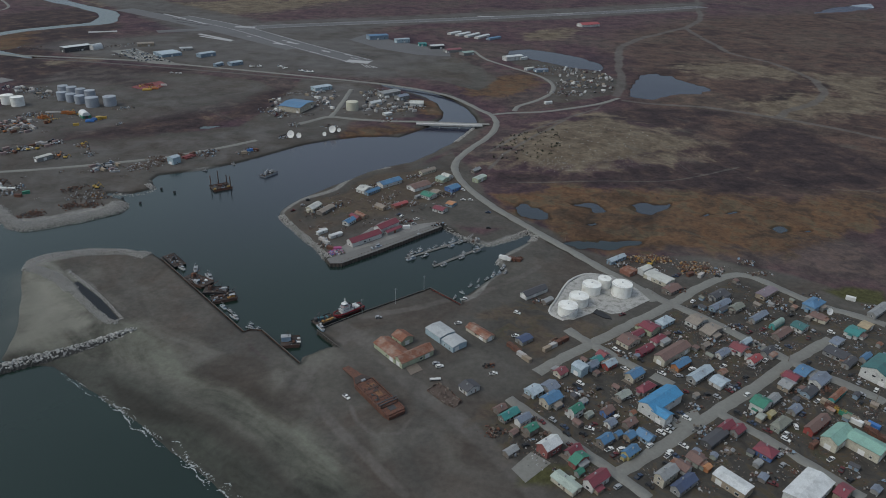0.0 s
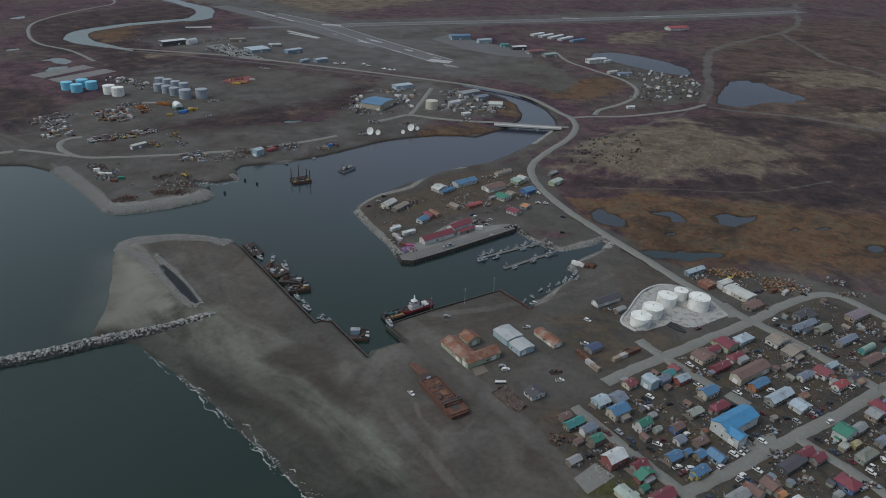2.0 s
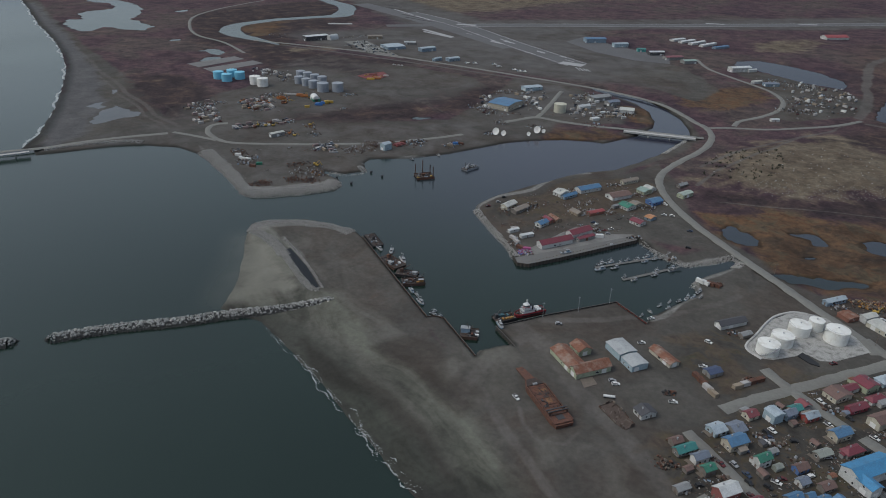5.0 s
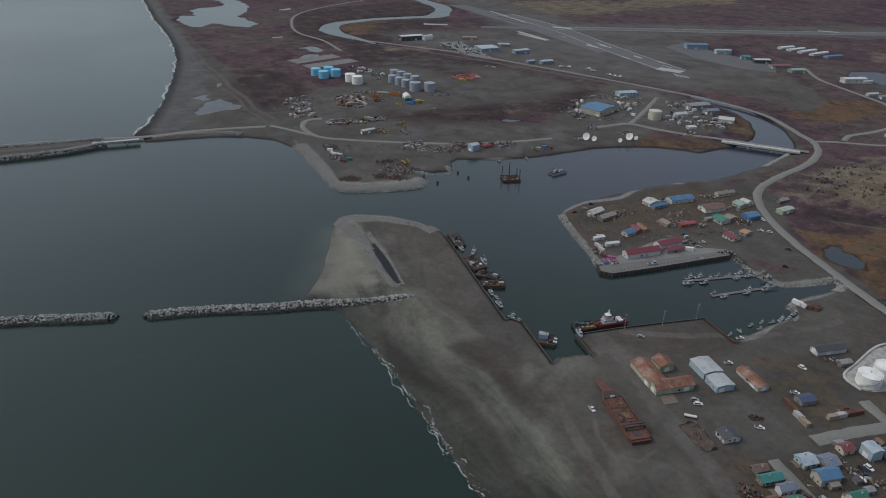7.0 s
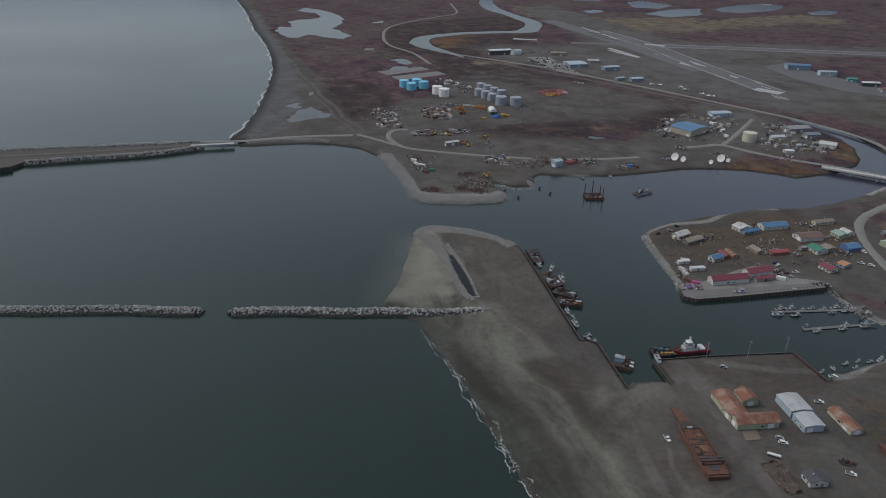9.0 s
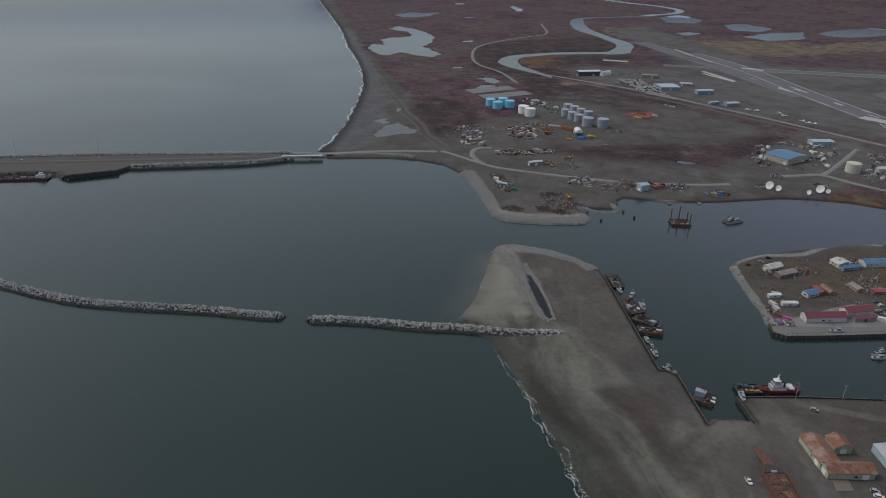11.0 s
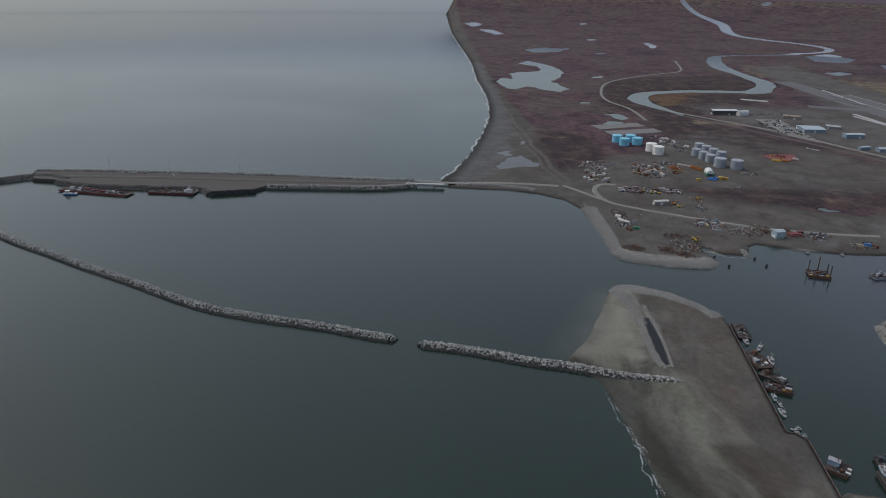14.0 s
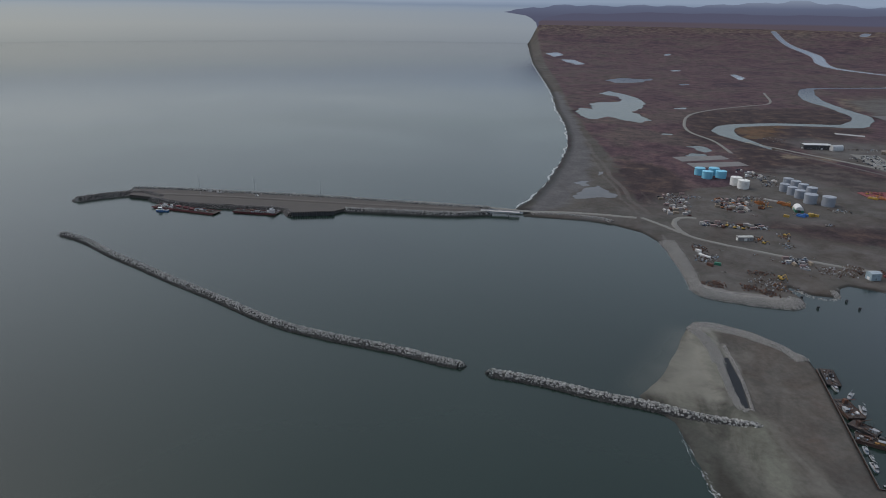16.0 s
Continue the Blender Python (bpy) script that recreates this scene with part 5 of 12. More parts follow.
WALLS = dict(
    ltblue=paint("light_blue_siding", (0.40, 0.52, 0.58)), grey=paint("grey_siding", (0.30, 0.30, 0.29)), beige=paint("beige_siding", (0.52, 0.47, 0.37)),
    cream=paint("cream_siding", (0.60, 0.56, 0.44)), steel=paint("steel_blue_siding", (0.26, 0.35, 0.43)), tan=paint("tan_siding", (0.36, 0.29, 0.21)),
    white=paint("white_siding", (0.64, 0.64, 0.61)), red=paint("red_siding", (0.36, 0.07, 0.06)), weathered=paint("weathered_boards", (0.23, 0.205, 0.18), amount=0.6),
    offwhite=paint("off_white_panel", (0.62, 0.63, 0.61)), cobalt=paint("cobalt_siding", (0.10, 0.20, 0.45)), greygreen=paint("grey_green_siding", (0.33, 0.36, 0.31)),
    mustard=paint("mustard_siding", (0.48, 0.40, 0.16)), barnred=paint("barn_red_siding", (0.30, 0.10, 0.09)), teal=paint("teal_siding", (0.08, 0.36, 0.34)),
    charcoal=paint("charcoal_siding", (0.10, 0.10, 0.105)), orange=paint("orange_siding", (0.48, 0.20, 0.08)), palegreen=paint("pale_green_siding", (0.44, 0.48, 0.33)),
    rust=paint("rusty_siding", (0.30, 0.13, 0.09), amount=0.6), crimson=paint("crimson_siding", (0.34, 0.06, 0.09)),
)
ROOFS = dict(
    paleblue=sheet_metal("pale_blue_roof", (0.41, 0.50, 0.56)), slate=sheet_metal("slate_blue_roof", (0.20, 0.24, 0.31), 0.7), blue=sheet_metal("blue_metal_roof", (0.075, 0.215, 0.39)),
    maroon=sheet_metal("maroon_roof", (0.26, 0.06, 0.07)), teal=sheet_metal("teal_metal_roof", (0.045, 0.27, 0.25)), crimson=sheet_metal("crimson_metal_roof", (0.245, 0.042, 0.062)),
    greygreen=sheet_metal("grey_green_roof", (0.33, 0.36, 0.31), 0.8), green=sheet_metal("green_metal_roof", (0.04, 0.24, 0.155)), brown=sheet_metal("brown_roof", (0.21, 0.125, 0.105), 0.85),
    whitemetal=sheet_metal("white_metal_roof", (0.66, 0.68, 0.67)), palegreen=sheet_metal("pale_green_roof", (0.42, 0.50, 0.42)), grey=sheet_metal("grey_roof", (0.30, 0.31, 0.31), 0.8),
    rust=mat("rusted_iron_roof", (0.19, 0.088, 0.058), 0.85, vary=0.35, scale=0.25, stain=(0.30, 0.25, 0.21), stain_scale=0.16, stain_amount=0.75), mustard=sheet_metal("mustard_roof", (0.46, 0.40, 0.20)), olive=sheet_metal("olive_roof", (0.24, 0.25, 0.20), 0.8),
    charcoal=sheet_metal("charcoal_roof", (0.085, 0.085, 0.095), 0.8), palegreenroof=sheet_metal("sea_green_metal_roof", (0.24, 0.46, 0.37)), darkteal=sheet_metal("dark_teal_roof", (0.05, 0.18, 0.175)),
    navy=sheet_metal("navy_roof", (0.07, 0.10, 0.19), 0.8), orange=sheet_metal("orange_roof", (0.55, 0.24, 0.08)), purple=sheet_metal("dull_purple_roof", (0.23, 0.18, 0.21), 0.85),
    tan=sheet_metal("tan_roof", (0.45, 0.35, 0.20), 0.85), offwhiteroof=sheet_metal("cream_white_roof", (0.58, 0.58, 0.52)), tanroof=sheet_metal("tan_brown_roof", (0.30, 0.25, 0.20), 0.85),
    lightgrey=sheet_metal("light_grey_roof", (0.45, 0.47, 0.47)),
    red=sheet_metal("red_metal_roof", (0.40, 0.06, 0.06)), greengrey=sheet_metal("green_grey_metal_roof", (0.28, 0.40, 0.34)),
)
ROOFS["azure"] = sheet_metal("bright_blue_metal_roof", (0.035, 0.27, 0.53))
WORDS = dict(azure="bright blue", ltblue="light blue", beige="beige", cream="cream", steel="steel-blue", tan="tan", weathered="weathered wooden", offwhite="off-white", greygreen="grey-green", barnred="barn-red", palegreen="pale green",
             paleblue="pale blue", slate="slate-blue", whitemetal="white", palegreenroof="sea-green", darkteal="dark teal", offwhiteroof="cream-white", tanroof="tan-brown", greengrey="green-grey", rust="rusty", purple="dull purple", lightgrey="light grey")
M_TRIM = mat("white_trim", (0.7, 0.7, 0.68), 0.6, vary=0.06)
M_PANE = mat("dark_window_glass", (0.03, 0.035, 0.04), 0.12, vary=0.05, spec=0.6)
M_DOOR = mat("painted_door", (0.16, 0.13, 0.11), 0.6)
M_CONCRETE = mat("pale_concrete", (0.42, 0.415, 0.40), 0.9, vary=0.12, stain=(0.25, 0.245, 0.235), stain_amount=0.6)
M_DARKMETAL = mat("dark_steel", (0.06, 0.06, 0.062), 0.6, vary=0.3)
M_RUST = mat("rusted_steel", (0.125, 0.060, 0.040), 0.85, vary=0.35, scale=0.2, stain=(0.12, 0.055, 0.04), stain_scale=0.25, stain_amount=0.7)
M_RUST2 = mat("brown_rust", (0.095, 0.058, 0.046), 0.85, vary=0.35, scale=0.2)
M_WOOD = mat("weathered_timber", (0.155, 0.13, 0.108), 0.9, vary=0.25, stain=(0.1, 0.085, 0.07))
M_TYRE = mat("black_rubber", (0.025, 0.025, 0.025), 0.8)
M_DULLWHITE = mat("weathered_white", (0.40, 0.385, 0.37), 0.7, vary=0.15, stain=(0.3, 0.25, 0.22), stain_amount=0.5)
M_DECK = mat("dirty_steel_deck", (0.052, 0.043, 0.039), 0.8, vary=0.35, scale=0.3, stain=(0.09, 0.055, 0.042), stain_scale=0.3)
M_RUSTHULL = mat("mottled_rust", (0.128, 0.062, 0.044), 0.9, vary=0.5, scale=0.35, stain=(0.062, 0.045, 0.040), stain_scale=0.55, stain_amount=0.9)
M_OCHRE_RUST = mat("ochre_rust", (0.19, 0.105, 0.055), 0.9, vary=0.45, scale=0.4, stain=(0.09, 0.05, 0.038), stain_scale=0.5, stain_amount=0.8)
M_WHITE = mat("white_paint", (0.64, 0.64, 0.62), 0.5, vary=0.06, stain=(0.5, 0.47, 0.42), stain_amount=0.3)
M_TUGRED = mat("signal_red_hull", (0.34, 0.035, 0.045), 0.5, vary=0.2, stain=(0.16, 0.03, 0.03), stain_scale=0.4, stain_amount=0.6)
M_YELLOW = mat("yellow_paint", (0.42, 0.28, 0.06), 0.55, vary=0.15)
M_ORANGE = mat("orange_paint", (0.36, 0.14, 0.05), 0.6, vary=0.15)
M_BLUE = mat("blue_paint", (0.06, 0.17, 0.42), 0.5, vary=0.15)
M_GREEN = mat("green_paint", (0.05, 0.20, 0.13), 0.6, vary=0.15)
M_GREY = mat("grey_paint", (0.30, 0.31, 0.32), 0.6, vary=0.15)
M_BLACK = mat("black_paint", (0.03, 0.03, 0.032), 0.6, vary=0.2)
M_NAVY = mat("dark_blue_paint", (0.045, 0.065, 0.11), 0.5, vary=0.15)
M_PINK = mat("magenta_net", (0.36, 0.09, 0.20), 0.9, vary=0.3)
M_SKYBLUE = mat("sky_blue_tank_paint", (0.20, 0.52, 0.68), 0.55, vary=0.05, stain=(0.16, 0.4, 0.52))
M_TANKGREY = mat("galvanised_tank", (0.31, 0.335, 0.37), 0.5, vary=0.08)
M_TANKWHITE = mat("white_tank_paint", (0.74, 0.74, 0.70), 0.6, vary=0.08, stain=(0.48, 0.45, 0.39), stain_scale=0.2, stain_amount=0.6)
M_CREAM = mat("cream_tank_paint", (0.50, 0.485, 0.39), 0.6, vary=0.05)


# ---------------------------------------------------------------- shape helpers
def boxes(*list_of):
    """A bmesh of bevel-free boxes, each (x0, y0, z0, x1, y1, z1)."""
    bm = bmesh.new()
    for x0, y0, z0, x1, y1, z1 in list_of:
        v = [bm.verts.new(c) for c in ((x0, y0, z0), (x1, y0, z0), (x1, y1, z0), (x0, y1, z0), (x0, y0, z1), (x1, y0, z1), (x1, y1, z1), (x0, y1, z1))]
        for q in ((0, 3, 2, 1), (4, 5, 6, 7), (0, 1, 5, 4), (1, 2, 6, 5), (2, 3, 7, 6), (3, 0, 4, 7)):
            bm.faces.new([v[k] for k in q])
    return bm


def prism(outline, z0, z1, top=1.0, centre=(0, 0)):
    """An upright prism on an outline, with its top scaled about centre."""
    bm = bmesh.new()
    lo = [bm.verts.new((x, y, z0)) for x, y in outline]
    hi = [bm.verts.new((centre[0] + (x - centre[0]) * top, centre[1] + (y - centre[1]) * top, z1)) for x, y in outline]
    n = len(lo)
    bm.faces.new(lo[::-1])
    bm.faces.new(hi)
    for k in range(n):
        bm.faces.new((lo[k], lo[(k + 1) % n], hi[(k + 1) % n], hi[k]))
    bmesh.ops.recalc_face_normals(bm, faces=bm.faces)
    return bm


def tube(a, b, r, n=8):
    bm = bmesh.new()
    a, b = Vector(a), Vector(b)
    m = Matrix.Translation((a + b) / 2) @ (b - a).to_track_quat("Z", "Y").to_matrix().to_4x4()
    bmesh.ops.create_cone(bm, cap_ends=True, segments=n, radius1=r, radius2=r, depth=(b - a).length, matrix=m)
    return bm


def tubes(lines, r, n=6):
    bm = bmesh.new()
    for a, b in lines:
        a, b = Vector(a), Vector(b)
        m = Matrix.Translation((a + b) / 2) @ (b - a).to_track_quat("Z", "Y").to_matrix().to_4x4()
        bmesh.ops.create_cone(bm, cap_ends=True, segments=n, radius1=r, radius2=r, depth=(b - a).length, matrix=m)
    return bm


def lathe(profile, n=32):
    """A turned shape from (radius, height) pairs."""
    bm = bmesh.new()
    rings = []
    for r, z in profile:
        if r < 1e-4:
            rings.append([bm.verts.new((0, 0, z))])
        else:
            rings.append([bm.verts.new((r * math.cos(2 * math.pi * k / n), r * math.sin(2 * math.pi * k / n), z)) for k in range(n)])
    for a, b in zip(rings, rings[1:]):
        for k in range(n):
            q = [a[k % len(a)], a[(k + 1) % len(a)], b[(k + 1) % len(b)], b[k % len(b)]]
            q = [v for i, v in enumerate(q) if v not in q[:i]]
            if len(q) > 2:
                bm.faces.new(q)
    bmesh.ops.recalc_face_normals(bm, faces=bm.faces)
    return bm


def at(name, x, y, z, turn, label, category, group=""):
    ob = new(name)
    ob.matrix_basis = pose(x, y, z, 0, 0, turn)
    return tagged(ob, label, category, group)


def window_mesh(w, h):
    me = bpy.data.meshes.new("window")
    bm = boxes((-w / 2 - 0.12, -0.03, -h / 2 - 0.12, w / 2 + 0.12, 0.05, h / 2 + 0.12), (-w / 2, 0.05, -h / 2, w / 2, 0.08, h / 2))
    for k, f in enumerate(bm.faces):
        f.material_index = 1 if k >= 6 else 0
    bm.to_mesh(me)
    bm.free()
    me.materials.append(M_TRIM)
    me.materials.append(M_PANE)
    return me


WINDOW, WINDOW_WIDE = window_mesh(1.0, 1.1), window_mesh(1.9, 1.2)
DOOR = bpy.data.meshes.new("door")
_bm = boxes((-0.5, -0.03, 0, 0.5, 0.07, 2.05))
_bm.to_mesh(DOOR)
_bm.free()
DOOR.materials.append(M_DOOR)
GARAGE = bpy.data.meshes.new("garage_door")
_bm = boxes((-1.6, -0.03, 0, 1.6, 0.07, 0.9), (-1.6, -0.03, 0.94, 1.6, 0.07, 1.84), (-1.6, -0.03, 1.88, 1.6, 0.07, 2.9))
_bm.to_mesh(GARAGE)
_bm.free()
GARAGE.materials.append(M_TRIM)
FLUE = bpy.data.meshes.new("chimney")
_bm = boxes((-0.28, -0.28, -0.9, 0.28, 0.28, 0.8), (-0.34, -0.34, 0.8, 0.34, 0.34, 0.95))
_bm.to_mesh(FLUE)
_bm.free()
FLUE.materials.append(M_GREY)


def fitted(name, mesh, parent, x, y, z, turn=0):
    ob = new(name, mesh)
    ob.parent = parent
    ob.matrix_basis = pose(x, y, z, 0, 0, turn)
    return ob


HOUSE_COUNT, FOOTPRINTS = [0], []


def house(x, y, turn, lx, ly, h, rise, ridge, wall, roof, kind):
    """A building: walls with gables, a roof with eaves, windows, doors. ridge "v" runs along its first side."""
    HOUSE_COUNT[0] += 1
    FOOTPRINTS.append((x, y, max(lx, ly) / 2 + 0.6))
    if kind in ("house", "hip", "mobile", "shed"):
        lx, ly, h = lx * 0.94, ly * 0.94, h * 0.84 + 0.25
    elif 480 < y < 680 and x < 40:
        lx, ly, h = lx * 0.9, ly * 0.92, h * 0.88
    rng = random.Random(HOUSE_COUNT[0])
    word = {"house": "house", "hip": "house with a hipped roof", "hall": "long building", "block": "flat-roofed block", "shed": "small shed", "mobile": "mobile home", "barrel": "round-roofed hut"}[kind]
    wn, rn = WORDS.get(wall, wall), WORDS.get(roof, roof)
    label = "%s %s under %s sheet roofing" % (wn, word, rn) if kind == "hip" else "%s %s with a %s roof" % (wn, word, rn)
    name = {"hip": "house", "hall": "warehouse", "block": "warehouse", "mobile": "mobile_home", "barrel": "hut"}.get(kind, kind)
    top = at(name, x, y, LAND - 0.05, turn, label, {"shed": "shed", "hall": "warehouse", "block": "warehouse", "mobile": "mobile home", "barrel": "hut"}.get(kind, "house"))
    along = ridge == "v"
    a, b = (lx / 2, ly / 2) if along else (ly / 2, lx / 2)

    def put(p):
        return (p[0], p[1], p[2]) if along else (-p[1], p[0], p[2])

    eave = 0.25 if kind in ("block", "shed") else 0.45
    t = 0.22
    if kind == "hip":
        part("wall", boxes((-lx / 2, -ly / 2, -0.6, lx / 2, ly / 2, h)), WALLS[wall], top)
        run = min(a * 0.8, b)
        v = [put(p) for p in ((-a - eave, -b - eave, h), (a + eave, -b - eave, h), (a + eave, b + eave, h), (-a - eave, b + eave, h), (-a + run, 0, h + rise), (a - run, 0, h + rise), (-a - eave, -b - eave, h - t), (a + eave, -b - eave, h - t), (a + eave, b + eave, h - t), (-a - eave, b + eave, h - t))]
        mesh_object("roof", v, [(0, 1, 5, 4), (1, 2, 5), (2, 3, 4, 5), (3, 0, 4), (0, 6, 7, 1), (1, 7, 8, 2), (2, 8, 9, 3), (3, 9, 6, 0), (9, 8, 7, 6)], ROOFS[roof], top)
    elif kind == "barrel":
        n = 12
        ring = [(b * math.cos(math.pi * k / n), h * 0.45 + (h * 0.55 + rise) * math.sin(math.pi * k / n)) for k in range(n + 1)]
        v = [put((-a, yy, -0.5)) for yy in (b, -b)] + [put((a, yy, -0.5)) for yy in (b, -b)]
        v += [put((-a, yy * 0.97, zz - 0.1)) for yy, zz in ring] + [put((a, yy * 0.97, zz - 0.1)) for yy, zz in ring]
        mesh_object("wall", v, [(0, 1, *range(4 + n, 3, -1)), (3, 2, *range(5 + n, 6 + 2 * n)), (0, 2, 5 + n, 4), (1, 3, 5 + 2 * n, 4 + n)], WALLS[wall], top)
        v = [put((-a - 0.1, yy, zz)) for yy, zz in ring] + [put((a + 0.1, yy, zz)) for yy, zz in ring]
        mesh_object("roof", v, [(k, k + 1, n + 2 + k, n + 1 + k) for k in range(n)], ROOFS[roof], top, True)
    else:
        v = [put(p) for p in ((-a, -b, -0.6), (a, -b, -0.6), (a, b, -0.6), (-a, b, -0.6), (-a, -b, h), (a, -b, h), (a, b, h), (-a, b, h), (-a, 0, h + rise), (a, 0, h + rise))]
        mesh_object("wall", v, [(0, 1, 5, 4), (1, 2, 6, 9, 5), (2, 3, 7, 6), (3, 0, 4, 8, 7), (4, 5, 9, 8), (6, 7, 8, 9)], WALLS[wall], top)
        s = rise / b
        lo, hi = h - eave * s + 0.03, h + rise + 0.03
        e = a + eave
        v = [put(p) for p in ((-e, -b - eave, lo), (e, -b - eave, lo), (e, 0, hi), (-e, 0, hi), (e, b + eave, lo), (-e, b + eave, lo), (-e, -b - eave, lo + t), (e, -b - eave, lo + t), (e, 0, hi + t), (-e, 0, hi + t), (e, b + eave, lo + t), (-e, b + eave, lo + t))]
        mesh_object("roof", v, [(6, 7, 8, 9), (9, 8, 10, 11), (0, 3, 2, 1), (3, 5, 4, 2), (0, 1, 7, 6), (4, 5, 11, 10), (1, 2, 8, 7), (2, 4, 10, 8), (0, 6, 9, 3), (3, 9, 11, 5)], ROOFS[roof], top)
    # openings on the four sides
    sides = ((lx, 0, -ly / 2, 180), (ly, -lx / 2, 0, 90), (lx, 0, ly / 2, 0), (ly, lx / 2, 0, -90))
    big = kind in ("hall", "block")
    for k, (length, px, py, turn_k) in enumerate(sides):
        if kind == "barrel" and ((length == lx) == along):
            continue
        ux, uy = (1, 0) if turn_k in (0, 180) else (0, 1)
        if k >= 2 and kind != "hall":
            continue
        step = 4.6 if big else 2.9
        n = int((length - 1.0) / step)
        levels = [1.6] if h < 5 else [1.6, 4.3]
        if kind == "shed":
            n, levels = min(n, 1), [1.5]
        door_at = rng.randrange(n + 1) if n else 0
        for z in levels:
            for i in range(n):
                s0 = (i - (n - 1) / 2) * step
                if z < 2 and i == door_at and k in (0, 1):
                    fitted("door" if not big else "garage_door", DOOR if not big else GARAGE, top, px + ux * s0, py + uy * s0, 0.05, turn_k)
                elif rng.random() < (0.8 if not big else 0.5):
                    fitted("window", WINDOW if rng.random() < 0.7 else WINDOW_WIDE, top, px + ux * s0, py + uy * s0, z, turn_k)
    if kind in ("house", "hip", "mobile"):
        cx = rng.uniform(-0.3, 0.3) * a
        cy = rng.choice((-1, 1)) * b * 0.35
        p = put((cx, cy, h + rise * 0.65 + 0.3))
        fitted("chimney", FLUE, top, *p)
        if y < 460 and rng.random() < 0.5 and max(lx, ly) > 6:
            # a low addition along one side, with a roof of its own
            side, run, deep, tall = rng.choice((-1, 1)), rng.uniform(0.35, 0.75) * lx, rng.uniform(1.8, 3.2), rng.uniform(1.9, 2.5)
            mid = rng.uniform(-0.5, 0.5) * (lx - run)
            y0, y1 = sorted((side * ly / 2, side * (ly / 2 + deep)))
            add = part("addition", boxes((mid - run / 2, y0, -0.4, mid + run / 2, y1, tall)), WALLS[rng.choice((wall, wall, "weathered", "grey", "tan", "white"))], top)
            outer, inner = side * (ly / 2 + deep + 0.3), side * ly / 2
            v = [(mid - run / 2 - 0.25, inner, tall + 0.75), (mid + run / 2 + 0.25, inner, tall + 0.75), (mid + run / 2 + 0.25, outer, tall), (mid - run / 2 - 0.25, outer, tall)]
            v += [(a_, b_, c_ + 0.16) for a_, b_, c_ in v]
            mesh_object("addition_roof", v, [(0, 1, 2, 3), (7, 6, 5, 4), (0, 4, 5, 1), (1, 5, 6, 2), (2, 6, 7, 3), (3, 7, 4, 0)], ROOFS[rng.choice((roof, "grey", "brown", "charcoal", "rust", "tanroof"))], add)
        if y < 460 and rng.random() < 0.5:
            side = rng.choice((-1, 1))
            x0, x1 = sorted((side * lx / 2, side * (lx / 2 + rng.uniform(1.4, 2.6))))
            w = rng.uniform(1.4, 3.2)
            deck = part("deck", boxes((x0, -w, 0.35, x1, w, 0.5)), M_WOOD, top)
            part("step", boxes((x0, w, -0.3, x1, w + 0.9, 0.22)), M_WOOD, deck)
        if y < 460 and rng.random() < 0.5:
            ty = rng.uniform(-0.3, 0.3) * ly
            part("oil_tank", tube((lx / 2 + 0.9, ty - 0.8, 1.3), (lx / 2 + 0.9, ty + 0.8, 1.3), 0.5, 10), M_TANKGREY, top)
        if rng.random() < 0.45 and min(lx, ly) > 4.5:
            side = rng.choice((-1, 1))
            w = rng.uniform(1.8, 2.8)
            q = lx / 2 * side
            x0, x1 = (q, q + side * 1.9) if side > 0 else (q + side * 1.9, q)
            porch = part("porch", boxes((x0, -w / 2, -0.4, x1, w / 2, 2.3)), WALLS[wall], top)
            part("porch_roof", boxes((x0 - 0.15, -w / 2 - 0.2, 2.3, x1 + 0.15, w / 2 + 0.2, 2.45)), ROOFS[roof], porch)
    return top


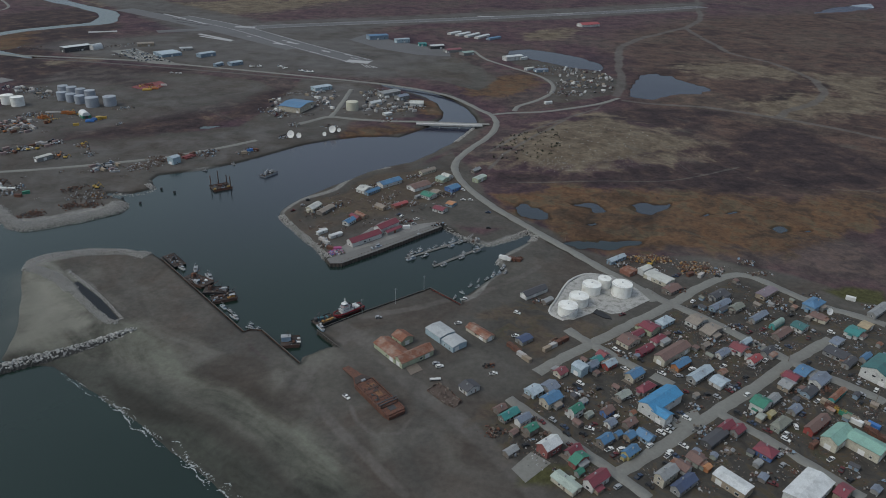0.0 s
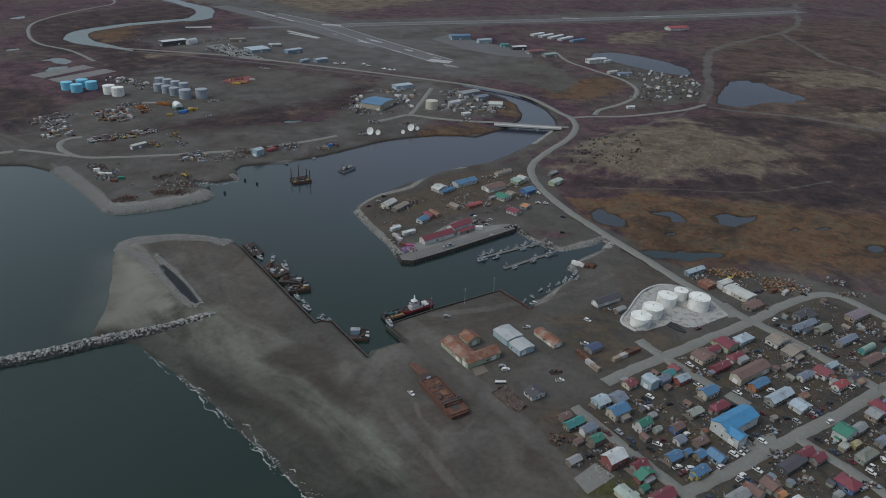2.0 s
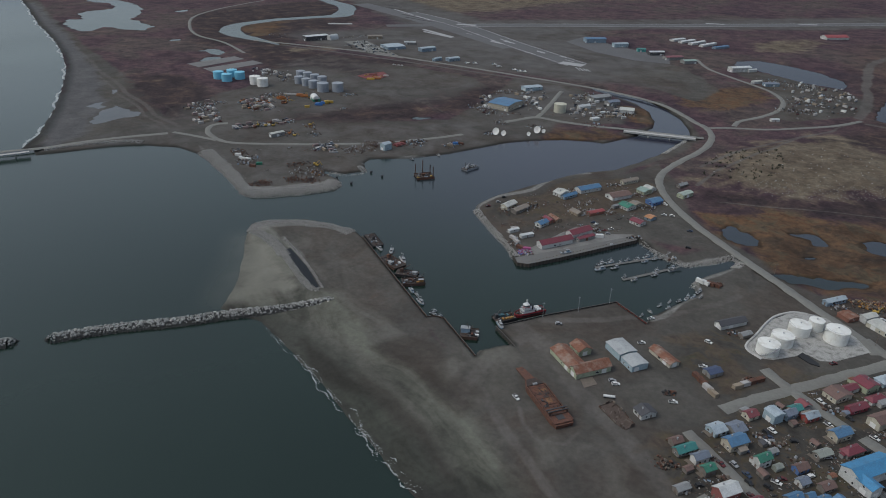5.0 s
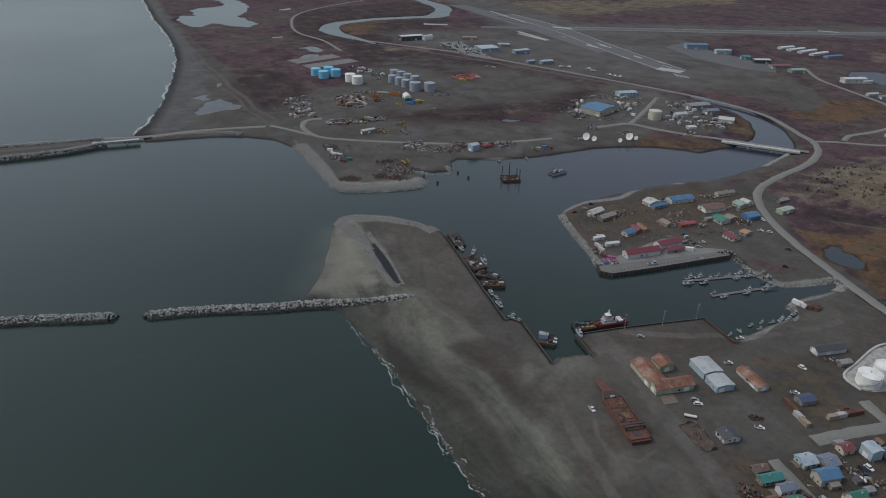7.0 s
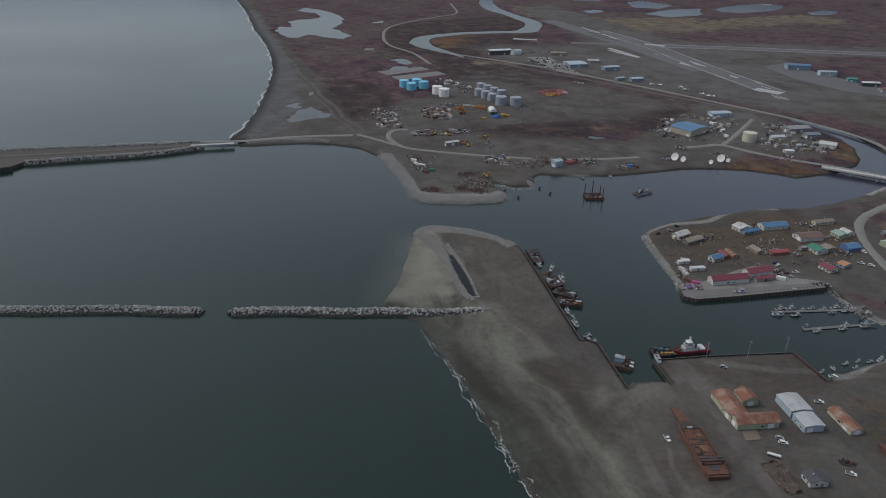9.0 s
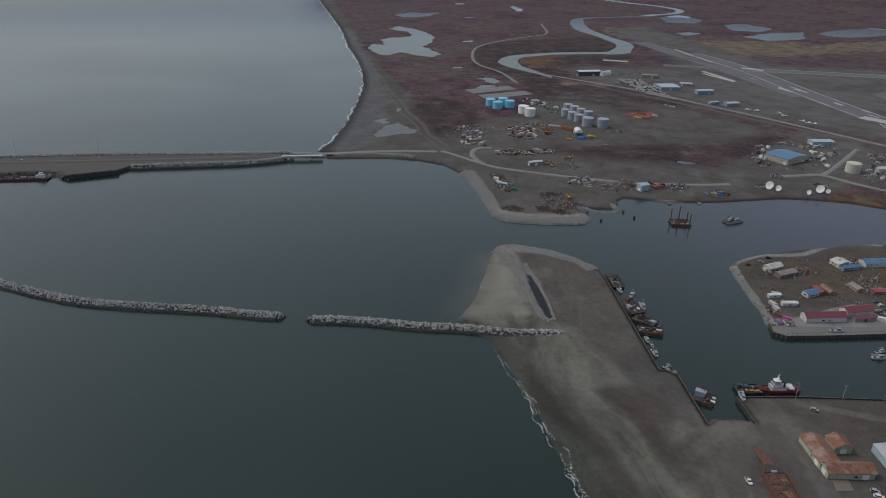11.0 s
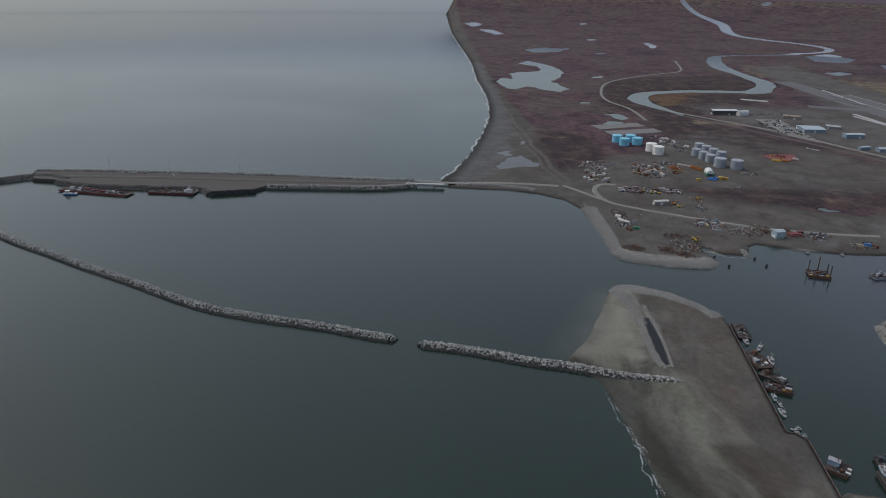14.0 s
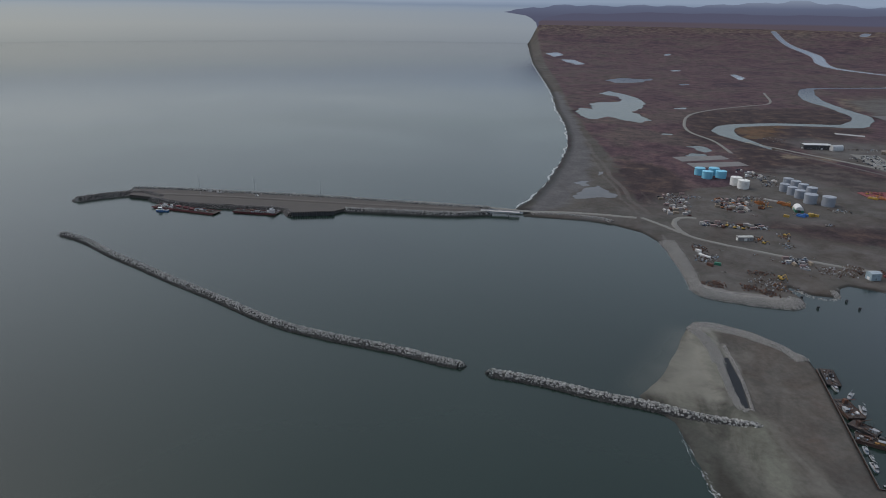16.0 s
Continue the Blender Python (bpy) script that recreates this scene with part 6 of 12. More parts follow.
# ---------------------------------------------------------------- tanks, vehicles, boats, plant
def storage_tank(x, y, r, h, material, label, stair=True, group="fuel tanks", cone=0.12):
    top = at("storage_tank", x, y, LAND + 0.1, random.Random(int(x * 7 + y)).uniform(0, 360), label, "storage tank", group)
    part("shell", lathe([(r, -0.4), (r, h), (r + 0.1, h), (r + 0.1, h + 0.18), (r - 0.1, h + 0.18)], 40), material, top)
    part("roof", lathe([(r - 0.05, h + 0.12), (r * 0.5, h + 0.12 + r * cone * 0.55), (0, h + 0.12 + r * cone)], 40), material, top)
    for k in range(1, 4):
        z = h * k / 4
        part("seam", lathe([(r + 0.01, z - 0.06), (r + 0.05, z), (r + 0.01, z + 0.06)], 40), material, top)
    part("vent", lathe([(0.35, h + r * cone - 0.1), (0.35, h + r * cone + 0.5), (0.55, h + r * cone + 0.55), (0, h + r * cone + 0.8)], 10), M_GREY, top)
    if stair:
        n = 16

        def winding(inner, outer, low, high):
            """A band winding up round the shell."""
            v = []
            for k in range(n + 1):
                c, d, z = math.cos(1.6 * k / n), math.sin(1.6 * k / n), h * k / n
                v += [(c * inner, d * inner, z + low), (c * outer, d * outer, z + low), (c * outer, d * outer, z + high), (c * inner, d * inner, z + high)]
            q = [(4 * k + j, 4 * k + (j + 1) % 4, 4 * k + 4 + (j + 1) % 4, 4 * k + 4 + j) for k in range(n) for j in range(4)]
            return v, q + [(3, 2, 1, 0), (4 * n, 4 * n + 1, 4 * n + 2, 4 * n + 3)]

        mesh_object("stair", *winding(r + 0.05, r + 0.75, 0.0, 0.15), M_GREY, top)
        mesh_object("stair_rail", *winding(r + 0.7, r + 0.78, 1.0, 1.1), M_GREY, top)
        rail = [((math.cos(a) * r, math.sin(a) * r, h + 1.1), (math.cos(a + 0.35) * r, math.sin(a + 0.35) * r, h + 1.1)) for a in np.arange(1.2, 2.9, 0.35)]
        part("railing", tubes(rail, 0.06, 5), M_GREY, top)
        for p, _ in rail:
            part("railing_post", tubes([(p, (p[0], p[1], h))], 0.06, 5), M_GREY, top)
    return top


def car_model(material, long, label, pickup, far=False):
    top = at("pickup_truck" if pickup else "car", 0, 0, 0, 0, label, "truck" if pickup else "car", "parked vehicles")
    l, w = long / 2, 0.95
    side = [(-l, 0.45), (l, 0.45), (l, 0.85), (l * 0.55, 1.02), (-l, 1.05)]
    v = [(x, s * w, z) for s in (-1, 1) for x, z in side]
    mesh_object("body", v, [(4, 3, 2, 1, 0), (5, 6, 7, 8, 9), (0, 1, 6, 5), (1, 2, 7, 6), (2, 3, 8, 7), (3, 4, 9, 8), (4, 0, 5, 9)], material, top)
    x0, x1 = (-0.25 * l, 0.5 * l) if pickup else (-0.85 * l, 0.45 * l)
    cab = [(x0, 1.0), (x1, 1.0), (x1 - 0.55, 1.65), (x0 + 0.2, 1.68)]
    v = [(x, s * (w - 0.08), z) for s in (-1, 1) for x, z in cab]
    mesh_object("window_band", v, [(3, 2, 1, 0), (4, 5, 6, 7), (0, 1, 5, 4), (1, 2, 6, 5), (3, 0, 4, 7)], M_PANE, top)
    part("cab_roof", boxes((x0 + 0.15, -w + 0.1, 1.66, x1 - 0.5, w - 0.1, 1.76)), material, top)
    if pickup:
        part("load_bed", boxes((-l + 0.08, -w + 0.12, 1.03, -0.3 * l, w - 0.12, 1.08)), M_DARKMETAL, top)
    if far:
        part("underbody", boxes((-l * 0.8, -w + 0.05, 0, l * 0.8, w - 0.05, 0.46)), M_TYRE, top)
        return top
    for wx in (-0.62 * l, 0.62 * l):
        for wy in (-w + 0.08, w - 0.08):
            part("wheel", tube((wx, wy - 0.12, 0.36), (wx, wy + 0.12, 0.36), 0.37, 10), M_TYRE, top)
    return top


def container_model(material, label, long=6.1):
    top = at("shipping_container", 0, 0, 0, 0, label, "container", "shipping containers")
    n, l, w, h = int(long / 0.4), long / 2, 1.22, 2.6
    v, q = [], []
    for k in range(n + 1):
        x = -l + long * k / n
        d = 0.0 if k % 2 else 0.06
        v += [(x, -w + d, 0.12), (x, -w + d, h - 0.1), (x, w - d, 0.12), (x, w - d, h - 0.1)]
    for k in range(n):
        q += [(4 * k, 4 * k + 4, 4 * k + 5, 4 * k + 1), (4 * k + 2, 4 * k + 3, 4 * k + 7, 4 * k + 6)]
    q += [(0, 1, 3, 2), (4 * n, 4 * n + 2, 4 * n + 3, 4 * n + 1), ]
    mesh_object("side_wall", v, q, material, top)
    part("frame", boxes((-l - 0.03, -w - 0.03, 0, l + 0.03, w + 0.03, 0.16), (-l - 0.03, -w - 0.03, 0.16, -l + 0.12, -w + 0.12, h), (l - 0.12, -w - 0.03, 0.16, l + 0.03, -w + 0.12, h), (-l - 0.03, w - 0.12, 0.16, -l + 0.12, w + 0.03, h), (l - 0.12, w - 0.12, 0.16, l + 0.03, w + 0.03, h)), material, top)
    part("roof_panel", boxes((-l - 0.03, -w - 0.03, h - 0.1, l + 0.03, w + 0.03, h)), material, top)
    part("door", boxes((l + 0.03, -w + 0.12, 0.2, l + 0.08, -0.02, h - 0.15), (l + 0.03, 0.02, 0.2, l + 0.08, w - 0.12, h - 0.15)), material, top)
    return top


def hull_outline(long, wide, blunt=0.3, n=7):
    """Half-rounded bow, square stern."""
    l, w = long / 2, wide / 2
    pts = [(-l, -w * 0.92), (l * blunt, -w)]
    for k in range(1, n):
        a = k / n * math.pi
        pts.append((l * blunt + (l - l * blunt) * math.sin(a), -w * math.cos(a)))
    return pts + [(l * blunt, w), (-l, w * 0.92)]


def boat_model(long, hull, cabin, label, mast=True, cabin_at=0.15):
    top = at("fishing_boat", 0, 0, 0, 0, label, "boat", "moored boats")
    wide = long * 0.33
    o = hull_outline(long, wide)
    part("hull", prism([(x * 0.93, y * 0.8) for x, y in o], -0.5, long * 0.11, 1.08), hull, top)
    part("deck", prism([(x * 0.96, y * 0.84) for x, y in o], long * 0.11 - 0.06, long * 0.11 + 0.03), M_GREY, top)
    part("gunwale", prism([(x * 1.01, y * 0.89) for x, y in o], long * 0.11 - 0.12, long * 0.11 + 0.02), cabin, top)
    cx, d = long * cabin_at, long * 0.11
    cab = part("cabin", boxes((cx - long * 0.14, -wide * 0.27, d, cx + long * 0.12, wide * 0.27, d + long * 0.17)), cabin, top)
    part("window_band", boxes((cx - long * 0.142, -wide * 0.275, d + long * 0.09, cx + long * 0.124, wide * 0.275, d + long * 0.14)), M_PANE, cab)
    part("cabin_roof", boxes((cx - long * 0.17, -wide * 0.31, d + long * 0.17, cx + long * 0.15, wide * 0.31, d + long * 0.17 + 0.12)), M_GREY if hull is not M_BLUE else M_WHITE, cab)
    part("deck_box", boxes((-long * 0.36, -wide * 0.2, d, -long * 0.2, wide * 0.15, d + 0.7)), M_DARKMETAL, top)
    if mast:
        part("mast", tubes([((cx, 0, d), (cx, 0, d + long * 0.5)), ((cx, 0, d + long * 0.42), (-long * 0.35, 0, d + long * 0.3))], 0.09), M_GREY, top)
    return top


def work_barge(x, y, turn, long, wide, hull, label, gear):
    """A flat barge with the gear that stands on its deck: rows of (kind, x, y, turn)."""
    top = at("work_barge", x, y, 0, turn, label, "barge")
    l, w = long / 2, wide / 2
    side = [(-l, 1.5), (-l * 0.9, -0.6), (l * 0.9, -0.6), (l, 1.5)]
    v = [(a, s * w, b) for s in (-1, 1) for a, b in side]
    mesh_object("hull", v, [(0, 1, 2, 3), (7, 6, 5, 4), (0, 4, 5, 1), (1, 5, 6, 2), (2, 6, 7, 3)], hull, top)
    part("deck", boxes((-l, -w, 1.44, l, w, 1.54)), M_DECK, top)
    part("bulwark", boxes((-l, -w, 1.54, l, -w + 0.15, 2.1)), hull, top)
    part("bulwark", boxes((-l, w - 0.15, 1.54, l, w, 2.1)), hull, top)
    rng = random.Random(int(abs(x * 13 + y)))
    for kind, gx, gy, s, m in gear:
        if kind == "cabin":
            c = part("deckhouse", boxes((gx - s, gy - s * 0.6, 1.54, gx + s, gy + s * 0.6, 1.54 + s * 1.1)), m, top)
            part("deckhouse_roof", boxes((gx - s - 0.2, gy - s * 0.6 - 0.2, 1.54 + s * 1.1, gx + s + 0.2, gy + s * 0.6 + 0.2, 1.7 + s * 1.1)), M_GREY, c)
            part("window_band", boxes((gx - s - 0.04, gy - s * 0.5, 1.54 + s * 0.6, gx + s + 0.04, gy + s * 0.5, 1.54 + s * 0.9)), M_PANE, c)
        elif kind == "crane":
            c = part("crane_base", prism([(gx - 1.2, gy - 1.2), (gx + 1.2, gy - 1.2), (gx + 1.2, gy + 1.2), (gx - 1.2, gy + 1.2)], 1.54, 4.2, 0.9, (gx, gy)), m, top)
            part("boom", tubes([((gx, gy, 3.6), (gx + s, gy + 1.0, 3 + s * 0.8)), ((gx, gy + 0.8, 3.6), (gx + s, gy + 1.2, 3 + s * 0.8))], 0.16), m, c)
        elif kind == "box":
            part("deck_box", boxes((gx - s, gy - s * 0.5, 1.54, gx + s, gy + s * 0.5, 1.54 + s * 0.7)), m, top)
        elif kind == "spud":
            part("spud", tube((gx, gy, -2), (gx, gy, s), 0.45, 10), m, top)
        elif kind == "drum":
            part("winch_drum", tube((gx, gy - s, 2.3), (gx, gy + s, 2.3), 0.75, 12), m, top)
    for k in range(3 if long < 60 else 5):
        gx, gy, up = rng.uniform(-l * 0.7, l * 0.7), rng.uniform(-w * 0.6, w * 0.6), rng.uniform(3.5, 7.5)
        mast = part("derrick_mast", tubes([((gx, gy, 1.5), (gx, gy, 1.5 + up))], 0.14, 6), M_DARKMETAL, top)
        part("derrick_boom", tubes([((gx, gy, 2.6), (gx + rng.uniform(-4, 4), gy + rng.uniform(-2, 2), 1.5 + up * 0.85))], 0.11, 6), M_RUST2, mast)
    for k in range(int(long * wide / 5.5)):
        gx, gy, s = rng.uniform(-l * 0.85, l * 0.85), rng.uniform(-w * 0.75, w * 0.75), rng.uniform(0.3, 0.8)
        part("deck_gear", boxes((gx - s, gy - s * 0.6, 1.54, gx + s, gy + s * 0.6, 1.54 + s)), rng.choice((M_RUST2, M_DECK, M_DARKMETAL, M_GREY, M_WOOD, M_BLACK, M_RUST2, M_STEELBLUE)), top)
    return top


def tug(x, y, turn):
    """A harbour tug: a red hull with tyres, a white house in three tiers, tanks and a winch on the after deck."""
    top = at("tugboat", x, y, 0, turn, "red-hulled tugboat with a tall white wheelhouse at the dock", "tugboat")
    o = hull_outline(26, 8.2, 0.35)
    part("hull", prism([(a * 0.95, b * 0.88) for a, b in o], -0.8, 2.7, 1.06), M_TUGRED, top)
    part("boot_stripe", prism([(a * 0.965, b * 0.89) for a, b in o], -0.7, 0.6), M_BLACK, top)
    part("deck", prism([(a * 0.97, b * 0.9) for a, b in o], 2.66, 2.78), M_DECK, top)
    rim = [(a * 1.01, b * 0.935) for a, b in o]
    for (ax, ay), (bx, by) in zip(rim, rim[1:] + rim[:1]):
        if ax < -12 and bx < -12:
            continue
        run = math.hypot(bx - ax, by - ay)
        ob = part("bulwark_plate", boxes((0, -0.09, 2.2, run, 0.09, 3.5)), M_TUGRED, top)
        ob.matrix_basis = pose(ax, ay, 0, 0, 0, math.degrees(math.atan2(by - ay, bx - ax)))
        ob = part("rubbing_strake", boxes((0, -0.2, 2.0, run, 0.2, 2.25)), M_BLACK, top)
        ob.matrix_basis = pose(ax, ay, 0, 0, 0, math.degrees(math.atan2(by - ay, bx - ax)))
    house_1 = part("deckhouse", boxes((-3.5, -2.7, 2.7, 7.0, 2.7, 5.0)), M_WHITE, top)
    part("porthole_band", boxes((-3.55, -2.3, 3.8, 7.05, 2.3, 4.3)), M_PANE, house_1)
    part("boat_deck", boxes((-4.0, -3.1, 5.0, 7.4, 3.1, 5.15)), M_GREY, house_1)
    part("railing", tubes([((-3.9, s * 3.0, 6.1), (7.2, s * 3.0, 6.1)) for s in (-1, 1)] + [((k * 1.85 - 3.9, s * 3.0, 5.1), (k * 1.85 - 3.9, s * 3.0, 6.1)) for s in (-1, 1) for k in range(7)], 0.06), M_DARKMETAL, house_1)
    house_2 = part("upper_deckhouse", boxes((-0.5, -2.2, 5.15, 6.0, 2.2, 7.4)), M_WHITE, top)
    part("upper_window_band", boxes((-0.55, -1.9, 6.2, 6.05, 1.9, 6.8)), M_PANE, house_2)
    part("bridge_deck", boxes((-0.8, -2.6, 7.4, 6.4, 2.6, 7.55)), M_GREY, house_2)
    wheel = part("wheelhouse", prism([(1.2, -1.9), (4.8, -1.8), (5.6, 0), (4.8, 1.8), (1.2, 1.9)], 7.55, 10.0, 1.06, (3.2, 0)), M_WHITE, top)
    part("window_band", prism([(1.15, -2.0), (4.9, -1.9), (5.75, 0), (4.9, 1.9), (1.15, 2.0)], 8.6, 9.4), M_PANE, wheel)
    part("roof", prism([(0.9, -2.2), (5.0, -2.1), (5.9, 0), (5.0, 2.1), (0.9, 2.2)], 10.0, 10.2), M_WHITE, wheel)
    part("red_band", prism([(1.12, -2.02), (4.92, -1.92), (5.77, 0), (4.92, 1.92), (1.12, 2.02)], 7.7, 8.1), M_TUGRED, wheel)
    mast = part("mast", tubes([((2.6, 0, 10.2), (2.6, 0, 15.0)), ((2.6, -1.4, 12.6), (2.6, 1.4, 12.6)), ((2.6, -0.8, 13.8), (2.6, 0.8, 13.8))], 0.16), M_WHITE, top)
    part("radar", boxes((2.3, -1.1, 11.4, 2.9, 1.1, 11.7)), M_WHITE, mast)
    for s in (-1, 1):
        stack = part("funnel", tube((-1.8, s * 1.6, 5.1), (-1.8, s * 1.6, 8.4), 0.6, 12), M_BLACK, top)
        part("exhaust", tube((-1.8, s * 1.6, 8.4), (-2.1, s * 1.6, 9.2), 0.2, 8), M_DARKMETAL, stack)
    for k in range(3):
        part("deck_tank", tube((-5.3, -2.6 + 2.2 * k, 3.9), (-9.0, -2.6 + 2.2 * k, 3.9), 0.95, 12), M_WHITE, top)
    part("tow_winch", tube((-10.6, -1.4, 3.6), (-10.6, 1.4, 3.6), 0.9, 12), M_DARKMETAL, top)
    part("anchor_winch", tube((10.0, -0.9, 3.3), (10.0, 0.9, 3.3), 0.6, 12), M_DARKMETAL, top)
    for k in range(11):
        for s in (-1, 1):
            part("tyre_fender", tube((-11 + k * 1.9, s * 3.8, 1.7), (-11 + k * 1.9, s * 4.25, 1.7), 0.7, 10), M_TYRE, top)
    return top


def dish(x, y, z, r, turn, tilt=25):
    top = at("satellite_dish", x, y, z, turn, "large white satellite dish on a short pedestal", "satellite dish", "satellite dishes")
    prof = [(0.0, 0.0)] + [(r * k / 6, r * 0.28 * (k / 6) ** 2) for k in range(1, 7)]
    bowl = part("reflector", lathe(prof + [(r + 0.05, r * 0.28)] + [(a, b - 0.12) for a, b in prof[::-1][:-1]] + [(0, -0.12)], 28), M_WHITE, top)
    bowl.matrix_basis = pose(0, -0.3, r * 0.95, 90 - tilt, 0, 0)
    part("pedestal", prism([(-0.6, -0.6), (0.6, -0.6), (0.6, 0.6), (-0.6, 0.6)], -0.3, r * 0.95, 0.6), M_GREY, top)
    part("feed", tubes([((0, -0.3, r * 0.95), (0, -0.3 - r * 0.75, r * 0.95 + r * 0.35))], 0.08), M_GREY, top)
    return top


def digger_model(material, label):
    top = at("excavator", 0, 0, 0, 0, label, "excavator", "heavy machines")
    for s in (-1, 1):
        part("track", boxes((-1.9, s * 1.1 - 0.3, 0, 1.9, s * 1.1 + 0.3, 0.85)), M_BLACK, top)
    part("body", prism([(-2, -1.3), (1.3, -1.3), (1.3, 1.3), (-2, 1.3)], 0.95, 2.1, 0.95), material, top)
    part("cab", prism([(0.1, 0.2), (1.4, 0.2), (1.4, 1.3), (0.1, 1.3)], 2.1, 3.1, 0.9, (0.8, 0.8)), M_PANE, top)
    part("boom", tubes([((1.2, -0.2, 1.8), (4.0, -0.2, 4.4)), ((4.0, -0.2, 4.4), (5.6, -0.2, 2.0))], 0.24), material, top)
    part("bucket", boxes((5.2, -0.7, 1.0, 6.0, 0.3, 2.0)), M_DARKMETAL, top)
    return top


def tanker_model(label):
    top = at("tank_trailer", 0, 0, 0, 0, label, "trailer", "parked vehicles")
    part("tank", tube((-5, 0, 2.0), (5, 0, 2.0), 1.15, 16), M_WHITE, top)
    part("chassis", boxes((-5, -0.6, 0.8, 5, 0.6, 1.0)), M_DARKMETAL, top)
    for wx in (-4, -2.8, 4):
        for wy in (-0.9, 0.9):
            part("wheel", tube((wx, wy - 0.15, 0.5), (wx, wy + 0.15, 0.5), 0.5, 10), M_TYRE, top)
    return top


def scrap_heap(x, y, lx, ly, turn, label, palette, count, seed, high=1.2, category="scrap heap", name="scrap_heap"):
    """A low, mixed heap of broken things of uncountable shape, one mesh of loose pieces."""
    rng = np.random.RandomState(seed)
    top = at(name, x, y, LAND, turn, label, category)
    for k, m in enumerate(palette):
        n = max(3, int(count * 1.7 / len(palette)))
        c = np.c_[rng.normal(0, 0.33, n) * lx, rng.normal(0, 0.33, n) * ly, np.zeros(n)]
        c[:, 0] = np.clip(c[:, 0], -lx * 0.6, lx * 0.6)
        c[:, 1] = np.clip(c[:, 1], -ly * 0.6, ly * 0.6)
        s = rng.uniform(0.5, 1.9, n)
        c[:, 2] = rng.uniform(0.0, high, n) * np.exp(-((c[:, 0] / lx) ** 2 + (c[:, 1] / ly) ** 2) * 3) + 0.25 * s * 0.6
        tagged(rocks("scrap", c, s, m, top, seed + k), kind="stuff")
    return top


M_CAPBEAM = mat("grey_cap_beam", (0.085, 0.078, 0.072), 0.85, vary=0.2)


def sheet_pile(name, pts, z0, z1, material, label, cap=True):
    """A corrugated steel wall along a line with a cap beam."""
    top = tagged(new(name), label, "quay wall", kind="structure")
    p = smooth_line(pts, 0.7) if len(pts) < 3 else np.vstack([smooth_line(pts[k : k + 2], 0.7) for k in range(len(pts) - 1)])
    n = normals_2d(p)
    off = np.where((np.arange(len(p)) // 2) % 2 == 0, 0.0, 0.45)
    q = p + n * off[:, None]
    v = np.concatenate([np.c_[q, np.full(len(q), z0)], np.c_[q, np.full(len(q), z1)]])
    k = len(q)
    quads = np.stack([np.arange(k - 1), np.arange(1, k), np.arange(k + 1, 2 * k), np.arange(k, 2 * k - 1)], 1)
    array_object("sheet_piles", v, quads, material, top)
    if cap:
        for a, b in zip(pts, pts[1:]):
            d = math.hypot(b[0] - a[0], b[1] - a[1])
            c = part("cap_beam", boxes((-0.2, -0.25, z1 - 0.25, d + 0.2, 0.25, z1 + 0.08)), M_CAPBEAM, top)
            c.matrix_basis = pose(a[0], a[1], 0, 0, 0, math.degrees(math.atan2(b[1] - a[1], b[0] - a[0])))
    return top


def slab(name, pts, z0, z1, material, label, category, kind="structure"):
    return tagged(part(name, prism(pts, z0, z1), material), label, category, kind=kind)


def riprap(name, pts, width, label, size=1.6, high=0.9, seed=2, material=None, density=1.0):
    """Loose rock laid along a bank."""
    rng = np.random.RandomState(seed)
    p = smooth_line(pts, 3.0)
    n = normals_2d(p)
    length = np.linalg.norm(np.diff(p, axis=0), axis=1).sum()
    count = int(length * width / size**2 * 1.5 * density)
    u = rng.uniform(0, len(p) - 1.001, count)
    k = u.astype(int)
    o = rng.uniform(-0.5, 0.5, count) + rng.normal(0, 0.05, count)
    c = p[k] + (p[k + 1] - p[k]) * (u - k)[:, None] + n[k] * (o * width)[:, None]
    h, _, _ = land_height(c)
    z = np.maximum(h, -0.8) + high * np.clip(1 - (2 * np.abs(o)) ** 2, 0, 1) + rng.uniform(-0.3, 0.25, count)
    tagged(rocks(name, np.c_[c, z], size * rng.uniform(0.55, 1.3, count), material or M_ROCK_PALE, None, seed), label, "rocks", kind="stuff")


def pole(x, y, h, label="thin wooden utility pole beside the road", lamp=False):
    top = at("utility_pole" if not lamp else "light_pole", x, y, LAND, 0, label, "pole", "poles")
    part("post", tube((0, 0, -0.4), (0, 0, h), 0.16, 7), M_WOOD if not lamp else M_GREY, top)
    part("crossarm", tube((-1.1, 0, h - 0.7), (1.1, 0, h - 0.7), 0.09, 6), M_WOOD if not lamp else M_GREY, top)


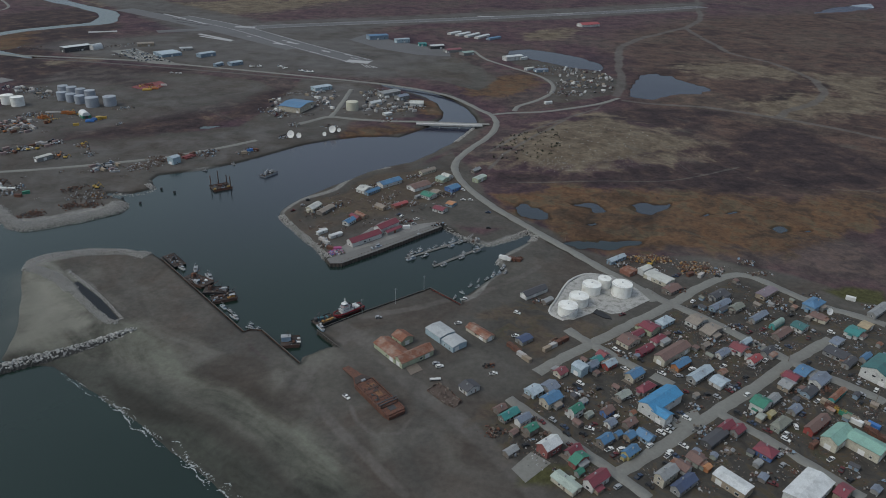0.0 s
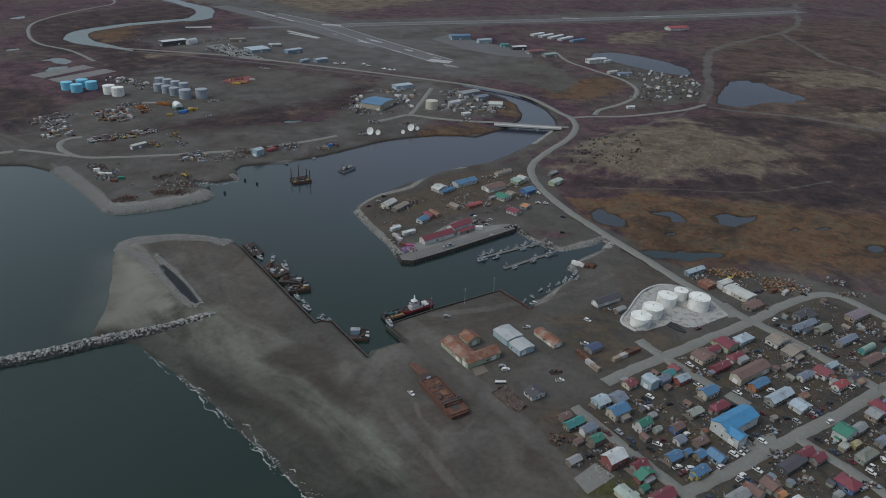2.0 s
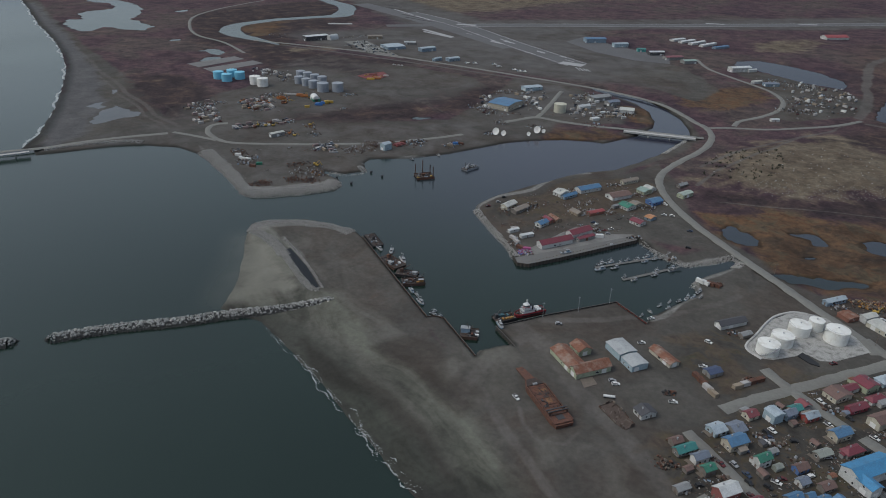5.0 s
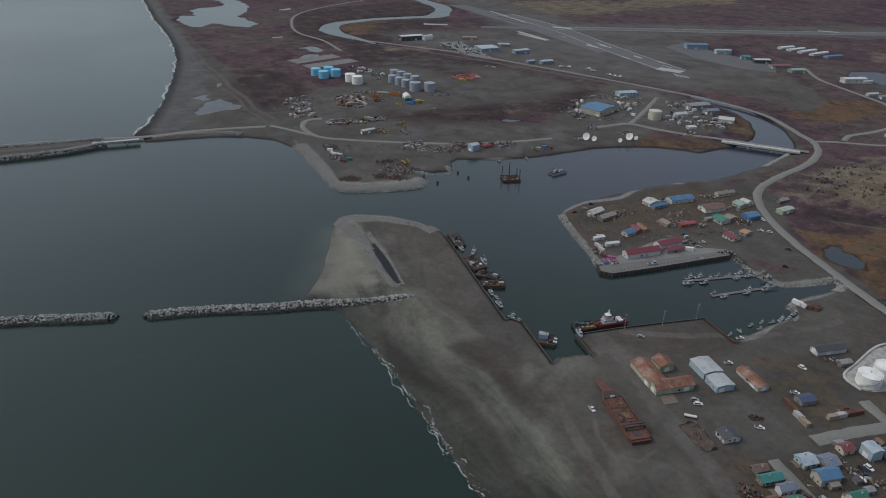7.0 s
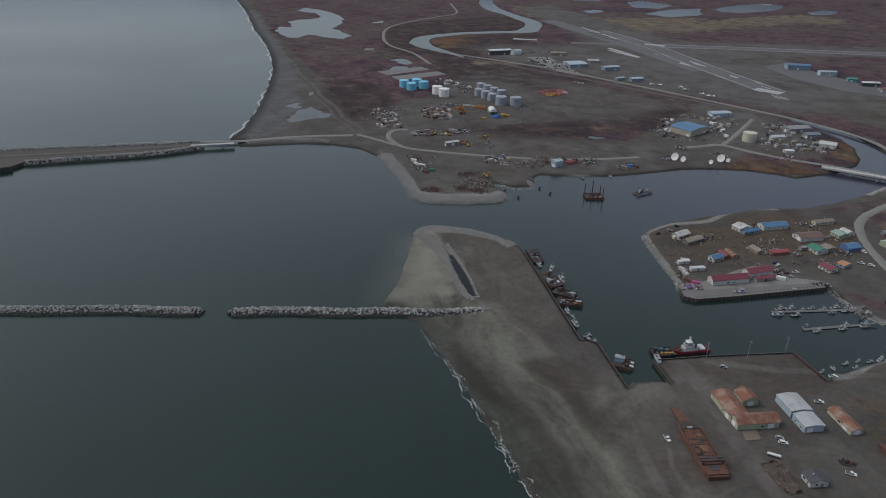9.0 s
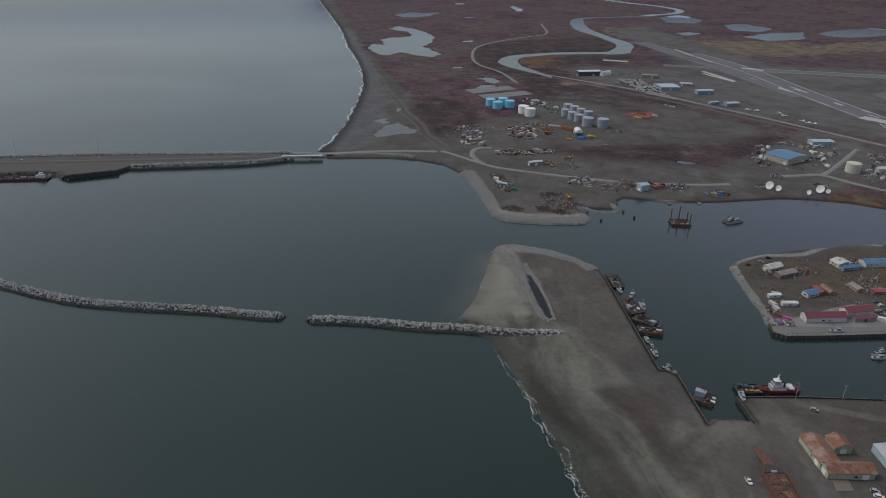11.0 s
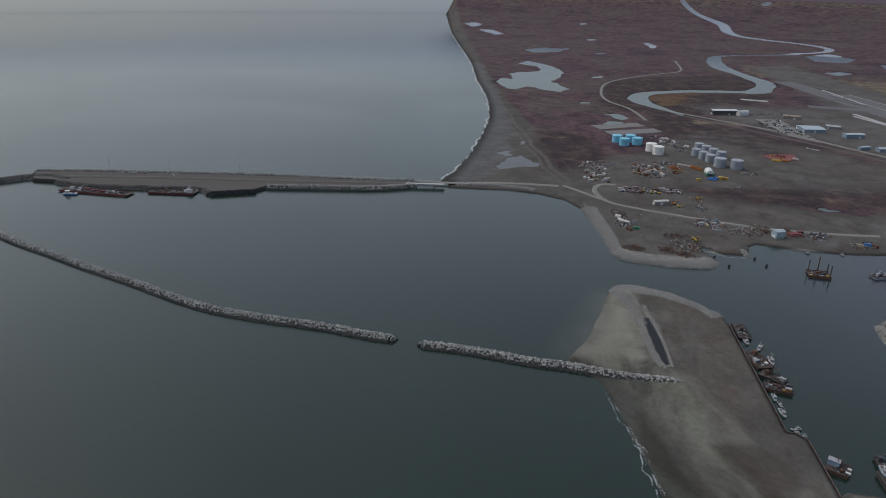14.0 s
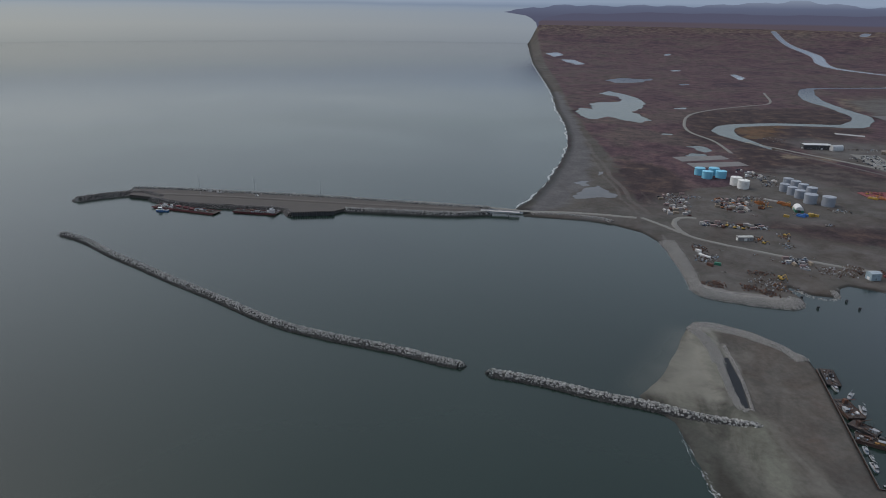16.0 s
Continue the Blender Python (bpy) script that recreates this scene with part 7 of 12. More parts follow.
def foam_line(name, pts, width, seed, label, z=0.07, count=3.0, size=1.0):
    """Broken surf along a shore: many small flat crests of foam."""
    rng = np.random.RandomState(seed)
    p = smooth_line(pts, 3.0)
    n = normals_2d(p)
    length = np.linalg.norm(np.diff(p, axis=0), axis=1).sum()
    m = int(length * count)
    u = rng.uniform(0, len(p) - 1.001, m)
    k = u.astype(int)
    wob = np.sin(u * 0.35 + seed) * 0.6 + np.sin(u * 0.11) * 0.8
    c = p[k] + (p[k + 1] - p[k]) * (u - k)[:, None] + n[k] * ((rng.normal(0, 0.12, m) + wob * 0.55) * width)[:, None]
    t = np.stack([n[k][:, 1], -n[k][:, 0]], 1)
    a, b = rng.uniform(0.15, 0.8, m)[:, None], rng.uniform(0.04, 0.14, m)[:, None]
    a, b = a * size, b * size
    jog = rng.uniform(-0.5, 0.5, (m, 4, 2)) * 0.2
    quad = np.stack([c - t * a - n[k] * b, c + t * a - n[k] * b, c + t * a + n[k] * b, c - t * a + n[k] * b], 1) + jog
    zz = np.full((m, 4, 1), z) + rng.uniform(0, 0.05, (m, 1, 1))
    v = np.concatenate([quad, zz], 2).reshape(-1, 3)
    ob = array_object(name, v, np.arange(m * 4).reshape(-1, 4), M_FOAM)
    tagged(ob, label, "surf", kind="stuff")


def swash(name, pts, seed, label):
    """Lacy foam of small breakers along a beach: a scalloped front with clots, and torn lace behind it."""
    rng = np.random.RandomState(seed)
    cell = 0.26
    p = smooth_line(pts, cell)
    n = normals_2d(p)
    s = np.arange(len(p)) * cell
    far = s / s[-1]
    wide = np.interp(far, [0, 0.5, 1], [1.9, 1.5, 0.6])
    off = np.arange(-6.5, 9.0, cell)
    front = sum(a * np.sin(s / w + ph) for a, w, ph in ((1.0, 9.0, 1.0), (0.7, 3.4, 2.0), (0.45, 1.7, 0.4))) * 0.9
    lace = np.array([[noise.noise(Vector((a / 1.9, o / 1.4, seed))) for o in off] for a in s])
    blot = np.array([[noise.noise(Vector((a / 7.5, o / 5.0, seed + 9.0))) for o in off] for a in s])
    fine = np.array([[noise.noise(Vector((a / 0.9, o / 0.7, seed + 4.0))) for o in off] for a in s])
    rel = (off[None, :] - front[:, None] * wide[:, None]) / wide[:, None]
    ridge = 1 - np.abs(lace) * 6.5
    edge = np.exp(-((rel + 0.2) / 0.26) ** 2) * 1.4
    second = np.exp(-((rel - 1.9 + 0.8 * np.sin(s / 6.0)[:, None]) / 0.3) ** 2) * (0.55 + blot * 2.2)
    body = np.clip(1 - np.abs(rel - 1.1) / 2.8, 0, 1)
    level = edge * (0.75 + blot) + second + ridge * body * (0.85 + blot * 1.8) + fine * 0.55
    on = level > np.interp(far, [0, 0.75, 1], [0.72, 0.78, 1.0])[:, None]
    on[:, 0] = on[:, -1] = on[0] = on[-1] = False
    P = p[:, None] + n[:, None] * -off[None, :, None]
    z = np.maximum(land_height(P.reshape(-1, 2))[0], 0) + 0.05 + 0.1 * np.clip(level, 0, 1).ravel()
    v = np.c_[P.reshape(-1, 2), z]
    i, j = np.nonzero(on[:-1, :-1])
    a = i * len(off) + j
    quads = np.stack([a, a + 1, a + len(off) + 1, a + len(off)], 1)
    used = np.unique(quads)
    v, quads = v[used], np.searchsorted(used, quads)
    v[:, :2] += rng.uniform(-0.1, 0.1, (len(v), 2))
    tagged(array_object(name, v, quads, M_FOAM), label, "surf", kind="stuff")



# ---------------------------------------------------------------- docks, bridges and one-off things
M_RUBBLE = mat("brown_grey_rubble", (0.17, 0.16, 0.15), 0.9, vary=0.3, piece=0.4)
M_PADGRAVEL = mat("washed_gravel_pad", (0.175, 0.172, 0.168), 0.95, vary=0.15, stain=(0.12, 0.118, 0.115), stain_scale=0.06, stain_amount=0.6)
M_CAUSE = mat("causeway_gravel", (0.084, 0.077, 0.071), 0.95, vary=0.2, scale=0.2, stain=(0.07, 0.064, 0.058), stain_scale=0.09, stain_amount=0.6)
M_CHANNEL = mat("dark_channel_floor", (0.022, 0.025, 0.029), 0.7, vary=0.2, spec=0.15)
M_REDRUST = mat("red_bulkhead_paint", (0.24, 0.07, 0.065), 0.8, vary=0.3)
M_PAD = mat("stained_liner", (0.34, 0.335, 0.315), 0.9, vary=0.25, scale=0.3, stain=(0.13, 0.125, 0.115), stain_scale=0.3, stain_amount=0.85)
M_DOCK = mat("grey_dock_deck", (0.15, 0.147, 0.14), 0.9, vary=0.15, scale=0.2, stain=(0.12, 0.115, 0.11), stain_amount=0.5)
M_APRON = mat("stained_concrete_apron", (0.20, 0.195, 0.185), 0.9, vary=0.2, stain=(0.11, 0.105, 0.1), stain_scale=0.08, stain_amount=0.7)
M_DARKWOOD = mat("dark_creosoted_timber", (0.075, 0.062, 0.054), 0.9, vary=0.4, scale=0.5)
M_STEELBLUE = mat("steel_blue_paint", (0.22, 0.30, 0.38), 0.6, vary=0.1)
M_STONE = mat("white_grave_marker", (0.36, 0.35, 0.32), 0.8, piece=0.3)
M_BUSH = mat("dark_shrub_leaves", (0.025, 0.028, 0.018), 0.9, vary=0.3, piece=0.3)


def dock_fenders(a, b, n):
    top = tagged(new("dock_piles"), "dark timber piles along the dock face", "piles", kind="structure")
    for k in range(n):
        x, y = a[0] + (b[0] - a[0]) * k / (n - 1), a[1] + (b[1] - a[1]) * k / (n - 1)
        part("pile", tube((x, y, -2.0), (x, y, 3.3), 0.32, 8), M_WOOD, top)


def small_bridge(x, y, turn, long):
    top = tagged(at("causeway_bridge", x, y, 0, turn, "low concrete bridge joining causeway and shore", "bridge"), kind="structure")
    l = long / 2
    part("deck", boxes((-l, -4.5, 3.3, l, 4.5, 4.0)), M_CONCRETE, top)
    for s in (-4.4, 4.3):
        part("rail", boxes((-l, s, 4.0, l, s + 0.15, 4.9)), M_GREY, top)
    for px in (-l * 0.45, l * 0.45):
        part("pier", boxes((px - 0.6, -4, -2, px + 0.6, 4, 3.3)), M_CONCRETE, top)


def river_bridge(x, y, turn, long):
    top = tagged(at("river_bridge", x, y, 0, turn, "concrete road bridge with two piers over the river", "bridge"), kind="structure")
    l = long / 2
    part("deck", boxes((-l - 6, -4.6, 3.1, l + 6, 4.6, 4.05)), M_CONCRETE, top)
    part("girder", boxes((-l - 4, -3.8, 2.1, l + 4, -3.2, 3.1), (-l - 4, 3.2, 2.1, l + 4, 3.8, 3.1)), M_DARKMETAL, top)
    for s in (-4.6, 4.4):
        part("parapet", boxes((-l - 6, s, 4.05, l + 6, s + 0.2, 5.0)), M_CONCRETE, top)
    for px in (-l * 0.35, l * 0.35):
        part("pier", boxes((px - 0.7, -3.8, -3, px + 0.7, 3.8, 2.1)), M_CONCRETE, top)


def float_dock(x, y, turn, long):
    top = at("float_dock", x, y, 0, turn, "grey timber floating dock for small boats", "dock", "floating docks")
    l = long / 2
    n = max(3, int(long / 6))
    for k in range(n):
        x0 = -l + long * k / n
        part("pontoon", boxes((x0 + 0.3, -1.1, -0.4, x0 + long / n - 0.3, 1.1, 0.4)), M_BLACK, top)
    for k in range(int(long / 2.5)):
        x0 = -l + 2.5 * k
        part("deck_board", boxes((x0, -1.3, 0.4, x0 + 2.42, 1.3, 0.55)), M_DOCK, top)
    for px in (-l * 0.9, 0, l * 0.9):
        part("guide_post", tube((px, 1.5, -2), (px, 1.5, 3.2), 0.22, 8), M_DARKMETAL, top)


def gangway(x, y, turn, long):
    top = at("gangway", x, y, 0, turn, "grey ramp from the shore to a float", "gangway", "gangways")
    l = long / 2
    v = [(-l - 1, -0.8, 0.55), (l + 1, -0.8, 2.9), (l + 1, 0.8, 2.9), (-l - 1, 0.8, 0.55), (-l - 1, -0.8, 0.35), (l + 1, -0.8, 2.7), (l + 1, 0.8, 2.7), (-l - 1, 0.8, 0.35)]
    mesh_object("walkway", v, [(0, 1, 2, 3), (7, 6, 5, 4), (0, 4, 5, 1), (2, 6, 7, 3), (1, 5, 6, 2), (3, 7, 4, 0)], M_DOCK, top)
    part("handrail", tubes([((-l - 1, s, 1.5), (l + 1, s, 3.85)) for s in (-0.75, 0.75)], 0.06), M_GREY, top)


def boat_models():
    far = ((10, M_GREY, M_STEELBLUE, "grey fishing boat with a blue-grey cabin"), (7.5, M_GREY, M_DULLWHITE, "small grey fishing boat with white cabin"), (8.5, M_BLACK, M_GREY, "dark-hulled work boat with a grey cabin"), (9, M_STEELBLUE, M_DULLWHITE, "blue-grey fishing boat with a white cabin"), (16, M_BLUE, M_WHITE, "blue and white tug boat by the causeway"))
    return [(boat_model(long, h, c, label), long) for long, h, c, label in far]


BOAT_USED = set()


def moor(k, x, y, turn, long):
    ob, size = BOATS[k]
    s = max(0.6, min(1.5, 0.88 * long / size))
    z = 0.0 if land_height(np.array([[x, y]]))[0][0] < 0.2 else 0.0
    h = float(land_height(np.array([[x, y]]))[0][0])
    if h > 0.3:
        z = h + 0.45
    m = pose(x, y, z, 0, 0, turn)
    if k in BOAT_USED:
        ob = copy_thing(ob, m)
    BOAT_USED.add(k)
    ob.matrix_basis = m
    ob.scale = (s, s, s)


def mooring_dolphin(x, y):
    top = at("mooring_dolphin", x, y, 0, 0, "dark cluster of mooring piles standing in water", "piles", "mooring piles")
    for dx, dy in ((-0.5, -0.3), (0.5, -0.3), (0, 0.55)):
        part("pile", tube((dx * 1.5, dy * 1.5, -2), (dx, dy, 1.5), 0.42, 8), M_BLACK, top)
    part("cap", tube((0, 0, 1.3), (0, 0, 1.9), 1.2, 10), M_BLACK, top)


def stranded_barge(x, y, turn, long, wide, ramp):
    """A rusted landing barge lying on the beach, its bow ramp let down."""
    top = at("rusted_barge", x, y, LAND - 0.1, turn, "rusted landing barge stranded on the gravel beach", "barge")
    l, w = long / 2, wide / 2
    o = [(-l, -w * 0.5), (-l * 0.68, -w), (l * 0.8, -w), (l, -w * 0.85), (l, w * 0.85), (l * 0.8, w), (-l * 0.68, w), (-l, w * 0.5)]
    part("hull", prism(o, -0.5, 2.4, 1.03), M_RUSTHULL, top)
    part("well_deck", boxes((-l * 0.7, -w * 0.72, 2.44, l * 0.45, w * 0.72, 2.52)), M_RUSTHULL, top)
    part("bulwark", boxes((-l * 0.66, -w * 1.0, 2.4, l * 0.95, -w * 0.9, 3.3), (-l * 0.66, w * 0.9, 2.4, l * 0.95, w * 1.0, 3.3)), M_RUSTHULL, top)
    for k in range(9):
        px = -l * 0.62 + k * l * 0.18
        for s in (-1, 1):
            part("bulwark_rib", boxes((px - 0.12, s * w * 0.84 - 0.15, 2.5, px + 0.12, s * w * 0.84 + 0.3, 3.6)), M_RUST2, top)
    v = [(-l, -w * 0.5, 2.3), (-l, w * 0.5, 2.3), (-l - ramp, w * 0.38, 0.3), (-l - ramp, -w * 0.38, 0.3), (-l, -w * 0.5, 1.9), (-l, w * 0.5, 1.9), (-l - ramp, w * 0.38, -0.1), (-l - ramp, -w * 0.38, -0.1)]
    mesh_object("bow_ramp", v, [(0, 1, 2, 3), (7, 6, 5, 4), (0, 3, 7, 4), (1, 5, 6, 2), (2, 6, 7, 3), (0, 4, 5, 1)], M_RUSTHULL, top)
    part("stern_deck", boxes((l * 0.5, -w * 0.9, 2.4, l * 0.98, w * 0.9, 3.1)), M_RUSTHULL, top)
    part("engine_hatch", boxes((l * 0.68, -w * 0.35, 3.1, l * 0.86, w * 0.35, 3.3)), M_DARKMETAL, top)
    frame_ = part("gantry", boxes((l * 0.5, -w * 0.95, 3.1, l * 0.54, w * 0.95, 3.5), (l * 0.62, -w * 0.95, 3.1, l * 0.66, w * 0.95, 3.5), (l * 0.5, -w * 0.95, 3.5, l * 0.66, -w * 0.8, 5.2), (l * 0.5, w * 0.8, 3.5, l * 0.66, w * 0.95, 5.2)), M_RUST2, top)
    part("gantry_beam", boxes((l * 0.52, -w * 1.05, 5.2, l * 0.56, w * 1.05, 5.6), (l * 0.62, -w * 1.05, 5.2, l * 0.65, w * 1.05, 5.6)), M_DARKMETAL, frame_)
    part("winch", tube((-l * 0.72, -1.2, 3.1), (-l * 0.72, 1.2, 3.1), 0.7, 12), M_GREY, top)
    rng = random.Random(5)
    for k in range(12):
        px, py, a, c = rng.uniform(-l * 0.6, l * 0.36), rng.uniform(-w * 0.5, w * 0.5), rng.uniform(0.8, 2.6), rng.uniform(0.6, 1.6)
        part("deck_plate", boxes((px - a, max(-w * 0.7, py - c), 2.5, px + a, min(w * 0.7, py + c), 2.54 + k * 0.012)), rng.choice((M_DECK, M_RUST, M_RUST2, M_OCHRE_RUST, M_OCHRE_RUST)), top)
    for k in range(6):
        px = -l * 0.66 + rng.uniform(0, l * 1.0)
        part("deck_beam", boxes((px, -w * 0.7, 2.5, px + 0.22, w * 0.7, 2.72)), rng.choice((M_RUST2, M_RUSTHULL, M_DECK)), top)
    for s in (-1, 1):
        part("walkway", boxes((-l * 0.6, s * w * 0.8 - 0.25, 2.5, l * 0.45, s * w * 0.8 + 0.25, 2.7)), M_RUST2, top)
    part("foredeck", prism([(-l * 0.98, -w * 0.46), (-l * 0.7, -w * 0.9), (-l * 0.7, w * 0.9), (-l * 0.98, w * 0.46)], 2.3, 2.9), M_DECK, top)
    for k in range(26):
        px, py, s = rng.uniform(-l * 0.8, l * 0.4), rng.uniform(-w * 0.6, w * 0.6), rng.uniform(0.25, 0.8)
        part("deck_scrap", boxes((px - s, py - s * 0.5, 2.5, px + s, py + s * 0.5, 2.5 + s * 0.7)), rng.choice((M_DARKMETAL, M_RUST2, M_BLACK, M_DECK)), top)


def timber_deck(pts):
    """A ruined platform: dark planks, broken stubs of wall round its edge, posts and fallen boards."""
    top = at("ruined_deck", 0, 0, 0, 0, "ruined dark timber deck with broken walls on the gravel", "deck")
    part("platform", prism(pts, 2.3, 2.9), M_OLDWOOD, top)
    rng = random.Random(9)
    cx, cy = sum(q[0] for q in pts) / len(pts), sum(q[1] for q in pts) / len(pts)
    for k, (x0, y0) in enumerate(pts):
        x1, y1 = pts[(k + 1) % len(pts)]
        long, turn = math.hypot(x1 - x0, y1 - y0), math.degrees(math.atan2(y1 - y0, x1 - x0))
        u = 0.2
        while u < long - 0.6:
            run = min(rng.uniform(0.8, 2.6), long - u)
            if rng.random() < 0.72:
                ob = part("wall_stub", boxes((0, 0.05, 2.85, run, 0.3, 2.9 + rng.uniform(0.5, 1.7))), rng.choice((M_OLDWOOD, M_WOOD, M_RUST2)), top)
                ob.matrix_basis = pose(x0 + (x1 - x0) * u / long, y0 + (y1 - y0) * u / long, 0, 0, 0, turn)
            u += run + rng.uniform(0, 0.7)
    for k in range(20):
        f, g = rng.random() ** 0.5 * 0.8, rng.choice(pts)
        x, y, s = cx + (g[0] - cx) * f, cy + (g[1] - cy) * f, rng.uniform(0.5, 1.7)
        ob = part("loose_board", boxes((-s, -0.15, 2.88, s, 0.15, 2.95 + rng.uniform(0.1, 0.3))), rng.choice((M_WOOD, M_OLDWOOD)), top)
        ob.matrix_basis = pose(x, y, 0, 0, 0, rng.uniform(0, 180))
    for k in range(7):
        f, g = rng.random() * 0.85, rng.choice(pts)
        x, y = cx + (g[0] - cx) * f, cy + (g[1] - cy) * f
        part("post", boxes((x - 0.15, y - 0.15, 2.8, x + 0.15, y + 0.15, rng.uniform(3.8, 5.0))), M_OLDWOOD, top)


M_OLDWOOD = mat("dark_rotten_timber", (0.082, 0.062, 0.052), 0.95, vary=0.4, scale=0.5, stain=(0.13, 0.10, 0.085), stain_scale=0.5, stain_amount=0.6)
M_DULLRED = mat("dull_red_paint", (0.19, 0.06, 0.06), 0.8, vary=0.3)
M_DULLTEAL = mat("dull_teal_paint", (0.06, 0.13, 0.15), 0.7, vary=0.3)
M_OCHRE = mat("ochre_paint", (0.30, 0.17, 0.06), 0.8, vary=0.3)
M_MAROON = mat("maroon_hull_paint", (0.13, 0.032, 0.036), 0.7, vary=0.3, stain=(0.06, 0.035, 0.03), stain_scale=0.3, stain_amount=0.7)
M_FADED = mat("faded_pink_paint", (0.27, 0.20, 0.19), 0.7, vary=0.2)
CAR_USED, FAR_CAR_USED, BOX_USED, MACHINE_USED = set(), set(), set(), {}


def car_models(far=False):
    return [car_model(M_WHITE, 4.9, "white pickup truck parked on gravel", True, far), car_model(M_GREY, 4.3, "silver-grey car parked on gravel", False, far), car_model(M_MAROON, 4.8, "dark red pickup truck parked on gravel", True, far),
            car_model(M_BLACK, 4.3, "dark car parked on gravel", False, far), car_model(M_NAVY, 4.8, "dark blue pickup truck parked on gravel", True, far), car_model(M_WHITE, 4.6, "white van parked on gravel", False, far)]


def place_model(used, models, k, x, y, turn, lift=0.0):
    m = pose(x, y, LAND + lift, 0, 0, turn)
    if k in used:
        return copy_thing(models[k], m)
    used.add(k)
    models[k].matrix_basis = m
    return models[k]


def park(k, x, y, turn):
    if math.hypot(x, y) > 560:
        place_model(FAR_CAR_USED, FAR_CARS, k, x, y, turn)
    else:
        place_model(CAR_USED, CARS, k, x, y, turn)


def container_models():
    tones = ((M_RUSTHULL, "faded rust-red shipping container"), (M_WHITE, "white shipping container on gravel"), (WALLS["tan"], "tan shipping container on gravel"), (M_YELLOW, "yellow shipping container on gravel"), (M_GREEN, "dark green shipping container on gravel"), (M_BLUE, "blue shipping container on gravel"), (M_PINK, "magenta bundle of fishing gear on the dock"), (M_FADED, "faded pinkish box trailer on gravel"), (M_DULLWHITE, "dirty white box trailer on gravel"))
    return [container_model(m, label if len(label.split()) > 3 else label + " on gravel") for m, label in tones]


def stow(k, x, y, turn):
    place_model(BOX_USED, BOXES, k, x, y, turn)


TANKERS = []


def trailer(x, y, turn):
    m = pose(x, y, LAND, 0, 0, turn)
    if TANKERS:
        copy_thing(TANKERS[0], m)
    else:
        TANKERS.append(tanker_model("white tank trailer parked on gravel"))
        TANKERS[0].matrix_basis = m
        TANKERS[0].scale = (0.62, 0.62, 0.62)


def machine(k, x, y, turn):
    tones = ((M_YELLOW, "yellow excavator parked in a yard"), (M_ORANGE, "orange excavator parked in a yard"), (M_YELLOW, "yellow loader with its arm raised"))
    m = pose(x, y, LAND, 0, 0, turn)
    if k in MACHINE_USED:
        copy_thing(MACHINE_USED[k], m)
    else:
        MACHINE_USED[k] = digger_model(*tones[k])
        MACHINE_USED[k].matrix_basis = m


def scatter_in(outline, count, seed):
    """Places spread inside an outline."""
    rng = np.random.RandomState(seed)
    arr = np.asarray(outline)
    p = rng.uniform(arr.min(0), arr.max(0), (count * 4, 2))
    p = p[distance_to(p, outline, True) < 0][:count]
    return p, rng


def ground_at(p):
    h, water, _ = land_height(p)
    return h + np.where(water > 0, soft(outline_field(p, [HILL], True, 80.0) + 20, 45) * 7.0 * np.clip(water / 20, 0, 1), 0)


def arch_tent(x, y, turn, long, wide, high):
    """A fabric shelter: a white vault on dark green walls."""
    top = at("fabric_shelter", x, y, LAND, turn, "white vaulted fabric shelter on dark green walls", "shelter")
    n, l, w = 10, long / 2, wide / 2
    part("wall", boxes((-l, -w, -0.3, l, w, high * 0.45)), M_GREEN, top)
    v, q = [], []
    for k in range(n + 1):
        a = math.pi * k / n
        v += [(-l - 0.2, -math.cos(a) * (w + 0.15), high * 0.45 + math.sin(a) * high * 0.55), (l + 0.2, -math.cos(a) * (w + 0.15), high * 0.45 + math.sin(a) * high * 0.55)]
    q = [(2 * k, 2 * k + 1, 2 * k + 3, 2 * k + 2) for k in range(n)] + [tuple(range(0, 2 * n + 2, 2)), tuple(range(2 * n + 1, 0, -2))]
    mesh_object("canopy", v, q, M_WHITE, top)
    part("door", boxes((l + 0.02, -w * 0.4, -0.2, l + 0.1, w * 0.4, high * 0.5)), M_DARKMETAL, top)
    return top


def pipe_stack(x, y, turn, long, wide, high, material, label):
    """A stack of long steel sections on timber bearers."""
    top = at("steel_stack", x, y, LAND, turn, label, "steel stack")
    rows = max(2, int(wide / 1.4))
    for k in range(rows):
        c = -wide / 2 + (k + 0.5) * wide / rows
        part("section", boxes((-long / 2 + (k * 37 % 5) * 0.3, c - wide / rows * 0.42, 0.3, long / 2 - (k * 53 % 7) * 0.3, c + wide / rows * 0.42, 0.3 + high * (0.6 + (k * 29 % 5) * 0.1))), material, top)
    for s in (-0.35, 0.35):
        part("bearer", boxes((long * s - 0.15, -wide / 2, -0.2, long * s + 0.15, wide / 2, 0.3)), M_WOOD, top)
    return top


def free_spots(outline, count, seed, near, far, room):
    """Places in an outline that lie clear of walls and at a set range of distances from the streets."""
    p, rng = scatter_in(outline, count, seed)
    d = outline_field(p, STREETS, False, 60.0)
    keep = (d > near) & (d < far)
    for x, y, r in FOOTPRINTS:
        keep &= np.hypot(p[:, 0] - x, p[:, 1] - y) > r + room
    out = []
    for q in p[keep]:
        if all((q[0] - o[0]) ** 2 + (q[1] - o[1]) ** 2 > 36 for o in out):
            out.append((float(q[0]), float(q[1])))
    return out


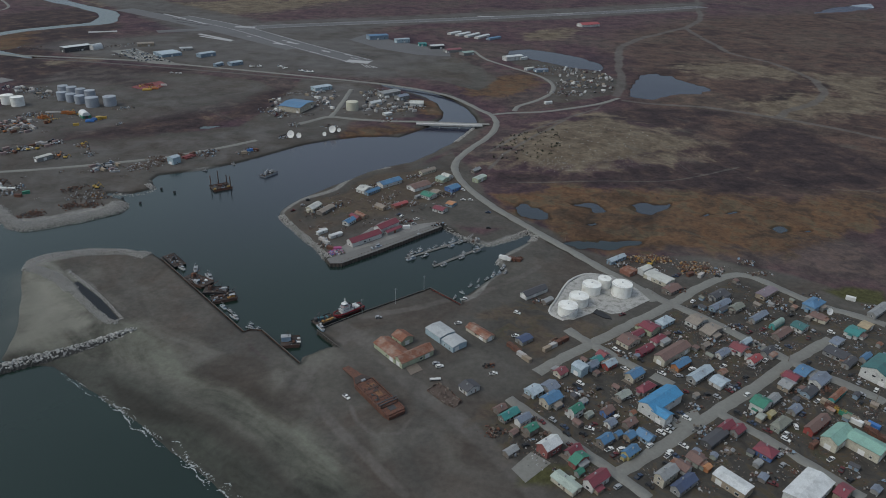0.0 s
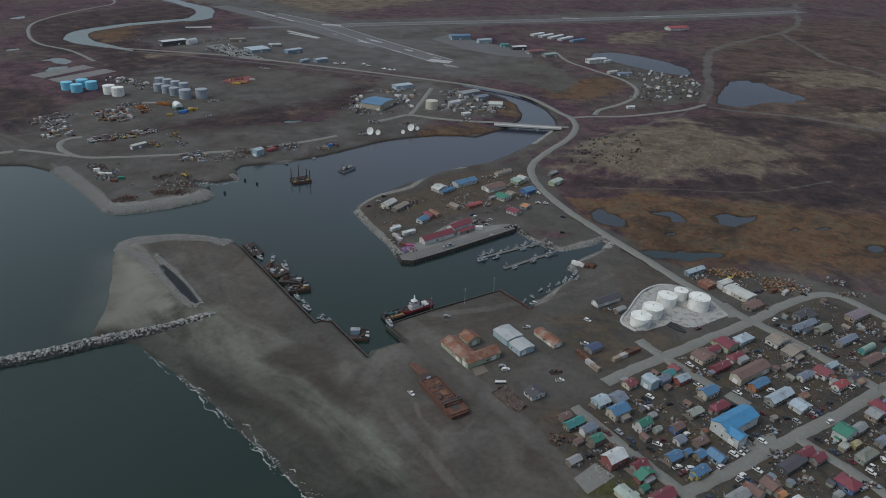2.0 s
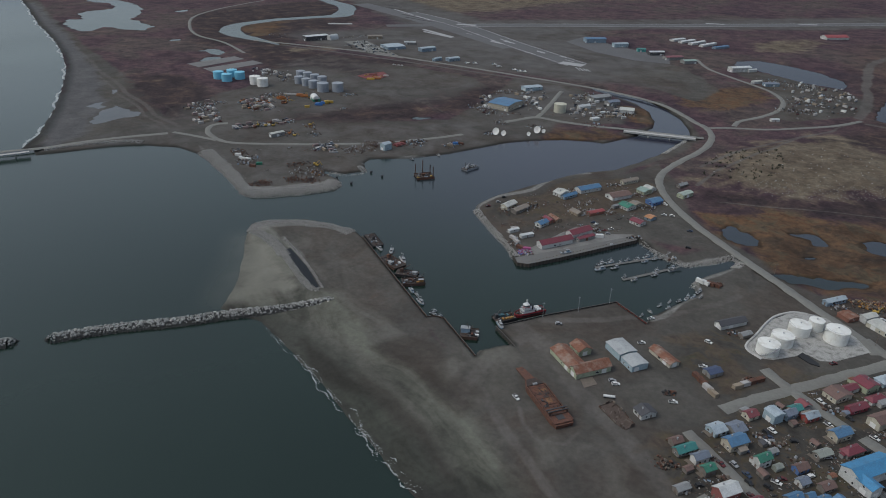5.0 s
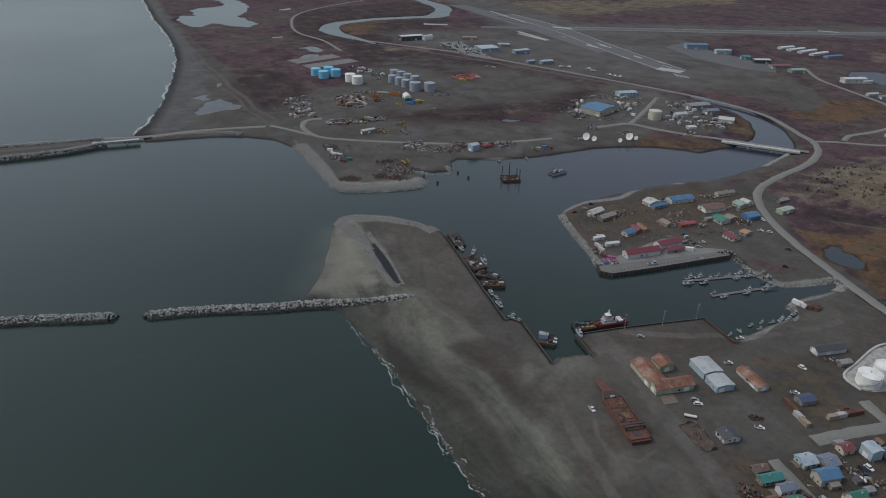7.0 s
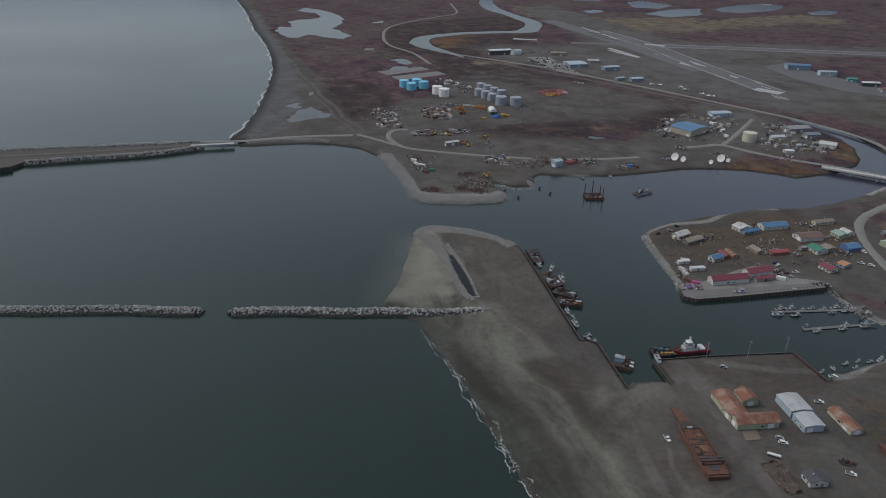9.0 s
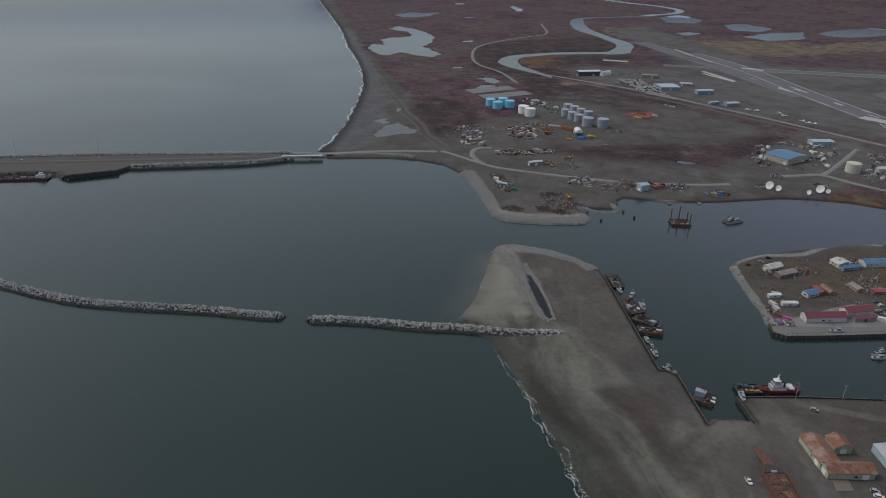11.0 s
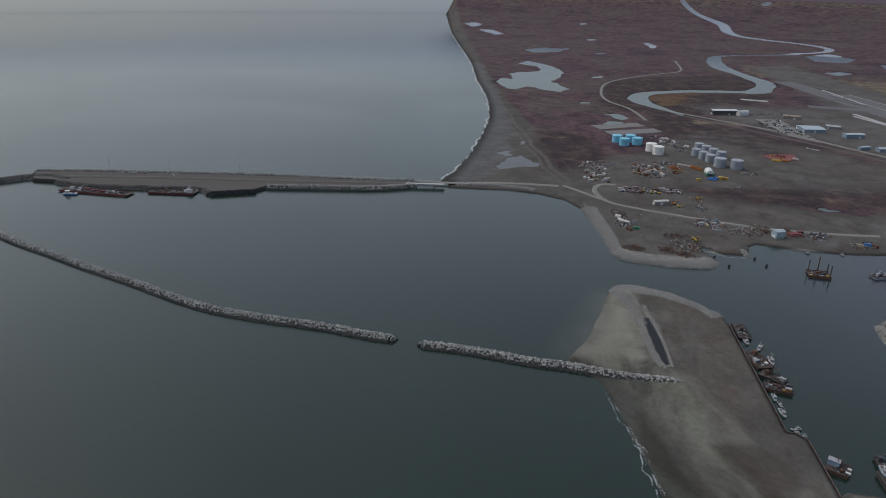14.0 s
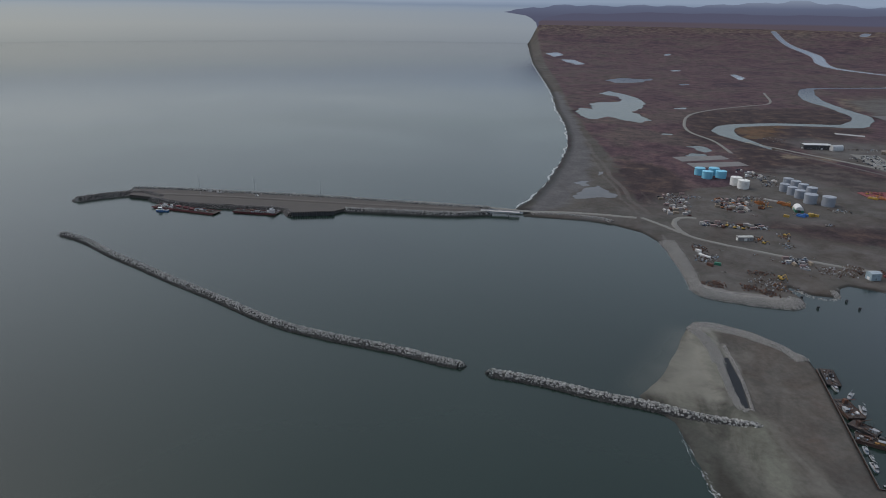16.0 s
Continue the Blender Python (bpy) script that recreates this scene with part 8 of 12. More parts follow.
def outbuildings(outline, count, seed, lean):
    rng = random.Random(seed)
    for x, y in free_spots(outline, 900, seed, 8, 60, 1.6)[:count]:
        house(round(x, 1), round(y, 1), lean + rng.choice((0, 90)) + rng.uniform(-6, 6), rng.uniform(3, 5), rng.uniform(2.6, 3.8), rng.uniform(1.9, 2.4), rng.uniform(0.4, 0.9), "v", rng.choice(("weathered", "weathered", "grey", "tan", "greygreen", "weathered", "steel")), rng.choice(("grey", "brown", "tanroof", "charcoal", "slate", "rust", "olive")), "shed")


def yard_cars(outline, count, seed, lean):
    rng = random.Random(seed)
    for x, y in free_spots(outline, 900, seed, 5.5, 13, 1.2)[:count]:
        park(rng.choice((0, 1, 3, 3, 5, 1, 2, 4)), x, y, lean + rng.choice((0, 90)) + rng.uniform(-10, 10))


def hill_cover(bushes, graves, stones):
    p, rng = scatter_in(bushes, 80, 4)
    c = []
    for x, y in p:
        n = rng.randint(3, 6)
        c.append(np.c_[x + rng.normal(0, 0.9, n), y + rng.normal(0, 0.9, n), rng.uniform(0.2, 1.8, n)])
    c = np.vstack(c)
    c[:, 2] += ground_at(c[:, :2])
    tagged(rocks("bushes", c, rng.uniform(0.6, 1.4, len(c)), M_BUSH, None, 3), "dark low shrubs scattered over a dry hill", "bushes", kind="stuff")
    p, rng = scatter_in(graves, 420, 6)
    tagged(rocks("grave_markers", np.c_[p, ground_at(p) + 0.35], rng.uniform(0.3, 0.62, len(p)), M_STONE, None, 5), "many small pale grave markers on a hillside", "grave markers", kind="stuff")
    p, rng = scatter_in(stones, 120, 8)
    tagged(rocks("hill_stones", np.c_[p, ground_at(p) + 0.1], rng.uniform(0.5, 1.3, len(p)), M_ROCK, None, 7), "pale stones scattered over a dry hill", "stones", kind="stuff")



def clutter_field(outline, count, seed, label, spread=1.0):
    """Odds and ends left in clusters about yards, clear of streets and walls: crates, boards, drums, heaps."""
    heart, rng = scatter_in(outline, max(6, count // 16), seed)
    p = np.repeat(heart, 16, 0)
    p = p + rng.normal(0, 1, p.shape) * np.repeat(rng.uniform(0.8, 3.6, len(heart)), 16)[:, None]
    keep = (outline_field(p, STREETS, False, 30.0) > 5.0) & (distance_to(p, outline, True) < 0)
    for x, y, r in FOOTPRINTS:
        keep &= np.hypot(p[:, 0] - x, p[:, 1] - y) > r * 0.8
    p = p[keep]
    n = rng.uniform(0, 1, len(p))
    tone = (M_WOOD, M_RUST2, M_DARKMETAL, M_GREY, M_DULLWHITE, M_BLACK, M_RUSTHULL, M_STEELBLUE)
    edges = np.cumsum([0, 0.25, 0.20, 0.19, 0.10, 0.07, 0.13, 0.04, 0.02])
    for k, m in enumerate(tone):
        q = p[(n >= edges[k]) & (n < edges[k + 1])]
        if len(q) < 3:
            continue
        s = rng.uniform(0.3, 0.95, len(q)) ** 1.3 * spread * (0.75 if m is M_DULLWHITE else 1.0)
        h = land_height(q)[0]
        tagged(rocks("yard_clutter", np.c_[q, h + s * 0.18], s, m, None, seed + k, 2.2), label, "clutter", kind="stuff")



def yard_rows(outline, count, seed, kinds, gap=7.5):
    """Vehicles and containers standing about a yard in loose rows."""
    rng = random.Random(seed)
    arr = np.asarray(outline)
    (x0, y0), (x1, y1) = arr.min(0), arr.max(0)
    lean = rng.uniform(20, 60)
    spots = [(x0 + gap * i + rng.uniform(-2, 2), y0 + gap * j + rng.uniform(-2, 2)) for i in range(int((x1 - x0) / gap) + 1) for j in range(int((y1 - y0) / gap) + 1)]
    inside = distance_to(np.array(spots), outline, True) < -1
    spots = [p for p, ok in zip(spots, inside) if ok]
    rng.shuffle(spots)
    for x, y in spots[:count]:
        kind, k = rng.choice(kinds)
        (park if kind == "car" else stow if kind == "box" else machine)(k, x, y, lean + rng.choice((0, 0, 90)) + rng.uniform(-8, 8))


# ---------------------------------------------------------------- the harbour, its walls and boats
road("track", 6, [(-121.3, 1041.2), (-188.5, 1049.7), (-314.9, 1078), (-463.9, 1110), (-589.3, 1132.3), (-685.2, 1147.3)], M_TRACK, "worn dirt track", 2.56)
road("runway", 46, [(-800, 1752), (-721.7, 1692.3), (-511.9, 1519.1), (-363.8, 1382.9), (-283.2, 1308.1)], M_RUNWAY, "worn grey asphalt runway", 2.58)
road("runway", 46, [(-627.5, 1659.6), (-458.7, 1527.7), (-289.3, 1344.7), (-147.6, 1201.1)], M_RUNWAY, "worn grey asphalt runway", 2.61)
road("runway", 40, [(-456.4, 1519.9), (-330.1, 1589.9), (-82.6, 1711.2), (185.8, 1852.7), (482.3, 2019.5), (764.3, 2196.2)], M_RUNWAY, "long worn asphalt runway across the tundra", 2.64)
road("runway", 30, [(-599, 1444.1), (-458.7, 1527.7)], M_RUNWAY, "pale asphalt taxiway", 2.58)
M_MARK = mat("white_runway_paint", (0.34, 0.34, 0.34), 0.8, vary=0.15, stain=(0.4, 0.4, 0.4))
road("runway_marking", 21.08, [(-177, 1207.8), (-136, 1197.3)], M_MARK, "faded white painted runway marking", 2.8)
road("runway_marking", 5.58, [(-339.8, 1355.6), (-311.1, 1339)], M_MARK, "faded white painted runway marking", 2.8)
road("runway_marking", 5.58, [(-316.8, 1370.3), (-290.4, 1352.2)], M_MARK, "faded white painted runway marking", 2.8)
road("runway_marking", 3.1, [(-254.3, 1278.1), (-237.3, 1264.8)], M_MARK, "faded white painted runway marking", 2.8)
road("runway_marking", 3.1, [(-234.6, 1290.4), (-217.8, 1277)], M_MARK, "faded white painted runway marking", 2.8)
road("runway_marking", 14.88, [(-465.6, 1536), (-421.9, 1537)], M_MARK, "faded white painted runway marking", 2.8)
road("runway_marking", 14.88, [(-723.6, 1411.1), (-675.9, 1433.5)], M_MARK, "faded white painted runway marking", 2.8)
road("runway_marking", 6.2, [(-498.5, 1407.3), (-421.9, 1361.5)], M_MARK, "faded white painted runway marking", 2.8)
road("runway_marking", 9.92, [(69, 1825.9), (112.1, 1825.3)], M_MARK, "faded white painted runway marking", 2.8)
road("runway_marking", 8.68, [(283.1, 1919.1), (330.1, 1930.1)], M_MARK, "faded white painted runway marking", 2.8)
road("runway_marking", 4.96, [(-679.8, 1694.7), (-605.3, 1627.4)], M_MARK, "faded white painted runway marking", 2.8)
road("runway_marking", 4.96, [(-592.8, 1613.7), (-539.7, 1564.8)], M_MARK, "faded white painted runway marking", 2.8)
for _line, _half in (([(-627.5, 1659.6), (-458.7, 1527.7), (-289.3, 1344.7), (-147.6, 1201.1)], 20), ([(-456.4, 1519.9), (-330.1, 1589.9), (-82.6, 1711.2), (185.8, 1852.7), (482.3, 2019.5), (764.3, 2196.2)], 18)):
    _run = smooth_line(_line, 40.0)
    for _side in (-1, 1):
        road("runway_edge", 1.1, [tuple(q) for q in _run + normals_2d(_run) * _half * _side], M_MARK, "faded white edge line of the runway", 2.8)
M_SEAL = mat("dark_seal_patch", (0.045, 0.045, 0.047), 0.9, vary=0.2)
road("runway_patch", 4, [(-703.8, 1718.9), (-666.1, 1685.1)], M_SEAL, "dark sealed patch on the runway", 2.74)
road("runway_patch", 5, [(-633, 1624), (-562.1, 1579.3)], M_SEAL, "dark sealed patch on the runway", 2.74)
road("runway_patch", 5, [(-608.2, 1583.2), (-521.4, 1537.4)], M_SEAL, "dark sealed patch on the runway", 2.74)
road("runway_patch", 3, [(-729.1, 1769.2), (-674.9, 1733)], M_SEAL, "dark sealed patch on the runway", 2.74)
road("runway_patch", 2, [(-170.7, 1279.9), (-126.9, 1244.4)], M_SEAL, "dark sealed patch on the runway", 2.74)
road("runway_marking", 8.68, [(-508.6, 1432.3), (-422, 1367.5)], M_MARK, "faded white painted runway marking", 2.8)
road("runway_marking", 1.86, [(-410.5, 1424.8), (-397.8, 1415.7)], M_MARK, "faded white painted runway marking", 2.8)
road("runway_marking", 1.86, [(-394.5, 1431.8), (-380.7, 1418.3)], M_MARK, "faded white painted runway marking", 2.8)
road("runway_marking", 3.1, [(-343.5, 1369.3), (-319.9, 1348.6)], M_MARK, "faded white painted runway marking", 2.8)
road("runway_marking", 3.1, [(-329.6, 1388.8), (-304.7, 1368.1)], M_MARK, "faded white painted runway marking", 2.8)
road("runway_marking", 2.48, [(-254.7, 1278.6), (-236.1, 1263.7)], M_MARK, "faded white painted runway marking", 2.8)
road("runway_marking", 2.48, [(-235.9, 1297.9), (-218, 1282.3)], M_MARK, "faded white painted runway marking", 2.8)
road("runway_marking", 2.48, [(-188.3, 1264.9), (-173.3, 1253)], M_MARK, "faded white painted runway marking", 2.8)
road("runway_marking", 2.48, [(-173.8, 1235.3), (-155.8, 1222.1)], M_MARK, "faded white painted runway marking", 2.8)
road("runway_marking", 1.6, [(-147.5, 1179.3), (-136.2, 1155.1)], M_MARK, "faded white painted runway marking", 2.8)
road("runway_marking", 1.6, [(-141.1, 1175.6), (-130.5, 1154.8)], M_MARK, "faded white painted runway marking", 2.8)
road("runway_marking", 1.6, [(-134.1, 1172.5), (-124.2, 1155.1)], M_MARK, "faded white painted runway marking", 2.8)
road("runway_marking", 1.6, [(-127.9, 1168.9), (-118.7, 1154.9)], M_MARK, "faded white painted runway marking", 2.8)
slab("hangar_apron", [(-201.5, 1420.3), (-174.4, 1499.8), (-118.7, 1432.8), (-41.2, 1366.8), (0.1, 1334.4), (2.7, 1276.8), (-59.3, 1282.8), (-133.3, 1334.2)], 2.2, 2.68, M_RUNWAY, "worn asphalt apron in front of hangars", "apron")
slab("parking_lot", [(-597.9, 1229.5), (-564.7, 1256.8), (-476.8, 1170.2), (-435.7, 1126.9), (-490.8, 1136.6)], 2.2, 2.66, M_ROAD, "grey gravel parking lot", "parking lot")
slab("containment_pad", [(72.1, 391.6), (80.5, 381.6), (86.9, 382.6), (106.9, 395.9), (113.5, 391.2), (121.5, 393.1), (144.4, 411.6), (139.3, 426.4), (124.8, 445.6), (112.7, 448.4), (102.8, 444.2), (88.1, 428.8)], 2.0, 2.7, M_PAD, "pale grey lined pad under white fuel tanks", "pad")
tagged(ribbon("berm", [(80.4, 380.9), (72, 390.9), (79.3, 408.4), (88, 428), (94.3, 437.6), (105.2, 446.1), (113.7, 446.7)], 1.3, 3.3, M_CONCRETE, 0.05, 3.0, None, 0.9), "low pale wall round the fuel tanks", "wall", kind="structure")
storage_tank(83.9, 390.1, 6.5, 6.6, M_TANKWHITE, "large white cylindrical fuel storage tank")
storage_tank(93.2, 403.5, 6.6, 6.4, M_TANKWHITE, "large white cylindrical fuel storage tank")
storage_tank(105.0, 420.2, 6.5, 6.5, M_TANKWHITE, "large white cylindrical fuel storage tank")
storage_tank(115.7, 428.8, 4.6, 6.7, M_TANKWHITE, "large white cylindrical fuel storage tank")
storage_tank(125.8, 418.4, 6.9, 8.4, M_TANKWHITE, "large white cylindrical fuel storage tank")
storage_tank(-631.5, 872, 7.6, 10, M_SKYBLUE, "bright sky-blue cylindrical fuel tank", False)
storage_tank(-611.3, 862.9, 7.5, 10, M_SKYBLUE, "bright sky-blue cylindrical fuel tank", False)
storage_tank(-620.8, 890.6, 7.6, 10, M_SKYBLUE, "bright sky-blue cylindrical fuel tank", False)
storage_tank(-602.2, 882.5, 7.5, 10, M_SKYBLUE, "bright sky-blue cylindrical fuel tank", False)
storage_tank(-564.5, 863.9, 7.7, 11, M_TANKWHITE, "white cylindrical fuel storage tank", False)
storage_tank(-547.6, 856.6, 7.7, 11, M_TANKWHITE, "white cylindrical fuel storage tank", False)
storage_tank(-527.2, 930, 6.6, 9, M_TANKGREY, "dull grey-blue cylindrical fuel tank", False)
storage_tank(-512.6, 924.7, 6.5, 9, M_TANKGREY, "dull grey-blue cylindrical fuel tank", False)
storage_tank(-496.4, 916.4, 6.4, 9, M_TANKGREY, "dull grey-blue cylindrical fuel tank", False)
storage_tank(-480.2, 909, 6.7, 9, M_TANKGREY, "dull grey-blue cylindrical fuel tank", False)
storage_tank(-508.7, 891.5, 6.3, 10, M_TANKGREY, "dull grey-blue cylindrical fuel tank", False)
storage_tank(-492.9, 883.9, 6.2, 10, M_TANKGREY, "dull grey-blue cylindrical fuel tank", False)
storage_tank(-477.7, 876.5, 6.5, 10, M_TANKGREY, "dull grey-blue cylindrical fuel tank", False)
storage_tank(-455.6, 863.5, 8.0, 11.5, M_TANKGREY, "dull grey-blue cylindrical fuel tank", False)
storage_tank(-436.6, 871.6, 7.9, 11.5, M_TANKGREY, "dull grey-blue cylindrical fuel tank", False)
storage_tank(-125.1, 887.2, 8.0, 10.5, M_CREAM, "squat cream-coloured cylindrical tank", False)
slab("causeway", [(-958.7, 143.1), (-916.6, 198.2), (-859.2, 262.5), (-799.7, 331.4), (-752.5, 380), (-695.1, 436.8), (-646.6, 489.7), (-632.7, 479.6), (-650.2, 440.7), (-692.5, 387.3), (-731.3, 340.2), (-727.4, 323.6), (-749.1, 277.5), (-775.5, 274.8), (-814.9, 226.9), (-861.2, 177.8), (-900.2, 152.4), (-925.7, 130.1)], -3.0, 3.6, M_CAUSE, "flat grey gravel top of the harbour causeway", "causeway")
mound("causeway_seawall", [(-958.7, 143.1), (-916.6, 198.2), (-859.2, 262.5), (-799.7, 331.4), (-752.5, 380), (-695.1, 436.8), (-646.6, 489.7)], 2.5, 8, 5.2, "grey rock seawall along the causeway", seed=6, category="seawall")
mound("causeway_bank", [(-632.7, 479.6), (-650.2, 440.7), (-692.5, 387.3), (-730.7, 341.4)], 2.2, 7.5, 4.6, "grey rock bank along the causeway", seed=7, category="bank", rock=1.3)
mound("causeway_bank", [(-747.3, 276.1), (-773.1, 273.9), (-812.5, 226.2), (-858.6, 177.2), (-897.4, 151.8)], 1.8, 6.5, 3.9, "brown-grey rubble bank beside the barge dock", seed=8, category="bank", rock=1.1, armour=M_RUBBLE)
mound("causeway_head", [(-901.3, 162.9), (-933.9, 145.2), (-944.2, 116.4), (-943.3, 75.1)], 3, 11, 4.6, "grey rock head of the causeway", seed=9, category="bank", rock=1.5, armour=M_RUBBLE)
road("road", 8, [(-635.3, 481.4), (-708.1, 396.1), (-775.6, 321.1), (-835.7, 254.9), (-888.5, 191.4), (-915.7, 155.8)], M_TRACK, "packed gravel road on the causeway", 3.85)
sheet_pile("dock_face", [(-722.2, 321.3), (-733.2, 298), (-743.8, 275.5)], -2, 4.4, M_DARKMETAL, "dark steel sheet-pile dock face")
sheet_pile("dock_face", [(-812.9, 228.5), (-817.3, 220.9)], -2, 4.4, M_DARKMETAL, "dark steel sheet-pile dock face")
small_bridge(-624, 492.3, 48.3, 46.6)
mound("breakwater_west", [(-803, 43.1), (-769.1, 59.9), (-708.4, 77.9), (-660.1, 95.2), (-614.4, 110.7), (-575, 125.6), (-537.3, 139.1), (-501.4, 151.2), (-471, 163.5), (-447.8, 177.2), (-427.2, 191.1), (-389.6, 218.4), (-366, 232.7), (-347.1, 245)], 1.6, 6.5, 3.6, "long curved breakwater of grey armour rock in the sea", 1.25, density=1.15)
mound("breakwater_east", [(-325.9, 258.6), (-299, 279.7), (-266.9, 299.7), (-241.3, 318.4), (-215.4, 334.2), (-190.8, 354.6)], 1.8, 6.5, 3.4, "straight breakwater of grey armour rock running onto the beach", 1.25, density=1.15, seed=4)
riprap("riprap", [(-299.9, 430), (-300.2, 441.5), (-288.2, 450.7), (-259.7, 458.2), (-236.8, 460.4), (-220.7, 454.2)], 12, "band of light grey rock round the spit", 0.52, 0.5, 11)
riprap("riprap", [(-297.8, 431.1), (-281.2, 423.9), (-264.6, 412.8), (-250.7, 400.2)], 9, "light grey rock on the old channel bank", 0.52, 0.5, 12)
riprap("riprap", [(-254.5, 404.7), (-237.6, 388.3), (-218.8, 370.9), (-207.5, 362.3), (-202.9, 363.8)], 5.5, "light grey rock along the old channel", 0.52, 0.5, 21)
riprap("riprap", [(-265.6, 426.3), (-244.3, 407.9), (-223.9, 389.5), (-201.6, 366.3)], 2, "light grey rock edge of the old channel", 0.52, 0.4, 13)
riprap("riprap", [(-451.6, 583.5), (-415.8, 556.4), (-379.5, 526.5), (-353, 502.9), (-332.7, 502.6), (-305.9, 519), (-284.5, 540.7), (-285.3, 557.3)], 17, "broad bank of light grey armour rock", 0.62, 0.5, 14)
riprap("riprap", [(-604.7, 524.3), (-581.9, 551.7), (-548.3, 578.3), (-530, 584)], 7, "grey rock along the shore road", 0.85, 0.9, 15)
riprap("riprap", [(-0.3, 521.3), (19.5, 501.4), (35, 492.6), (56.9, 507), (71.1, 520.1), (75.9, 512.4), (71.4, 502.8)], 8, "pale rock lining the small-boat basin", 0.6, 0.4, 16)
riprap("riprap", [(-141.6, 539.8), (-129.1, 519.9), (-111.1, 495.3), (-98.5, 477.4), (-87.6, 460.2)], 7, "pale rock along the harbour bank", 0.8, 0.5, 17)
riprap("riprap", [(-302.6, 574.8), (-281.7, 577.2), (-269.8, 591.2), (-280.4, 600.4)], 8, "grey rock on a low spit", 0.8, 0.5, 18)
riprap("riprap", [(10.6, 762.8), (22, 793.7), (32.9, 825.7)], 6, "pale rock on the river bank", 0.8, 0.5, 19)
riprap("riprap", [(39.6, 461.2), (43, 467.1), (47, 475.9)], 5, "pale rock at the basin corner", 0.8, 0.5, 20)
# a dark blue-grey slab forms the old channel's floor
slab("old_channel", [(-254.8, 408.7), (-252.4, 412.2), (-225.6, 389.2), (-204.3, 366.2), (-207, 363.8), (-219.1, 372.2), (-237.6, 389.9)], 1.5, 2.75, M_CHANNEL, "dark blue-grey floor of an old channel", "mud")
sheet_pile("quay_wall", [(-81, 326.4), (-111.4, 359.5), (-119.2, 359.9), (-122, 357), (-210.7, 452.4)], -3, 2.55, M_RUST2, "rusty sheet-pile quay wall along the spit")
sheet_pile("quay_wall", [(-77.5, 361.3), (-54.3, 336.5)], -3, 2.55, M_DARKMETAL, "dark sheet-pile wall of the boat slip")
sheet_pile("quay_wall", [(-77.5, 361.3), (-52.4, 383.8), (-8.1, 419.1)], -3, 2.55, M_DARKMETAL, "dark sheet-pile wall of the gravel dock")
sheet_pile("quay_wall", [(-8.1, 419.1), (13, 398.8)], -3, 2.65, M_REDRUST, "red-painted bulkhead of the gravel dock")
slab("timber_dock", [(-87.3, 458.1), (-83.8, 451), (-75.3, 451.7), (-52.9, 472.4), (-1.7, 523.7), (-4, 531.2), (-48, 491.4), (-73.1, 469.7)], -2.0, 2.66, M_DOCK, "long grey dock with a dark timber face", "dock")
sheet_pile("dock_front", [(-87.4, 457), (-84, 450), (-75.1, 450.8), (-52.7, 471.5), (-1.2, 522.9)], -2, 2.7, M_DARKWOOD, "dark timber face of the dock", False)
dock_fenders((-75.7, 454.6), (-1.6, 527.1), 34)
slab("dock_apron", [(-79.1, 479.8), (-59.4, 518.9), (-51.7, 531.6), (-30.3, 524.3), (-5.2, 533.1), (-5.5, 523.1), (-39.0, 494.4), (-72.3, 465.1), (-81.2, 462.0)], 2.0, 2.62, M_APRON, "pale grey concrete apron round the fish plant", "apron")
slab("boat_ramp", [(-81.6, 328.7), (-80.9, 334.1), (-62.3, 347.6), (-57.9, 346.1), (-59.9, 338.1), (-74.1, 328.8)], -1.5, 0.9, M_TRACK, "grey gravel boat ramp at the slip", "ramp")
river_bridge(2.8, 826.6, 0.3, 69.9)
float_dock(-4.8, 485.7, 37.8, 59.5)
float_dock(9.1, 470, 42.6, 43.3)
gangway(20.6, 504.3, 53.2, 10.2)
gangway(29.3, 486.3, 46.8, 12.4)
BOATS = boat_models()
moor(0, -24, 466.4, 37.2, 10.2)
moor(1, -24.7, 475.4, 51.1, 8.6)
moor(3, -18.6, 480.1, 44.7, 8.9)
moor(2, -13.7, 472.3, 44.3, 8.7)
moor(1, -11.3, 482.1, 50.8, 6.5)
moor(3, -6.2, 489.1, 47.2, 5.2)
moor(1, 0.7, 492.8, 43.4, 6.4)
moor(0, 6.7, 491.1, 41.5, 7.2)
moor(3, 7.3, 499.7, 46.2, 8.4)
moor(2, 14, 498.4, 47.9, 7.5)
moor(1, 14, 504.8, 50.6, 4.5)
moor(1, -6.2, 460.4, 58.6, 6.1)
moor(1, 1.2, 458.7, 46.2, 7.3)
moor(3, 15.5, 477.3, 52, 7.8)
moor(2, 15, 471.2, 46.2, 7.5)
moor(1, 27, 483.8, 43.7, 8.8)
moor(0, 26.4, 488.5, 49.7, 4.4)
moor(0, -52, 479.6, 37.8, 10.6)
moor(0, -21.6, 506.7, 41.6, 11.9)
moor(3, -75.1, 362.4, -52.8, 9.5)
moor(2, -200.2, 452.6, -50.4, 10.5)
moor(1, -190.6, 440, -38.4, 9.6)
moor(3, -180.1, 439.1, -75.7, 10.9)
moor(1, -166.5, 427.9, -52.5, 16.6)
moor(1, -155.4, 400.9, -15.5, 3.6)
moor(0, -144.4, 387.8, -49.5, 8.7)
moor(2, -138.8, 383.4, -43.2, 6.4)
moor(3, -133.6, 375.8, -41.7, 10.1)
moor(2, -121.2, 366.6, 51.4, 6.8)
moor(1, -115.8, 363.7, 37.9, 3.8)
moor(2, -119.6, 364, -24.4, 2.6)
moor(1, 26.5, 435.3, 66.7, 5.4)
moor(2, 32.6, 438.2, 44.8, 4.6)
moor(3, 37.8, 444.8, 68.1, 8.5)
